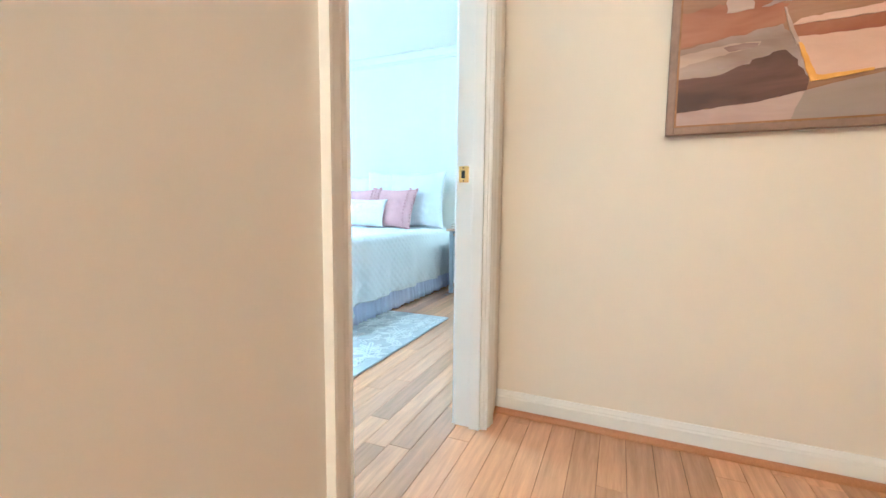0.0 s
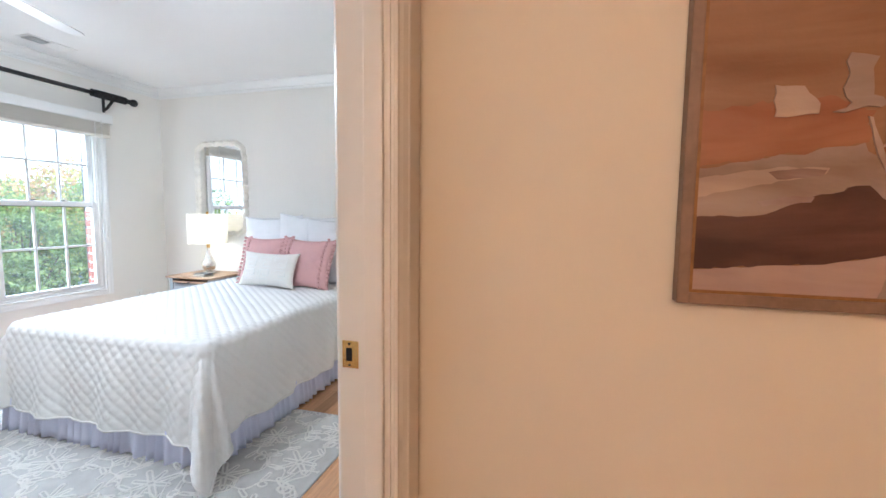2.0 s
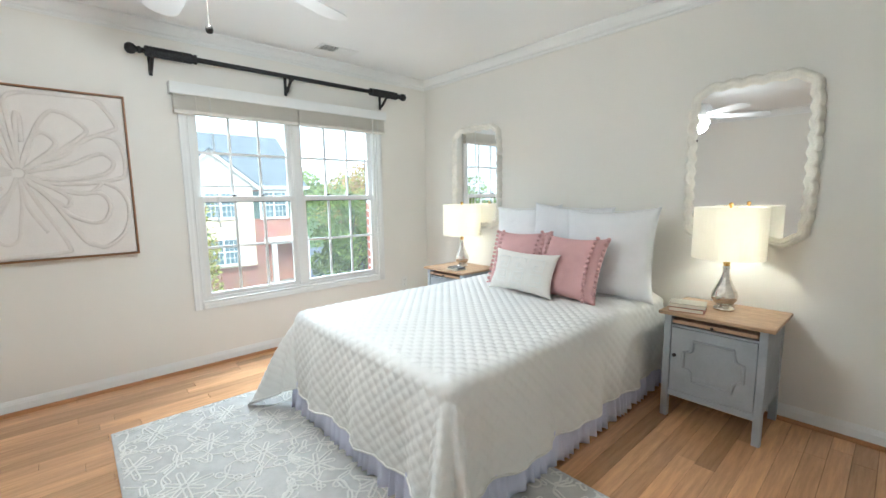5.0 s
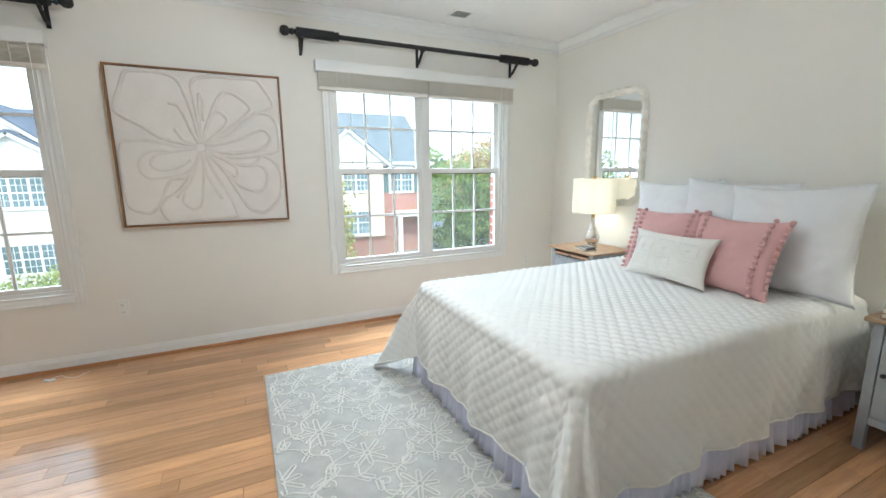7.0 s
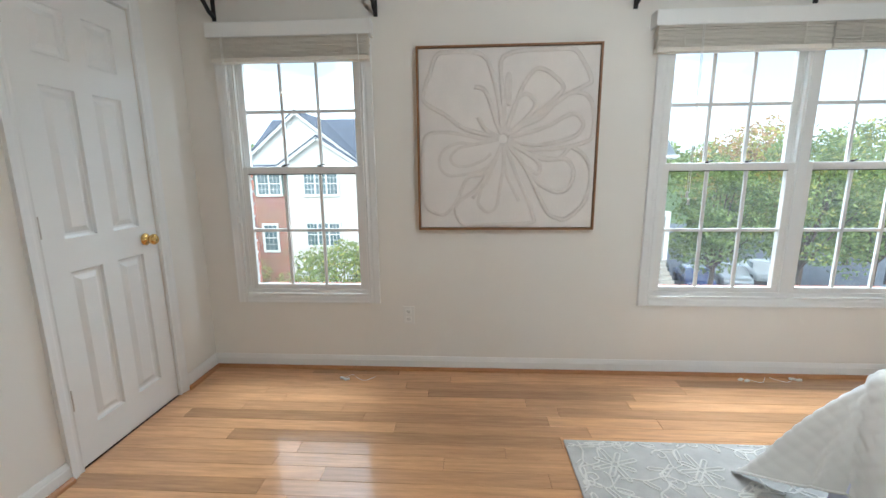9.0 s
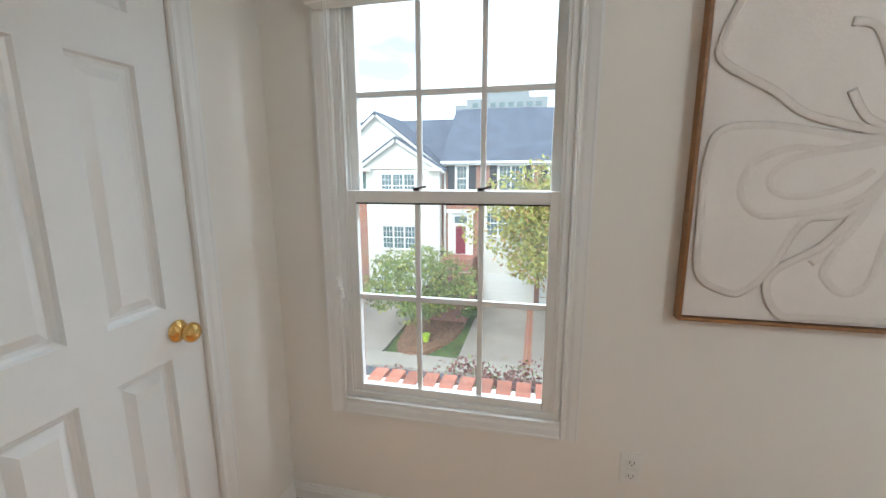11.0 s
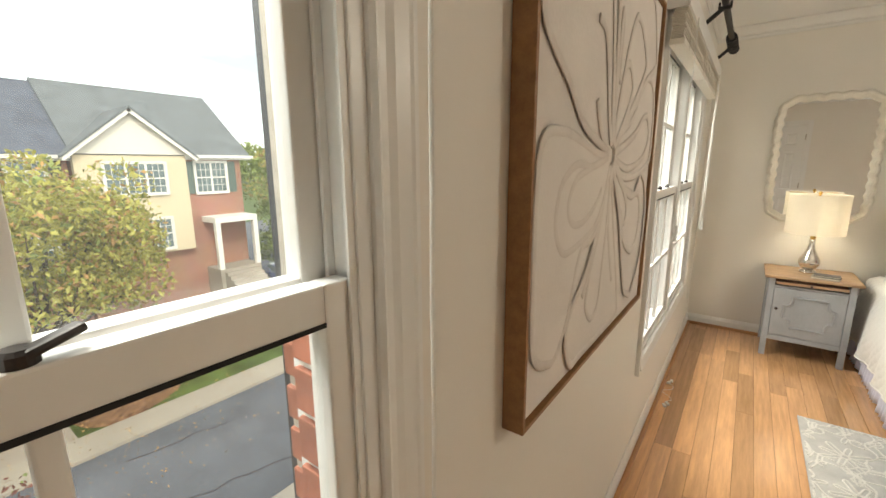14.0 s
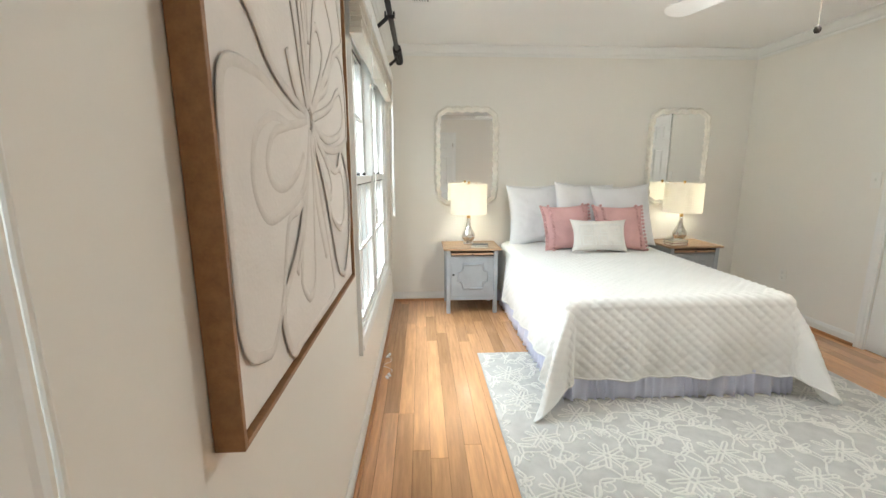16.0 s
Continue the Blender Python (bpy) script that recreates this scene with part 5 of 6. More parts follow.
def switch(m, name="light_switch"):
    o = tagged(new(name), "white single toggle light switch, on the wall beside the door", "light switch", "light switches")
    o.matrix_basis = m
    part("cover_plate", box(-0.035, 0.035, -0.006, -0.0005, -0.057, 0.057, 0.002), M_PLASTIC, o)
    part("toggle", box(-0.005, 0.005, -0.016, -0.006, -0.004, 0.012, 0.002), M_PLASTIC, o)


switch(pose(3.66, SY, 1.235, 0, 0, 180))
switch(pose(1.315, HYL, 1.20))

vent = empty("ceiling_vent", (3.765, -0.31, CZ), "white louvred ceiling register, flush with the ceiling", "ceiling vent")
wpart("frame", boxes([(3.61, 3.92, -0.385, -0.365, CZ - 0.006, CZ - 0.0005), (3.61, 3.92, -0.255, -0.235, CZ - 0.006, CZ - 0.0005), (3.61, 3.63, -0.365, -0.255, CZ - 0.006, CZ - 0.0005), (3.90, 3.92, -0.365, -0.255, CZ - 0.006, CZ - 0.0005), (3.757, 3.773, -0.365, -0.255, CZ - 0.006, CZ - 0.0005)], 0.001), M_TRIM, vent)
wpart("backing", box(3.63, 3.90, -0.365, -0.255, CZ - 0.0015, CZ - 0.0005), M_SLOT, vent, "dark duct opening")
for k in range(10):
    y = -0.358 + k * 0.0108
    for x0, x1, s in ((3.63, 3.757, 1), (3.773, 3.90, -1)):
        wpart("slat", box(x0, x1, y, y + 0.009, CZ - 0.0062, CZ - 0.0052, 0, pose(0, 0, 0, 28 * s, 0, 0)), M_TRIM, vent)

# fan
FX, FY = 2.45, -1.83
fan = empty("ceiling_fan", (FX, FY, CZ), "white five-blade fan with light bowl, hung from the ceiling", "ceiling fan")
wpart("canopy", revolve(bmesh.new(), [(0.018, -0.06), (0.045, -0.05), (0.068, -0.01), (0.068, -0.0005)], (FX, FY, CZ), 28), M_FAN, fan, smooth=True)
wpart("down_rod", tube(bmesh.new(), [(FX, FY, CZ - 0.06), (FX, FY, CZ - 0.20)], 0.012, 12, up=Vector((1, 0, 0))), M_FAN, fan)
wpart("motor", revolve(bmesh.new(), [(0.04, -0.365), (0.09, -0.355), (0.125, -0.31), (0.13, -0.25), (0.10, -0.21), (0.03, -0.195)], (FX, FY, CZ), 36), M_FAN, fan, smooth=True)
bowl = wpart("light_bowl", revolve(bmesh.new(), [(0.01, -0.475), (0.06, -0.465), (0.10, -0.435), (0.118, -0.40), (0.105, -0.372), (0.04, -0.366)], (FX, FY, CZ), 32), mat("frosted_glass", (0.9, 0.88, 0.83), 0.4, var=0.0, bump=0, sub=0.5), fan, "frosted white glass bowl", True)
bowl.visible_shadow = False
for k in range(5):
    a = radians(20 + 72 * k)
    bm = bmesh.new()
    outl = []
    for t in range(9):
        outl.append((0.62 + 0.075 * math.cos(-math.pi / 2 + math.pi * t / 8), 0.070 * math.sin(-math.pi / 2 + math.pi * t / 8)))
    outl += [(0.20, 0.052), (0.18, 0.04), (0.18, -0.04), (0.20, -0.052)]
    lo = [bm.verts.new((x, y, -0.003)) for x, y in outl]
    hi = [bm.verts.new((x, y, 0.003)) for x, y in outl]
    bm.faces.new(lo[::-1])
    bm.faces.new(hi)
    for q in range(len(lo)):
        bm.faces.new((lo[q], lo[(q + 1) % len(lo)], hi[(q + 1) % len(lo)], hi[q]))
    b = part("blade", bm, M_FAN, fan)
    b.matrix_basis = pose(0, 0, -0.335, 0, 0, math.degrees(a)) @ pose(0, 0, 0, 11, 0, 0)
    arm = part("blade_arm", boxes([(0.10, 0.25, -0.014, 0.014, -0.009, -0.004), (0.19, 0.25, -0.035, 0.035, -0.009, -0.004)], 0.002), M_FAN, fan)
    arm.matrix_basis = pose(0, 0, -0.335, 0, 0, math.degrees(a)) @ pose(0, 0, 0, 11, 0, 0)
wpart("pull_chain", tube(bmesh.new(), [(FX + 0.01, FY, CZ - 0.47), (FX + 0.01, FY, CZ - 0.585)], 0.0014, 6, up=Vector((1, 0, 0))), M_STEEL, fan)
wpart("chain_pull", revolve(bmesh.new(), [(0.002, 0), (0.010, -0.006), (0.013, -0.018), (0.009, -0.028), (0.002, -0.030)], (FX + 0.01, FY, CZ - 0.585), 14), M_BRONZE, fan, "small dark chain pull", True)

# loose cords on the floor
for cx, cy, sd in ((0.885, -0.15, 1), (3.29, -0.07, 2), (3.60, -0.05, 3)):
    c = empty("loose_cord", (cx, cy, 0), "thin cord with two white cleats, lying on the floor", "cord", "loose blind cords on the floor")
    rg = random.Random(sd)
    pts = [(0.0, 0.0, 0.002)] + [(0.05 * k * (1 if sd != 3 else -1), 0.05 * math.sin(k * 1.3 + sd) + 0.012 * k, 0.002) for k in range(1, 5)]
    part("cord", tube(bmesh.new(), [tuple(v) for v in smooth_line([p[:2] + (0.002,) for p in pts])], 0.0012, 5), M_PLASTIC, c)
    for dx, dy in ((0.0, 0.0), (0.03, -0.012)):
        part("cleat", box(dx - 0.016, dx + 0.016, dy - 0.008, dy + 0.008, 0.0005, 0.011, 0.003, pose(0, 0, 0, 0, 0, rg.uniform(-30, 30))), M_PLASTIC, c)

# ---- outdoors ----
GZ = -6.8


def brick_mat(name, c1, c2, mortar, rot=None):
    m = mat(name, c1, 0.9, var=0.1, scale=1.2, fine=14, bump=0.25)
    nt = m.node_tree
    b = nt.nodes["Principled BSDF"]
    tc = nt.nodes.new("ShaderNodeTexCoord")
    mp = nt.nodes.new("ShaderNodeMapping")
    mp.inputs["Rotation"].default_value = rot or (radians(90), 0, 0)
    br = nt.nodes.new("ShaderNodeTexBrick")
    br.inputs["Color1"].default_value, br.inputs["Color2"].default_value, br.inputs["Mortar"].default_value = (*c1, 1), (*c2, 1), (*mortar, 1)
    br.inputs["Scale"].default_value, br.inputs["Brick Width"].default_value, br.inputs["Row Height"].default_value = 1.0, 0.205, 0.068
    br.inputs["Mortar Size"].default_value = 0.008
    no = nt.nodes.new("ShaderNodeTexNoise")
    no.inputs["Scale"].default_value = 0.9
    hs = nt.nodes.new("ShaderNodeMix")
    hs.data_type, hs.blend_type = "RGBA", "MULTIPLY"
    hs.inputs[0].default_value = 0.35
    nt.links.new(tc.outputs["Object"], mp.inputs["Vector"])
    nt.links.new(mp.outputs[0], br.inputs["Vector"])
    nt.links.new(tc.outputs["Object"], no.inputs["Vector"])
    nt.links.new(br.outputs["Color"], hs.inputs[6])
    nt.links.new(no.outputs["Color"], hs.inputs[7])
    nt.links.new(hs.outputs[2], b.inputs["Base Color"])
    return m


M_GRASS = mat("lawn", (0.08, 0.12, 0.03), 0.95, var=0.5, scale=0.8, fine=9, bump=0.6)
M_ASPH = mat("asphalt", (0.115, 0.125, 0.145), 0.9, var=0.3, scale=0.45, fine=12, bump=0.3)
M_TAR = mat("crack_sealer", (0.035, 0.037, 0.042), 0.7, var=0.2)
M_CONC = mat("concrete", (0.38, 0.34, 0.285), 0.9, var=0.14, scale=0.6, fine=14, bump=0.2)
M_MULCH = mat("leaf_mulch", (0.22, 0.12, 0.07), 0.95, var=0.6, scale=6, fine=40, bump=0.8)
M_BRICK = brick_mat("red_brick", (0.40, 0.15, 0.09), (0.50, 0.22, 0.14), (0.50, 0.42, 0.36))
M_BRICKN = mat("brick_face", (0.36, 0.13, 0.08), 0.92, var=0.25, scale=12, fine=90, bump=0.5, rand=0.25)
M_MORTAR = mat("mortar", (0.45, 0.40, 0.34), 0.95, var=0.15, scale=30)
M_SIDING = mat("cream_siding", (0.76, 0.73, 0.66), 0.7, var=0.03, scale=1)
M_TANSID = mat("tan_siding", (0.70, 0.60, 0.43), 0.7, var=0.03, scale=1)
M_ROOF = mat("slate_grey_shingle", (0.10, 0.115, 0.15), 0.9, var=0.25, scale=1.5, fine=12, bump=0.4)
M_ROOF2 = mat("grey_green_shingle", (0.15, 0.17, 0.18), 0.9, var=0.2, scale=1.5, fine=12, bump=0.4)
M_XTRIM = mat("outdoor_trim", (0.80, 0.79, 0.75), 0.5, var=0.02)
M_SHUT = mat("black_shutter", (0.03, 0.03, 0.035), 0.5)
M_SHUTG = mat("green_shutter", (0.12, 0.17, 0.15), 0.5)
M_XGLASS = mat("far_glass", (0.10, 0.15, 0.16), 0.06, 0.0, var=0.3, scale=0.7, bump=0, spec=1.0)
M_DOORR = mat("wine_red_door", (0.22, 0.03, 0.05), 0.4)
M_BARK = mat("bark", (0.12, 0.09, 0.07), 0.95, var=0.3, scale=8, bump=0.8)
M_DRIVE = mat("driveway", (0.34, 0.295, 0.25), 0.9, var=0.15, scale=0.5, fine=10, bump=0.2)

structure("ground", box(-500, 500, TH + 0.6, 1200, GZ - 0.3, GZ), M_GRASS, "lawn and earth round the town houses", "ground")
structure("road", box(-150, 150, 8.4, 14.0, GZ + 0.004, GZ + 0.02), M_ASPH, "grey patched asphalt street", "road")
structure("sidewalk_far", box(-150, 150, 14.0, 15.3, GZ, GZ + 0.13, 0.02), M_CONC, "pale concrete curb and sidewalk across the street", "pavement")
structure("sidewalk_near", box(-150, 150, 6.9, 8.4, GZ, GZ + 0.13, 0.02), M_CONC, "pale concrete curb and sidewalk below the house", "pavement")
structure("driveway_1", box(-2.2, 0.6, 15.3, 23.5, GZ, GZ + 0.12), M_DRIVE, "pale concrete driveway up to a garage", "driveway")
structure("driveway_2", box(0.95, 3.2, 15.3, 23.5, GZ, GZ + 0.12), M_DRIVE, "pale concrete driveway beside a brick strip", "driveway")
structure("driveway_divider", box(0.6, 0.95, 15.3, 23.5, GZ, GZ + 0.125), M_BRICK, "brick strip between two driveways", "driveway")
structure("driveway_3", box(-9.9, -5.7, 15.3, 24.2, GZ, GZ + 0.12), M_DRIVE, "wide pale concrete driveway", "driveway")
structure("parking", box(11.5, 40, 15.3, 60, GZ, GZ + 0.03), M_ASPH, "asphalt parking yard behind the end house", "road")
bm = bmesh.new()
rng = random.Random(3)
for k in range(16):
    x, y = rng.uniform(-14, 12), rng.uniform(8.8, 13.4)
    pts = [(x, y, GZ + 0.021)]
    dx, dy = rng.choice(((0.5, 0.03), (0.45, -0.1), (0.12, 0.4)))
    for q in range(rng.randint(4, 12)):
        x, y = x + dx * rng.uniform(0.7, 1.3), min(max(y + dy + rng.uniform(-0.18, 0.18), 8.5), 13.9)
        pts.append((x, y, GZ + 0.021))
    tube(bm, pts, 0.035, 4, flat=0.08)
tagged(part("road_cracks", bm, M_TAR), "dark sealed cracks wandering over the asphalt", "road crack", kind="stuff")


def bed_patch(name, cx, cy, rx, ry, m, label, seed):
    rng = random.Random(seed)
    bm = bmesh.new()
    lo, hi = [], []
    for k in range(36):
        a = 2 * math.pi * k / 36
        r = 1 + 0.08 * math.sin(3 * a + seed) + rng.uniform(-0.02, 0.02)
        lo.append(bm.verts.new((cx + rx * r * math.cos(a), cy + ry * r * math.sin(a), GZ)))
        hi.append(bm.verts.new((cx + rx * r * 0.97 * math.cos(a), cy + ry * r * 0.97 * math.sin(a), GZ + 0.16)))
    for k in range(36):
        bm.faces.new((lo[k], lo[(k + 1) % 36], hi[(k + 1) % 36], hi[k]))
    bm.faces.new(hi)
    return structure(name, bm, m, label, "garden bed")


bed_patch("garden_bed_1", -4.2, 18.6, 1.5, 3.4, M_MULCH, "garden bed of brown mulch and fallen leaves", 1)
bed_patch("garden_bed_2", 4.9, 17.4, 1.7, 2.0, M_MULCH, "garden bed of brown mulch and fallen leaves", 2)
bed_patch("garden_bed_3", -12.6, 18.0, 2.5, 2.8, M_MULCH, "garden bed of brown mulch and fallen leaves", 3)
bed_patch("garden_bed_4", 0.0, 5.2, 3.6, 1.6, M_MULCH, "garden bed below the windows", 4)

# own brick front, seen at the reveals
rows = []
for a, b, z0, z1 in ((-2.0, W1[0] - 0.046, GZ, 3.0), (W1[1] + 0.046, W2[0] - 0.046, GZ, 3.0), (W2[1] + 0.046, 7.0, GZ, 3.0), (W1[0] - 0.046, W1[1] + 0.046, GZ, W1[2] - 0.052), (W1[0] - 0.046, W1[1] + 0.046, W1[3], 3.0), (W2[0] - 0.046, W2[1] + 0.046, GZ, W2[2] - 0.052), (W2[0] - 0.046, W2[1] + 0.046, W2[3], 3.0)):
    rows.append((a, b, TH + 0.002, TH + 0.10, z0, z1))
own = structure("brick_front", boxes(rows), M_MORTAR, "red brick front of the house round its windows", "wall")
rng = random.Random(8)
shared = {}


def brick_at(parent, w, d, h, at, m3=None):
    key = (w, d, h)
    if key not in shared:
        b = box(-w / 2, w / 2, -d / 2, d / 2, -h / 2, h / 2, 0.003)
        me = bpy.data.meshes.new("brick")
        b.to_mesh(me)
        b.free()
        me.materials.append(M_BRICKN)
        shared[key] = me
    o = new("brick", shared[key])
    o.parent = parent
    o.matrix_basis = Matrix.Translation(at) @ (m3 or Matrix())
    return o


for (wx0, wx1) in ((W1[0], W1[1]), (W2[0], W2[1])):
    n = int((wx1 - wx0 - 0.03) / 0.069)
    st = (wx1 - wx0 - 0.03) / n
    for k in range(n):
        brick_at(own, 0.058, 0.15, 0.028, (wx0 + 0.015 + st * (k + 0.5), 0.162, W1[2] - 0.008), pose(0, 0, 0, -2 + rng.uniform(-0.4, 0.4), 0, 0))
    for side, e in ((-1, wx0), (1, wx1)):
        for k in range(18):
            z = W1[2] + 0.03 + k * 0.068 * 1.17
            if side > 0 and z > 1.20:
                continue
            brick_at(own, 0.024, 0.062, 0.066, (e + side * 0.003, 0.130, z), pose(0, 0, 0, 0, 0, rng.uniform(-1, 1)))
            brick_at(own, 0.030, 0.072, 0.058, (e + side * 0.054, TH + 0.066, z), pose(0, 0, 0, 0, 0, rng.uniform(-1, 1)))


def own_shutter(x0, x1):
    s = empty("shutter", (x0, TH + 0.12, W1[2]), "black louvred shutter fixed to the brick beside the window", "shutter", "shutters of the house")
    wpart("shutter_frame", boxes([(x0, x0 + 0.04, TH + 0.106, TH + 0.140, W1[2], W1[3]), (x1 - 0.04, x1, TH + 0.106, TH + 0.140, W1[2], W1[3]), (x0 + 0.04, x1 - 0.04, TH + 0.106, TH + 0.140, W1[2], W1[2] + 0.06), (x0 + 0.04, x1 - 0.04, TH + 0.106, TH + 0.140, W1[3] - 0.06, W1[3])]), M_SHUT, s)
    wpart("louvres", boxes([(x0 + 0.04, x1 - 0.04, TH + 0.112, TH + 0.130, W1[2] + 0.07 + k * 0.045, W1[2] + 0.10 + k * 0.045) for k in range(30)]), M_SHUT, s)["kind"] = "stuff"


own_shutter(W1[0] - 0.385, W1[0] - 0.060)
own_shutter(W1[1] + 0.060, W1[1] + 0.385)
own_shutter(W2[0] - 0.385, W2[0] - 0.060)
own_shutter(W2[1] + 0.060, W2[1] + 0.385)

# town houses over the street
FY_ = 23.5


def lap_wall(x0, x1, y, z0, z1, roofline=None):
    """Lap siding: boards that step out towards their lower edge; roofline(z) gives the span left at that height."""
    bm = bmesh.new()
    h = 0.15
    n = int((z1 - z0) / h)
    for k in range(n):
        a, b = z0 + k * h, min(z0 + (k + 1) * h, z1)
        xa0, xa1 = roofline(a) if roofline else (x0, x1)
        xb0, xb1 = roofline(b) if roofline else (x0, x1)
        if xa1 - xa0 < 0.05:
            continue
        v = [bm.verts.new(p) for p in ((xa0, y - 0.03, a), (xa1, y - 0.03, a), (xb1, y - 0.006, b), (xb0, y - 0.006, b), (xa0, y, a), (xa1, y, a))]
        bm.faces.new(v[:4])
        bm.faces.new((v[0], v[4], v[5], v[1]))
    return bm


def far_window(house, x0, x1, z0, z1, units, y=FY_, shutters=None, arch=False):
    w = wpart("window", boxes([(x0 - 0.09, x0, y - 0.07, y, z0 - 0.09, z1 + 0.09), (x1, x1 + 0.09, y - 0.07, y, z0 - 0.09, z1 + 0.09), (x0, x1, y - 0.07, y, z1, z1 + 0.09), (x0 - 0.02, x1 + 0.02, y - 0.11, y, z0 - 0.09, z0)]), M_XTRIM, house, "white trimmed window")
    s = (x1 - x0) / units
    for k in range(units):
        a, b = x0 + s * k, x0 + s * (k + 1)
        p = wpart("pane", box(a + 0.04, b - 0.04, y - 0.025, y - 0.012, z0 + 0.04, z1 - 0.04), M_XGLASS, w, "dark reflecting glass")
        zm = (z0 + z1) / 2
        xs = [a + 0.04 + (b - a - 0.08) * q / 3 for q in (1, 2)]
        g = [(a, a + 0.05, y - 0.05, y - 0.01, z0, z1), (b - 0.05, b, y - 0.05, y - 0.01, z0, z1), (a + 0.05, b - 0.05, y - 0.05, y - 0.01, zm - 0.03, zm + 0.03), (a + 0.05, b - 0.05, y - 0.05, y - 0.01, z0, z0 + 0.05), (a + 0.05, b - 0.05, y - 0.05, y - 0.01, z1 - 0.05, z1)]
        g += [(x - 0.011, x + 0.011, y - 0.034, y - 0.02, z0 + 0.05, z1 - 0.05) for x in xs]
        g += [(a + 0.05, b - 0.05, y - 0.0345, y - 0.0205, z0 + (z1 - z0) * f - 0.011, z0 + (z1 - z0) * f + 0.011) for f in (0.25, 0.75)]
        wpart("sash", boxes(g), M_XTRIM, w)
    if shutters:
        for e, sd in ((x0 - 0.11, -1), (x1 + 0.11, 1)):
            a, b = (e - 0.42, e) if sd < 0 else (e, e + 0.42)
            sh = wpart("shutter", boxes([(a, b, y - 0.05, y - 0.01, z0 - 0.03, z1 + 0.03)] + [(a + 0.05, b - 0.05, y - 0.062, y - 0.05, z0 + 0.06 + q * 0.12, z0 + 0.13 + q * 0.12) for q in range(int((z1 - z0 - 0.15) / 0.12))]), shutters, house, "dark louvred shutter")
    return w


def roof_slab(house, x0, x1, y0, z0, y1, z1, m, name="roof", t=0.16):
    bm = bmesh.new()
    v = [bm.verts.new(p) for p in ((x0, y0, z0), (x1, y0, z0), (x1, y1, z1), (x0, y1, z1), (x0, y0, z0 - t), (x1, y0, z0 - t), (x1, y1, z1 - t), (x0, y1, z1 - t))]
    for q in ((0, 1, 2, 3), (7, 6, 5, 4), (0, 4, 5, 1), (1, 5, 6, 2), (2, 6, 7, 3), (3, 7, 4, 0)):
        bm.faces.new([v[k] for k in q])
    return wpart(name, bm, m, house, "asphalt shingle roof slope")


def gable(house, xa, xb, xp, zb, zp, y, ry, m_wall, m_roof):
    """A front gable: siding triangle, white rake boards and two roof slopes running back to ry."""
    def line(z):
        f = (z - zb) / (zp - zb)
        return xa + (xp - xa) * f, xb + (xp - xb) * f
    wpart("gable", lap_wall(xa, xb, y, zb, zp, line), m_wall, house, "lap-sided gable")
    for e in (xa, xb):
        bm = bmesh.new()
        d = Vector((xp - e, 0, zp - zb))
        n = Vector((-d.z, 0, d.x)).normalized() * (0.16 if e == xa else -0.16)
        s = Vector((e, 0, zb)) - d.normalized() * 0.45
        q = Vector((xp, 0, zp))
        pts = [s, q, q - n, s - n]
        lo = [bm.verts.new((p.x, y - 0.30, p.z + 0.10)) for p in pts]
        hi = [bm.verts.new((p.x, y - 0.24, p.z + 0.10)) for p in pts]
        bm.faces.new(lo)
        bm.faces.new(hi[::-1])
        for k in range(4):
            bm.faces.new((lo[k], lo[(k + 1) % 4], hi[(k + 1) % 4], hi[k]))
        bmesh.ops.recalc_face_normals(bm, faces=bm.faces)
        wpart("rake_board", bm, M_XTRIM, house, "white rake board")
        bm = bmesh.new()
        up = Vector((0, 0, 0.10))
        a = [s + up, q + up, s + up + Vector((0, 0, 0.10)), q + up + Vector((0, 0, 0.10))]
        v = [bm.verts.new((p.x, yy, p.z)) for yy in (y - 0.34, ry) for p in a]
        for f in ((0, 1, 5, 4), (2, 3, 7, 6), (0, 2, 3, 1), (4, 5, 7, 6), (0, 4, 6, 2), (1, 3, 7, 5)):
            bm.faces.new([v[k] for k in f])
        bmesh.ops.recalc_face_normals(bm, faces=bm.faces)
        wpart("roof", bm, m_roof, house, "asphalt shingle roof slope")


# middle brick house
h1 = empty("town_house", (-1.7, FY_, GZ), "red brick town house with black shutters across the street", "house", "town houses over the street")
wpart("wall", box(-4.72, 5.85, FY_, FY_ + 9, GZ, 1.95), M_BRICK, h1, "red brick wall")
roof_slab(h1, -4.75, 0.55, FY_ - 0.35, 1.93, FY_ + 4.6, 5.55, M_ROOF)
roof_slab(h1, 0.55, 5.95, FY_ - 0.35, 1.90, FY_ + 4.6, 5.50, M_ROOF)
roof_slab(h1, -4.75, 5.95, FY_ + 4.6, 5.5, FY_ + 9.5, 1.9, M_ROOF)
wpart("gutter", boxes([(-4.75, 0.50, FY_ - 0.46, FY_ - 0.34, 1.80, 1.95), (0.55, 5.9, FY_ - 0.46, FY_ - 0.34, 1.78, 1.93), (-4.75, 5.9, FY_ - 0.34, FY_ - 0.002, 1.70, 1.80)]), M_XTRIM, h1, "white eaves and gutter")
for x in (-4.6, 0.6):
    wpart("downspout", box(x, x + 0.10, FY_ - 0.11, FY_ - 0.01, GZ + 0.1, 1.72), M_XTRIM, h1, "white downspout")
far_window(h1, -3.85, -3.20, 0.20, 1.68, 1, shutters=M_SHUT)
far_window(h1, -1.32, 0.10, 0.18, 1.68, 2, shutters=M_SHUT)
far_window(h1, 1.55, 2.95, 0.18, 1.68, 2, shutters=M_SHUT)
far_window(h1, 3.95, 5.10, 0.18, 1.68, 2, shutters=M_SHUT)
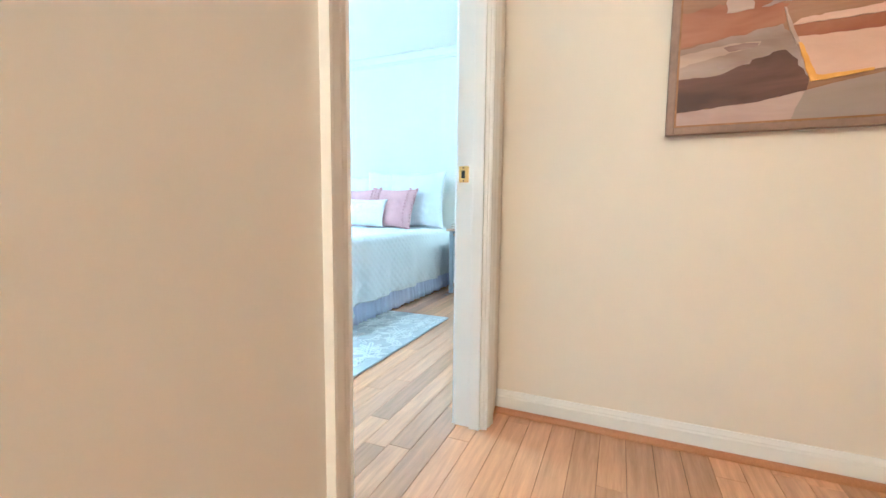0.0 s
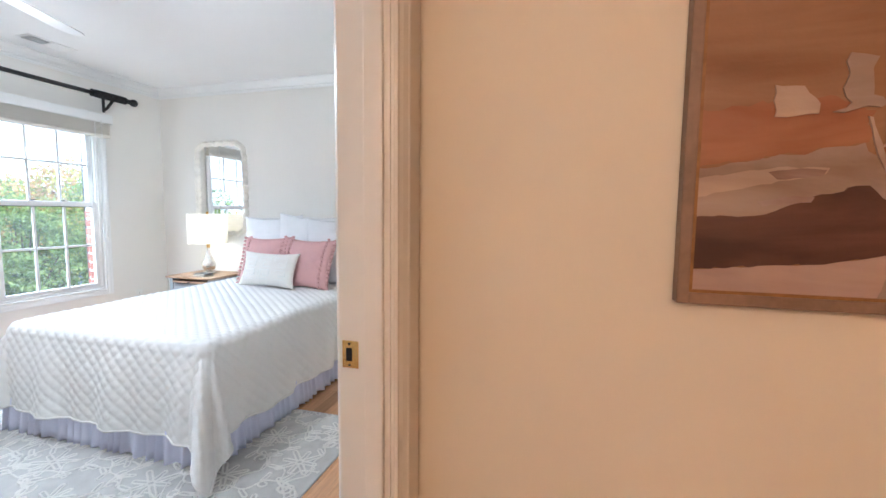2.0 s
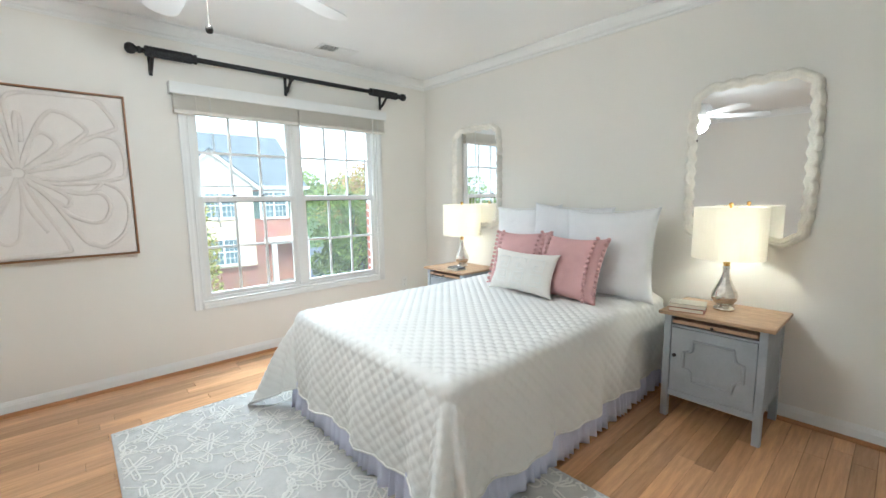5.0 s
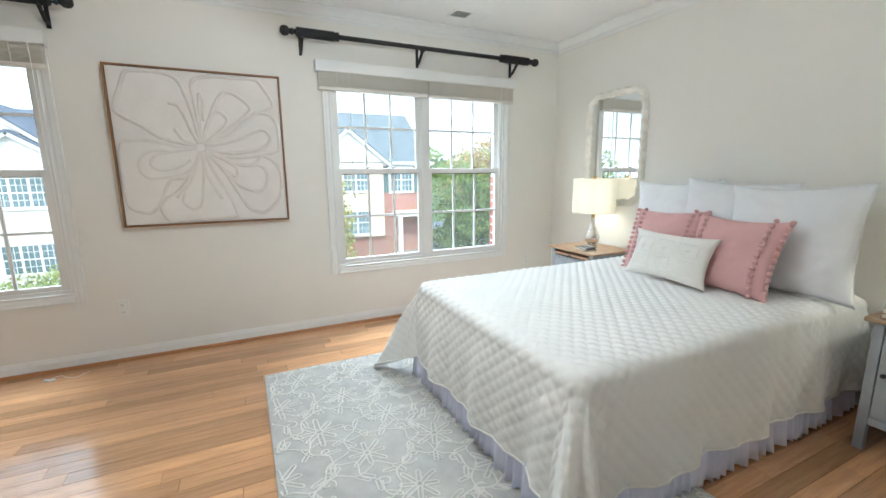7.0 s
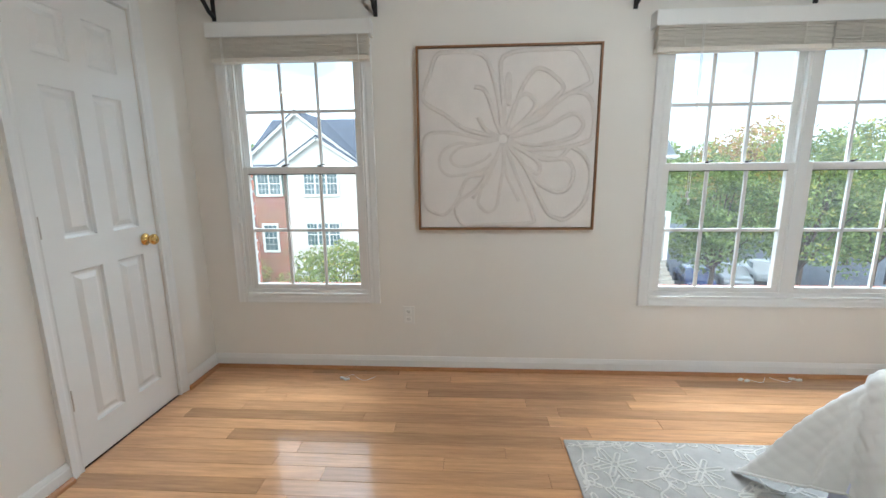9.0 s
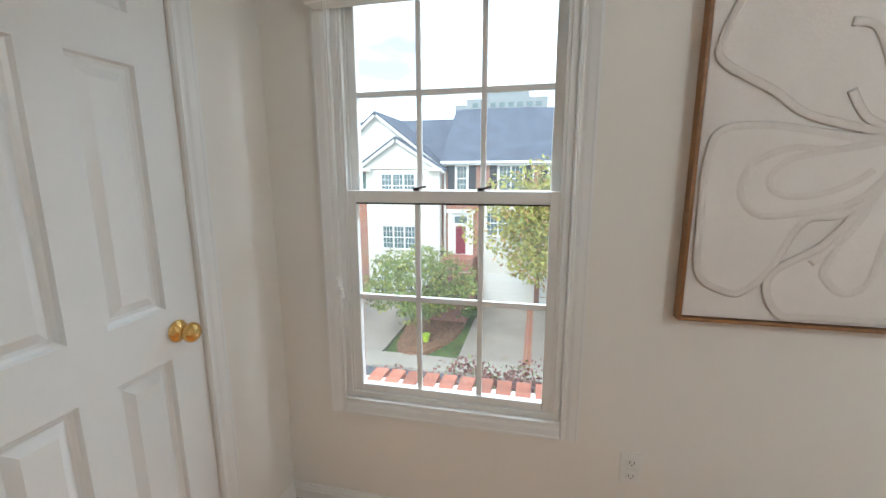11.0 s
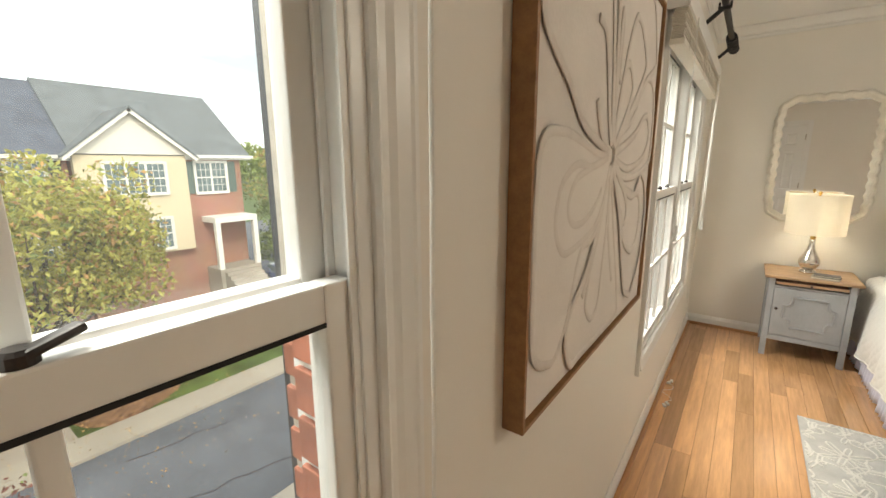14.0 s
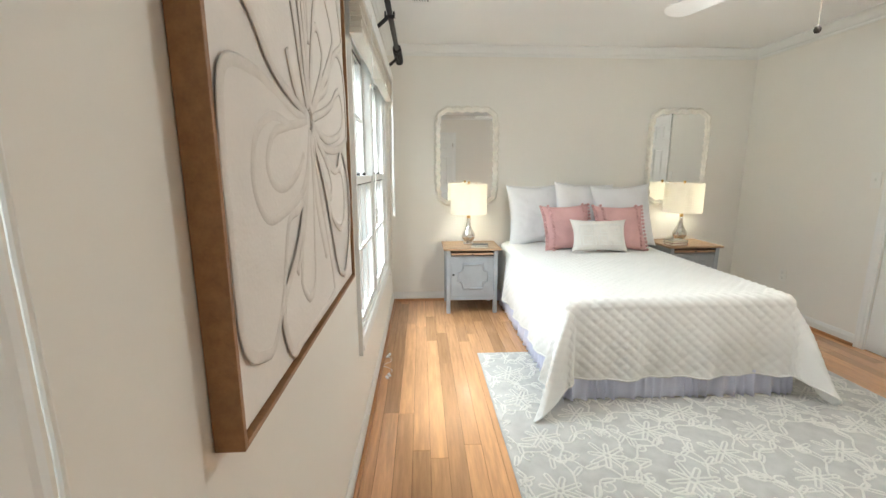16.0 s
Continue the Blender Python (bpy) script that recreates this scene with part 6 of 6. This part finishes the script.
en = wpart("entrance", boxes([(-4.35, -4.10, FY_ - 0.12, FY_, -3.7, -1.15), (-3.05, -2.80, FY_ - 0.12, FY_, -3.7, -1.15), (-4.45, -2.70, FY_ - 0.18, FY_, -1.15, -0.92), (-4.10, -3.05, FY_ - 0.05, FY_ - 0.01, -3.7, -1.15)]), M_XTRIM, h1, "white pilastered entrance")
wpart("front_door", box(-3.88, -3.27, FY_ - 0.09, FY_ - 0.05, -3.65, -1.95, 0.01), M_DOORR, en, "wine-red front door with glass")
wpart("transom", box(-3.95, -3.20, FY_ - 0.08, FY_ - 0.05, -1.75, -1.35, 0.01), M_XGLASS, en)
wpart("stoop", boxes([(-4.5, -2.6, FY_ - 1.5, FY_, GZ, -3.7)] + [(-4.5, -2.6, FY_ - 1.8 - k * 0.3, FY_ - 1.5 - k * 0.3, GZ, -3.9 - k * 0.19) for k in range(8)]), M_BRICK, h1, "brick stoop with steps")
bay = wpart("bay", box(-2.30, 0.95, FY_ - 0.9, FY_, GZ, -0.25), M_SIDING, h1, "cream bay over a garage")
roof_slab(h1, -2.40, 1.05, FY_ - 1.05, -0.28, FY_, 0.22, M_ROOF, "bay_roof", 0.1)
far_window(h1, -1.9, -0.55, -2.35, -0.85, 2, y=FY_ - 0.9)
far_window(h1, 1.0, 2.6, -2.9, -1.2, 2, shutters=M_SHUT)
far_window(h1, 3.9, 5.1, -2.9, -1.2, 2, shutters=M_SHUT)
for x in (-1.85, 1.25):
    g = wpart("garage_door", boxes([(x, x + 2.3, FY_ - 0.93, FY_ - 0.9, GZ + 0.14 + k * 0.52, GZ + 0.62 + k * 0.52) for k in range(4)] if x < 0 else [(x, x + 2.3, FY_ - 0.05, FY_ - 0.01, GZ + 0.14 + k * 0.52, GZ + 0.62 + k * 0.52) for k in range(4)], 0.01), M_XTRIM, h1, "white panelled garage door")

# white gabled house
h2 = empty("town_house", (-9.5, FY_, GZ), "cream-sided town house with two gables across the street", "house", "town houses over the street")
wpart("wall", box(-12.45, -9.45, FY_ - 0.2, FY_ + 9, GZ, 1.5), M_BRICK, h2, "red brick wall")
wpart("wall", box(-9.45, -4.75, FY_ - 0.5, FY_ + 9, GZ, 1.45), M_SIDING, h2, "cream sided wall")
wpart("siding", lap_wall(-9.45, -4.75, FY_ - 0.5, GZ, 1.45), M_SIDING, h2, "cream lap siding")
gable(h2, -12.55, -4.75, -8.80, 1.6, 4.75, FY_ - 0.1, FY_ + 6, M_SIDING, M_ROOF)
gable(h2, -9.90, -4.75, -7.40, 1.5, 3.2, FY_ - 0.55, FY_ + 3, M_SIDING, M_ROOF)
wpart("gutter", boxes([(-12.85, -9.95, FY_ - 0.75, FY_ - 0.2, 1.38, 1.55), (-10.00, -9.00, FY_ - 0.95, FY_ - 0.5, 1.38, 1.55), (-5.45, -4.55, FY_ - 0.95, FY_ - 0.5, 1.38, 1.55)]), M_XTRIM, h2, "white eaves returns")
wpart("skirt_roof", boxes([(-12.75, -9.95, FY_ - 0.7, FY_ - 0.2, 1.55, 1.68)]), M_ROOF, h2)
far_window(h2, -11.57, -10.05, -0.2, 1.22, 2, y=FY_ - 0.2, shutters=M_SHUTG)
far_window(h2, -8.45, -6.30, -0.2, 1.22, 3, y=FY_ - 0.53)
far_window(h2, -8.45, -6.30, -3.4, -1.95, 3, y=FY_ - 0.53)
far_window(h2, -11.40, -10.50, -3.8, -2.1, 1, y=FY_ - 0.2)
wpart("downspout", box(-4.87, -4.77, FY_ - 0.62, FY_ - 0.52, GZ + 0.1, 1.4), M_XTRIM, h2, "white downspout")
roof_slab(h2, -12.75, -4.75, FY_ + 0.5, 1.9, FY_ + 5.2, 5.0, M_ROOF)
wpart("garage_door", boxes([(-8.75, -5.45, FY_ - 0.58, FY_ - 0.54, GZ + 0.14 + k * 0.52, GZ + 0.62 + k * 0.52) for k in range(4)], 0.01), M_XTRIM, h2, "white panelled garage door")

# tan end house
h3 = empty("town_house", (9.9, FY_, GZ), "tan-sided end town house with gable across the street", "house", "town houses over the street")
wpart("wall", box(5.95, 13.4, FY_ - 0.1, FY_ + 9, GZ, 1.95), M_BRICK, h3, "red brick wall")
wpart("siding", lap_wall(5.95, 10.4, FY_ - 0.45, -2.8, 1.95), M_TANSID, h3, "tan lap siding")
wpart("siding", box(5.95, 10.4, FY_ - 0.45, FY_ - 0.1, -2.8, 1.95), M_TANSID, h3)
gable(h3, 5.85, 10.55, 8.15, 2.0, 3.95, FY_ - 0.5, FY_ + 4, M_SIDING, M_ROOF2)
roof_slab(h3, 5.95, 13.9, FY_ - 0.4, 2.0, FY_ + 4.6, 5.65, M_ROOF2)
roof_slab(h3, 5.95, 13.9, FY_ + 4.6, 5.65, FY_ + 9.5, 1.9, M_ROOF2)
wpart("gutter", boxes([(10.4, 14.0, FY_ - 0.52, FY_ - 0.40, 1.86, 2.02), (10.4, 13.9, FY_ - 0.40, FY_ - 0.102, 1.78, 1.86)]), M_XTRIM, h3, "white eaves and gutter")
far_window(h3, 6.95, 9.40, 0.15, 1.60, 3, y=FY_ - 0.48)
far_window(h3, 10.95, 12.55, 0.05, 1.65, 2, y=FY_ - 0.1, shutters=M_SHUTG)
far_window(h3, 6.95, 9.40, -2.6, -1.1, 3, y=FY_ - 0.48)
wpart("porch", boxes([(11.0, 13.3, FY_ - 1.6, FY_ - 0.1, -1.5, -1.2), (11.0, 11.25, FY_ - 1.6, FY_ - 1.35, -4.0, -1.5), (13.05, 13.3, FY_ - 1.6, FY_ - 1.35, -4.0, -1.5)]), M_XTRIM, h3, "white porch on square posts")
wpart("stair", boxes([(11.0, 13.3, FY_ - 1.6, FY_ - 0.1, GZ, -4.0)] + [(11.2, 13.1, FY_ - 1.9 - k * 0.3, FY_ - 1.6 - k * 0.3, GZ, -4.15 - k * 0.18) for k in range(12)]), M_CONC, h3, "concrete front stair")

# a far brick block, a tower, hills
fb = empty("apartment_block", (-47, 70, GZ), "low orange brick apartment block far down the street", "building")
wpart("wall", box(-60, -38, 68, 78, GZ, 2.6), mat("orange_brick", (0.42, 0.19, 0.13), 0.9, var=0.1), fb)
for r in range(2):
    for k in range(7):
        wpart("window", box(-58.5 + k * 3.0, -57.0 + k * 3.0, 67.9, 68.0, -1.5 + r * 2.3, -0.3 + r * 2.3), M_XTRIM, fb)
tw = empty("tower_block", (-9, 140, GZ), "pale grey high-rise block far behind the roofs", "building")
M_PALE = mat("pale_concrete", (0.30, 0.32, 0.33), 0.8, var=0.06)
wpart("wall", boxes([(-23, 3, 140, 160, GZ, 24.6), (-18, -3, 141, 158, 24.6, 27.0), (-27, -23, 141, 158, GZ, 23)]), M_PALE, tw)
for r in range(4):
    for k in range(8):
        wpart("window", box(-21 + k * 2.9, -19.2 + k * 2.9, 139.9, 140.0, 12.8 + r * 3.0, 14.3 + r * 3.0), M_XGLASS, tw)

# ---- trees ----


def leaf_mat(name, c):
    return mat(name, c, 0.7, var=0.25, scale=1.2, fine=6, bump=0, rand=0.45, island=True, sub=0.35)


M_LG = leaf_mat("green_leaves", (0.27, 0.33, 0.11))
M_LD = leaf_mat("deep_green_leaves", (0.19, 0.26, 0.09))
M_LY = leaf_mat("yellow_green_leaves", (0.46, 0.44, 0.12))
M_LO = leaf_mat("orange_leaves", (0.52, 0.32, 0.14))
M_LR = leaf_mat("dull_red_leaves", (0.24, 0.10, 0.085))


def leaves(nprng, centres, radii, n, size, flat=0.8):
    k = nprng.integers(0, len(centres), n)
    d = nprng.normal(size=(n, 3))
    d /= np.linalg.norm(d, axis=1)[:, None]
    r = nprng.uniform(0.35, 1.0, n) ** 0.45
    p = centres[k] + d * (radii[k] * r)[:, None] * np.array([1, 1, flat])
    a = nprng.normal(size=(n, 3))
    a /= np.linalg.norm(a, axis=1)[:, None]
    b = np.cross(a, nprng.normal(size=(n, 3)))
    b /= np.linalg.norm(b, axis=1)[:, None]
    s = size * nprng.uniform(0.6, 1.3, n)[:, None]
    c = np.cross(a, b)
    verts = np.stack([p - a * s, p + b * s * 0.45 + c * s * 0.12, p + a * s, p - b * s * 0.45 + c * s * 0.12], axis=1).reshape(-1, 3)
    return verts


def tree(name, x, y, trunk_h, spread, z0, z1, leaf_sets, seed, label, n=7000, size=0.11, base=GZ, clumps=34, group="", category="tree"):
    """Trunk with limbs, and a crown between heights z0 and z1."""
    nr = np.random.default_rng(seed)
    t = empty(name, (x, y, base), label, category, group)
    cz, rz = (z0 + z1) / 2, (z1 - z0) / 2
    d = nr.normal(size=(clumps, 3))
    d /= np.linalg.norm(d, axis=1)[:, None]
    rr = nr.uniform(0.25, 1.0, clumps) ** 0.5
    cen = np.array([x, y, cz]) + d * rr[:, None] * np.array([spread, spread * 0.8, rz]) * 0.80
    rad = nr.uniform(0.20, 0.36, clumps) * min(spread, rz * 1.4)
    bm = bmesh.new()
    top = base + trunk_h
    w = 0.035 * (z1 - base) ** 0.9 * 0.5 + 0.04

    def limb(p, q, r0, r1, sag):
        P, Q = Vector(p), Vector(q)
        m = (P + Q) / 2 + Vector((0, 0, sag))
        pts = [P, P.lerp(m, 0.6), m, m.lerp(Q, 0.6), Q]
        rings = []
        for i, c in enumerate(pts):
            dr = (pts[min(i + 1, 4)] - pts[max(i - 1, 0)]).normalized()
            s = dr.cross(Vector((0.3, 0.9, 0.1))).normalized()
            u = s.cross(dr)
            r = r0 + (r1 - r0) * i / 4
            rings.append([bm.verts.new(c + s * r * math.cos(k * math.pi / 3) + u * r * math.sin(k * math.pi / 3)) for k in range(6)])
        for a, b in zip(rings, rings[1:]):
            for k in range(6):
                bm.faces.new((a[k], a[(k + 1) % 6], b[(k + 1) % 6], b[k]))

    limb((x, y, base - 0.1), (x + 0.1, y, top), w, w * 0.7, 0)
    for k in range(0, clumps, 2):
        limb((x + 0.05, y, top - 0.1), tuple(cen[k]), w * 0.45, 0.008, 0.15)
    wpart("trunk", bm, M_BARK, t, "brown trunk with limbs")
    for q, (m, share) in enumerate(leaf_sets):
        v = leaves(nr, cen, rad, int(n * share), size)
        v = v - np.array([x, y, base])
        me = bpy.data.meshes.new("crown")
        f = np.arange(len(v)).reshape(-1, 4)
        me.from_pydata(v.tolist(), [], f.tolist())
        me.materials.append(m)
        o = new("crown", me)
        o.parent = t
        tagged(o, "crown of many small leaves", kind="stuff")
    return t


tree("tree", -4.6, 17.6, 1.8, 3.4, -5.9, -2.0, [(M_LG, 0.8), (M_LY, 0.2)], 1, "small airy green tree in the garden bed", 8000, 0.10, clumps=52)
tree("tree", 3.2, 17.6, 2.4, 5.5, -4.2, 2.0, [(M_LY, 0.75), (M_LG, 0.12), (M_LO, 0.13)], 2, "broad tree turning yellow and orange before the houses", 20000, 0.12, clumps=70)
tree("tree", -14.6, 19.5, 2.6, 3.3, -4.6, 0.6, [(M_LG, 0.5), (M_LY, 0.4), (M_LO, 0.1)], 3, "yellowing green tree beside the gabled house", 6500, 0.10)
tree("tree", -11.4, 17.6, 1.4, 2.9, -6.3, -2.3, [(M_LG, 0.65), (M_LY, 0.35)], 4, "bushy green tree beside the wide driveway", 7500, 0.085, clumps=60)
tree("tree", 16.2, 22.5, 2.2, 3.3, -5.9, 3.0, [(M_LD, 0.4), (M_LG, 0.6)], 5, "tall leafy green tree beside the end house", 9000, 0.13, clumps=50)
tree("tree", 20.8, 22.0, 2.4, 4.2, -5.7, 4.3, [(M_LG, 0.7), (M_LY, 0.15), (M_LD, 0.15)], 6, "tall leafy green tree over parked cars", 10000, 0.13, clumps=54)
tree("tree", 25.8, 23.0, 2.4, 4.0, -6.0, 3.6, [(M_LD, 0.5), (M_LG, 0.5)], 7, "tall dark green tree over parked cars", 9000, 0.13, clumps=50)
tree("tree", 24.0, 33.0, 3.0, 5.0, -3.5, 5.6, [(M_LO, 0.55), (M_LY, 0.45)], 8, "tree turning orange behind the green ones", 7000, 0.17)
tree("tree", 33.0, 33.0, 3.0, 5.5, -4.5, 5.2, [(M_LG, 0.7), (M_LY, 0.3)], 9, "tall yellow-green tree at the back of the yard", 7000, 0.18)
tree("tree", 17.0, 42.0, 3.0, 5.0, -3.5, 6.0, [(M_LG, 0.5), (M_LY, 0.5)], 10, "yellow-green tree behind the end house", 6000, 0.2)
tree("tree", -0.2, 5.9, 1.6, 2.6, -5.0, -2.25, [(M_LR, 0.84), (M_LG, 0.16)], 12, "small tree with dull red autumn leaves below the window", 15000, 0.048, clumps=60)
tree("shrub", -2.9, 19.8, 0.4, 1.0, GZ + 0.1, GZ + 1.3, [(M_LD, 1.0)], 13, "round dark green shrub by the driveway", 1800, 0.07, clumps=12, category="shrub")
tree("shrub", -5.0, 20.0, 0.4, 1.1, GZ + 0.1, GZ + 1.5, [(M_LD, 0.7), (M_LG, 0.3)], 14, "loose green shrub behind the small tree", 1800, 0.07, clumps=12, category="shrub")
tree("shrub", -13.0, 17.6, 0.4, 1.6, GZ + 0.1, GZ + 1.8, [(M_LD, 0.8), (M_LO, 0.2)], 15, "wide dark shrub under the yellowing tree", 2400, 0.08, clumps=14, category="shrub")
pot = tagged(new("flower_pot"), "lime-green plastic flower pot standing in the mulch", "flower pot")
pot.location = (-4.0, 16.7, GZ + 0.16)
part("pot", revolve(bmesh.new(), [(0.13, 0), (0.19, 0.34), (0.205, 0.34), (0.205, 0.38), (0.17, 0.38), (0.15, 0.30)], n=20), mat("lime_plastic", (0.45, 0.60, 0.05), 0.4), pot)

nr = np.random.default_rng(77)
cen = np.stack([nr.uniform(-220, 160, 150), nr.uniform(190, 260, 150), nr.uniform(-3, 10, 150)], axis=1)
v = leaves(nr, cen, nr.uniform(5, 12, 150), 26000, 1.5)
me = bpy.data.meshes.new("far_woods")
me.from_pydata(v.tolist(), [], np.arange(len(v)).reshape(-1, 4).tolist())
me.materials.append(M_LG)
tagged(new("far_woods", me), "wooded hills far off under the sky", "woods", kind="stuff")
# fallen leaves
v = leaves(nr, np.array([[x, y, GZ + 0.17] for x, y in ((-4.3, 17.5), (4.9, 17.2), (-3.0, 14.2), (2.0, 13.4), (6.0, 14.0), (-8, 13.6), (0, 5.5))]), np.array([2.0, 2.2, 3.5, 3.5, 3.5, 3.0, 3.0]), 1600, 0.04, 0.002)
me = bpy.data.meshes.new("fallen_leaves")
me.from_pydata(v.tolist(), [], np.arange(len(v)).reshape(-1, 4).tolist())
me.materials.append(M_LO)
tagged(new("fallen_leaves", me), "dry orange leaves strewn on mulch and curb", "leaves", kind="stuff")


# ---- parked cars ----
def car(x, y, turn, paint, label):
    c = empty("car", (x, y, GZ + 0.03), label, "car", "parked cars", turn)
    side = [(-2.2, 0.35), (-2.25, 0.65), (-2.1, 0.90), (-1.55, 0.98), (-1.0, 1.40), (0.4, 1.46), (1.15, 1.02), (2.0, 0.86), (2.2, 0.62), (2.2, 0.35)]
    bm = bmesh.new()
    rings = []
    for yy, k in ((-0.86, 0.94), (-0.80, 1.0), (0.80, 1.0), (0.86, 0.94)):
        rings.append([bm.verts.new((px * (1 if k == 1 else 0.99), yy * (0.82 if pz > 1.2 else 1), 0.35 + (pz - 0.35) * k)) for px, pz in side])
    for a, b in zip(rings, rings[1:]):
        for i in range(len(side)):
            bm.faces.new((a[i], a[(i + 1) % len(side)], b[(i + 1) % len(side)], b[i]))
    bm.faces.new(rings[0])
    bm.faces.new(rings[-1][::-1])
    bmesh.ops.recalc_face_normals(bm, faces=bm.faces)
    part("body", bm, paint, c, "", True)
    for s in (-1, 1):
        g = bmesh.new()
        v = [g.verts.new(p) for p in ((-1.3, s * 0.84, 1.0), (0.95, s * 0.84, 1.0), (0.4, s * 0.72, 1.38), (-0.95, s * 0.72, 1.36))]
        g.faces.new(v)
        part("side_window", g, M_XGLASS, c)
    g = bmesh.new()
    v = [g.verts.new(p) for p in ((1.18, -0.70, 1.03), (1.18, 0.70, 1.03), (0.47, 0.58, 1.46), (0.47, -0.58, 1.46))]
    g.faces.new(v)
    part("windscreen", g, M_XGLASS, c)
    for px in (-1.35, 1.35):
        for s in (-1, 1):
            w = part("wheel", revolve(bmesh.new(), [(0.12, -0.11), (0.30, -0.10), (0.32, -0.06), (0.32, 0.06), (0.30, 0.10), (0.12, 0.11)], (0, 0, 0), 20, pose(0, 0, 0, 90, 0, 0)), M_SHUT, c)
            w.location = (px, s * 0.78, 0.32)


car(17.2, 26.2, 75, mat("blue_car_paint", (0.04, 0.08, 0.28), 0.25, coat=1.0, var=0.02), "blue saloon car parked behind the end house")
car(20.0, 27.0, 75, mat("silver_car_paint", (0.55, 0.57, 0.58), 0.25, 0.3, coat=1.0, var=0.02), "silver saloon car parked under the tall trees")
car(22.9, 28.2, 75, mat("white_car_paint", (0.75, 0.76, 0.76), 0.25, coat=1.0, var=0.02), "white saloon car parked under the tall trees")
car(16.5, 31.0, 75, mat("dark_car_paint", (0.03, 0.035, 0.04), 0.25, coat=1.0, var=0.02), "black saloon car parked at the back of the yard")

# ---- floor boards ----


def boards(x0, x1, y0, y1, seed):
    rng = random.Random(seed)
    cache = {}
    n = round((y1 - y0) / 0.0826)
    w = (y1 - y0) / n
    for r in range(n):
        y = y0 + r * w
        x = x0 - rng.uniform(0, 0.8)
        while x < x1 - 0.02:
            L = rng.choice((0.55, 0.75, 0.95, 1.15, 1.35, 1.6))
            a, b = max(x, x0), min(x + L, x1)
            if b - a > 0.03:
                key = round(b - a, 3)
                if key not in cache:
                    bm = bmesh.new()
                    g, e = 0.0005, 0.0009
                    lo = [bm.verts.new(v) for v in ((g, g, -0.012), (key - g, g, -0.012), (key - g, w - g, -0.012), (g, w - g, -0.012))]
                    mi = [bm.verts.new(v) for v in ((g, g, -e), (key - g, g, -e), (key - g, w - g, -e), (g, w - g, -e))]
                    hi = [bm.verts.new(v) for v in ((g + e, g + e, 0), (key - g - e, g + e, 0), (key - g - e, w - g - e, 0), (g + e, w - g - e, 0))]
                    for A, B in ((lo, mi), (mi, hi)):
                        for k in range(4):
                            bm.faces.new((A[k], A[(k + 1) % 4], B[(k + 1) % 4], B[k]))
                    bm.faces.new(hi)
                    bm.faces.new(lo[::-1])
                    me = bpy.data.meshes.new("floor_board")
                    bm.to_mesh(me)
                    bm.free()
                    me.materials.append(M_WOODFL)
                    cache[key] = me
                ob = new("floor_board", cache[key])
                ob.location = (a, y, 0)
                ob.parent = floor
            x += L


boards(0.0, EX, HY + 0.02, 0.0, 11)
boards(-0.6, HX, -6.4, HY + 0.02, 12)
structure("floor_hall_far", box(-0.6, HX, -8.6, -6.4, -0.012, 0.0), M_WOODFL, "strip oak floor of narrow honey-coloured boards", "floor")
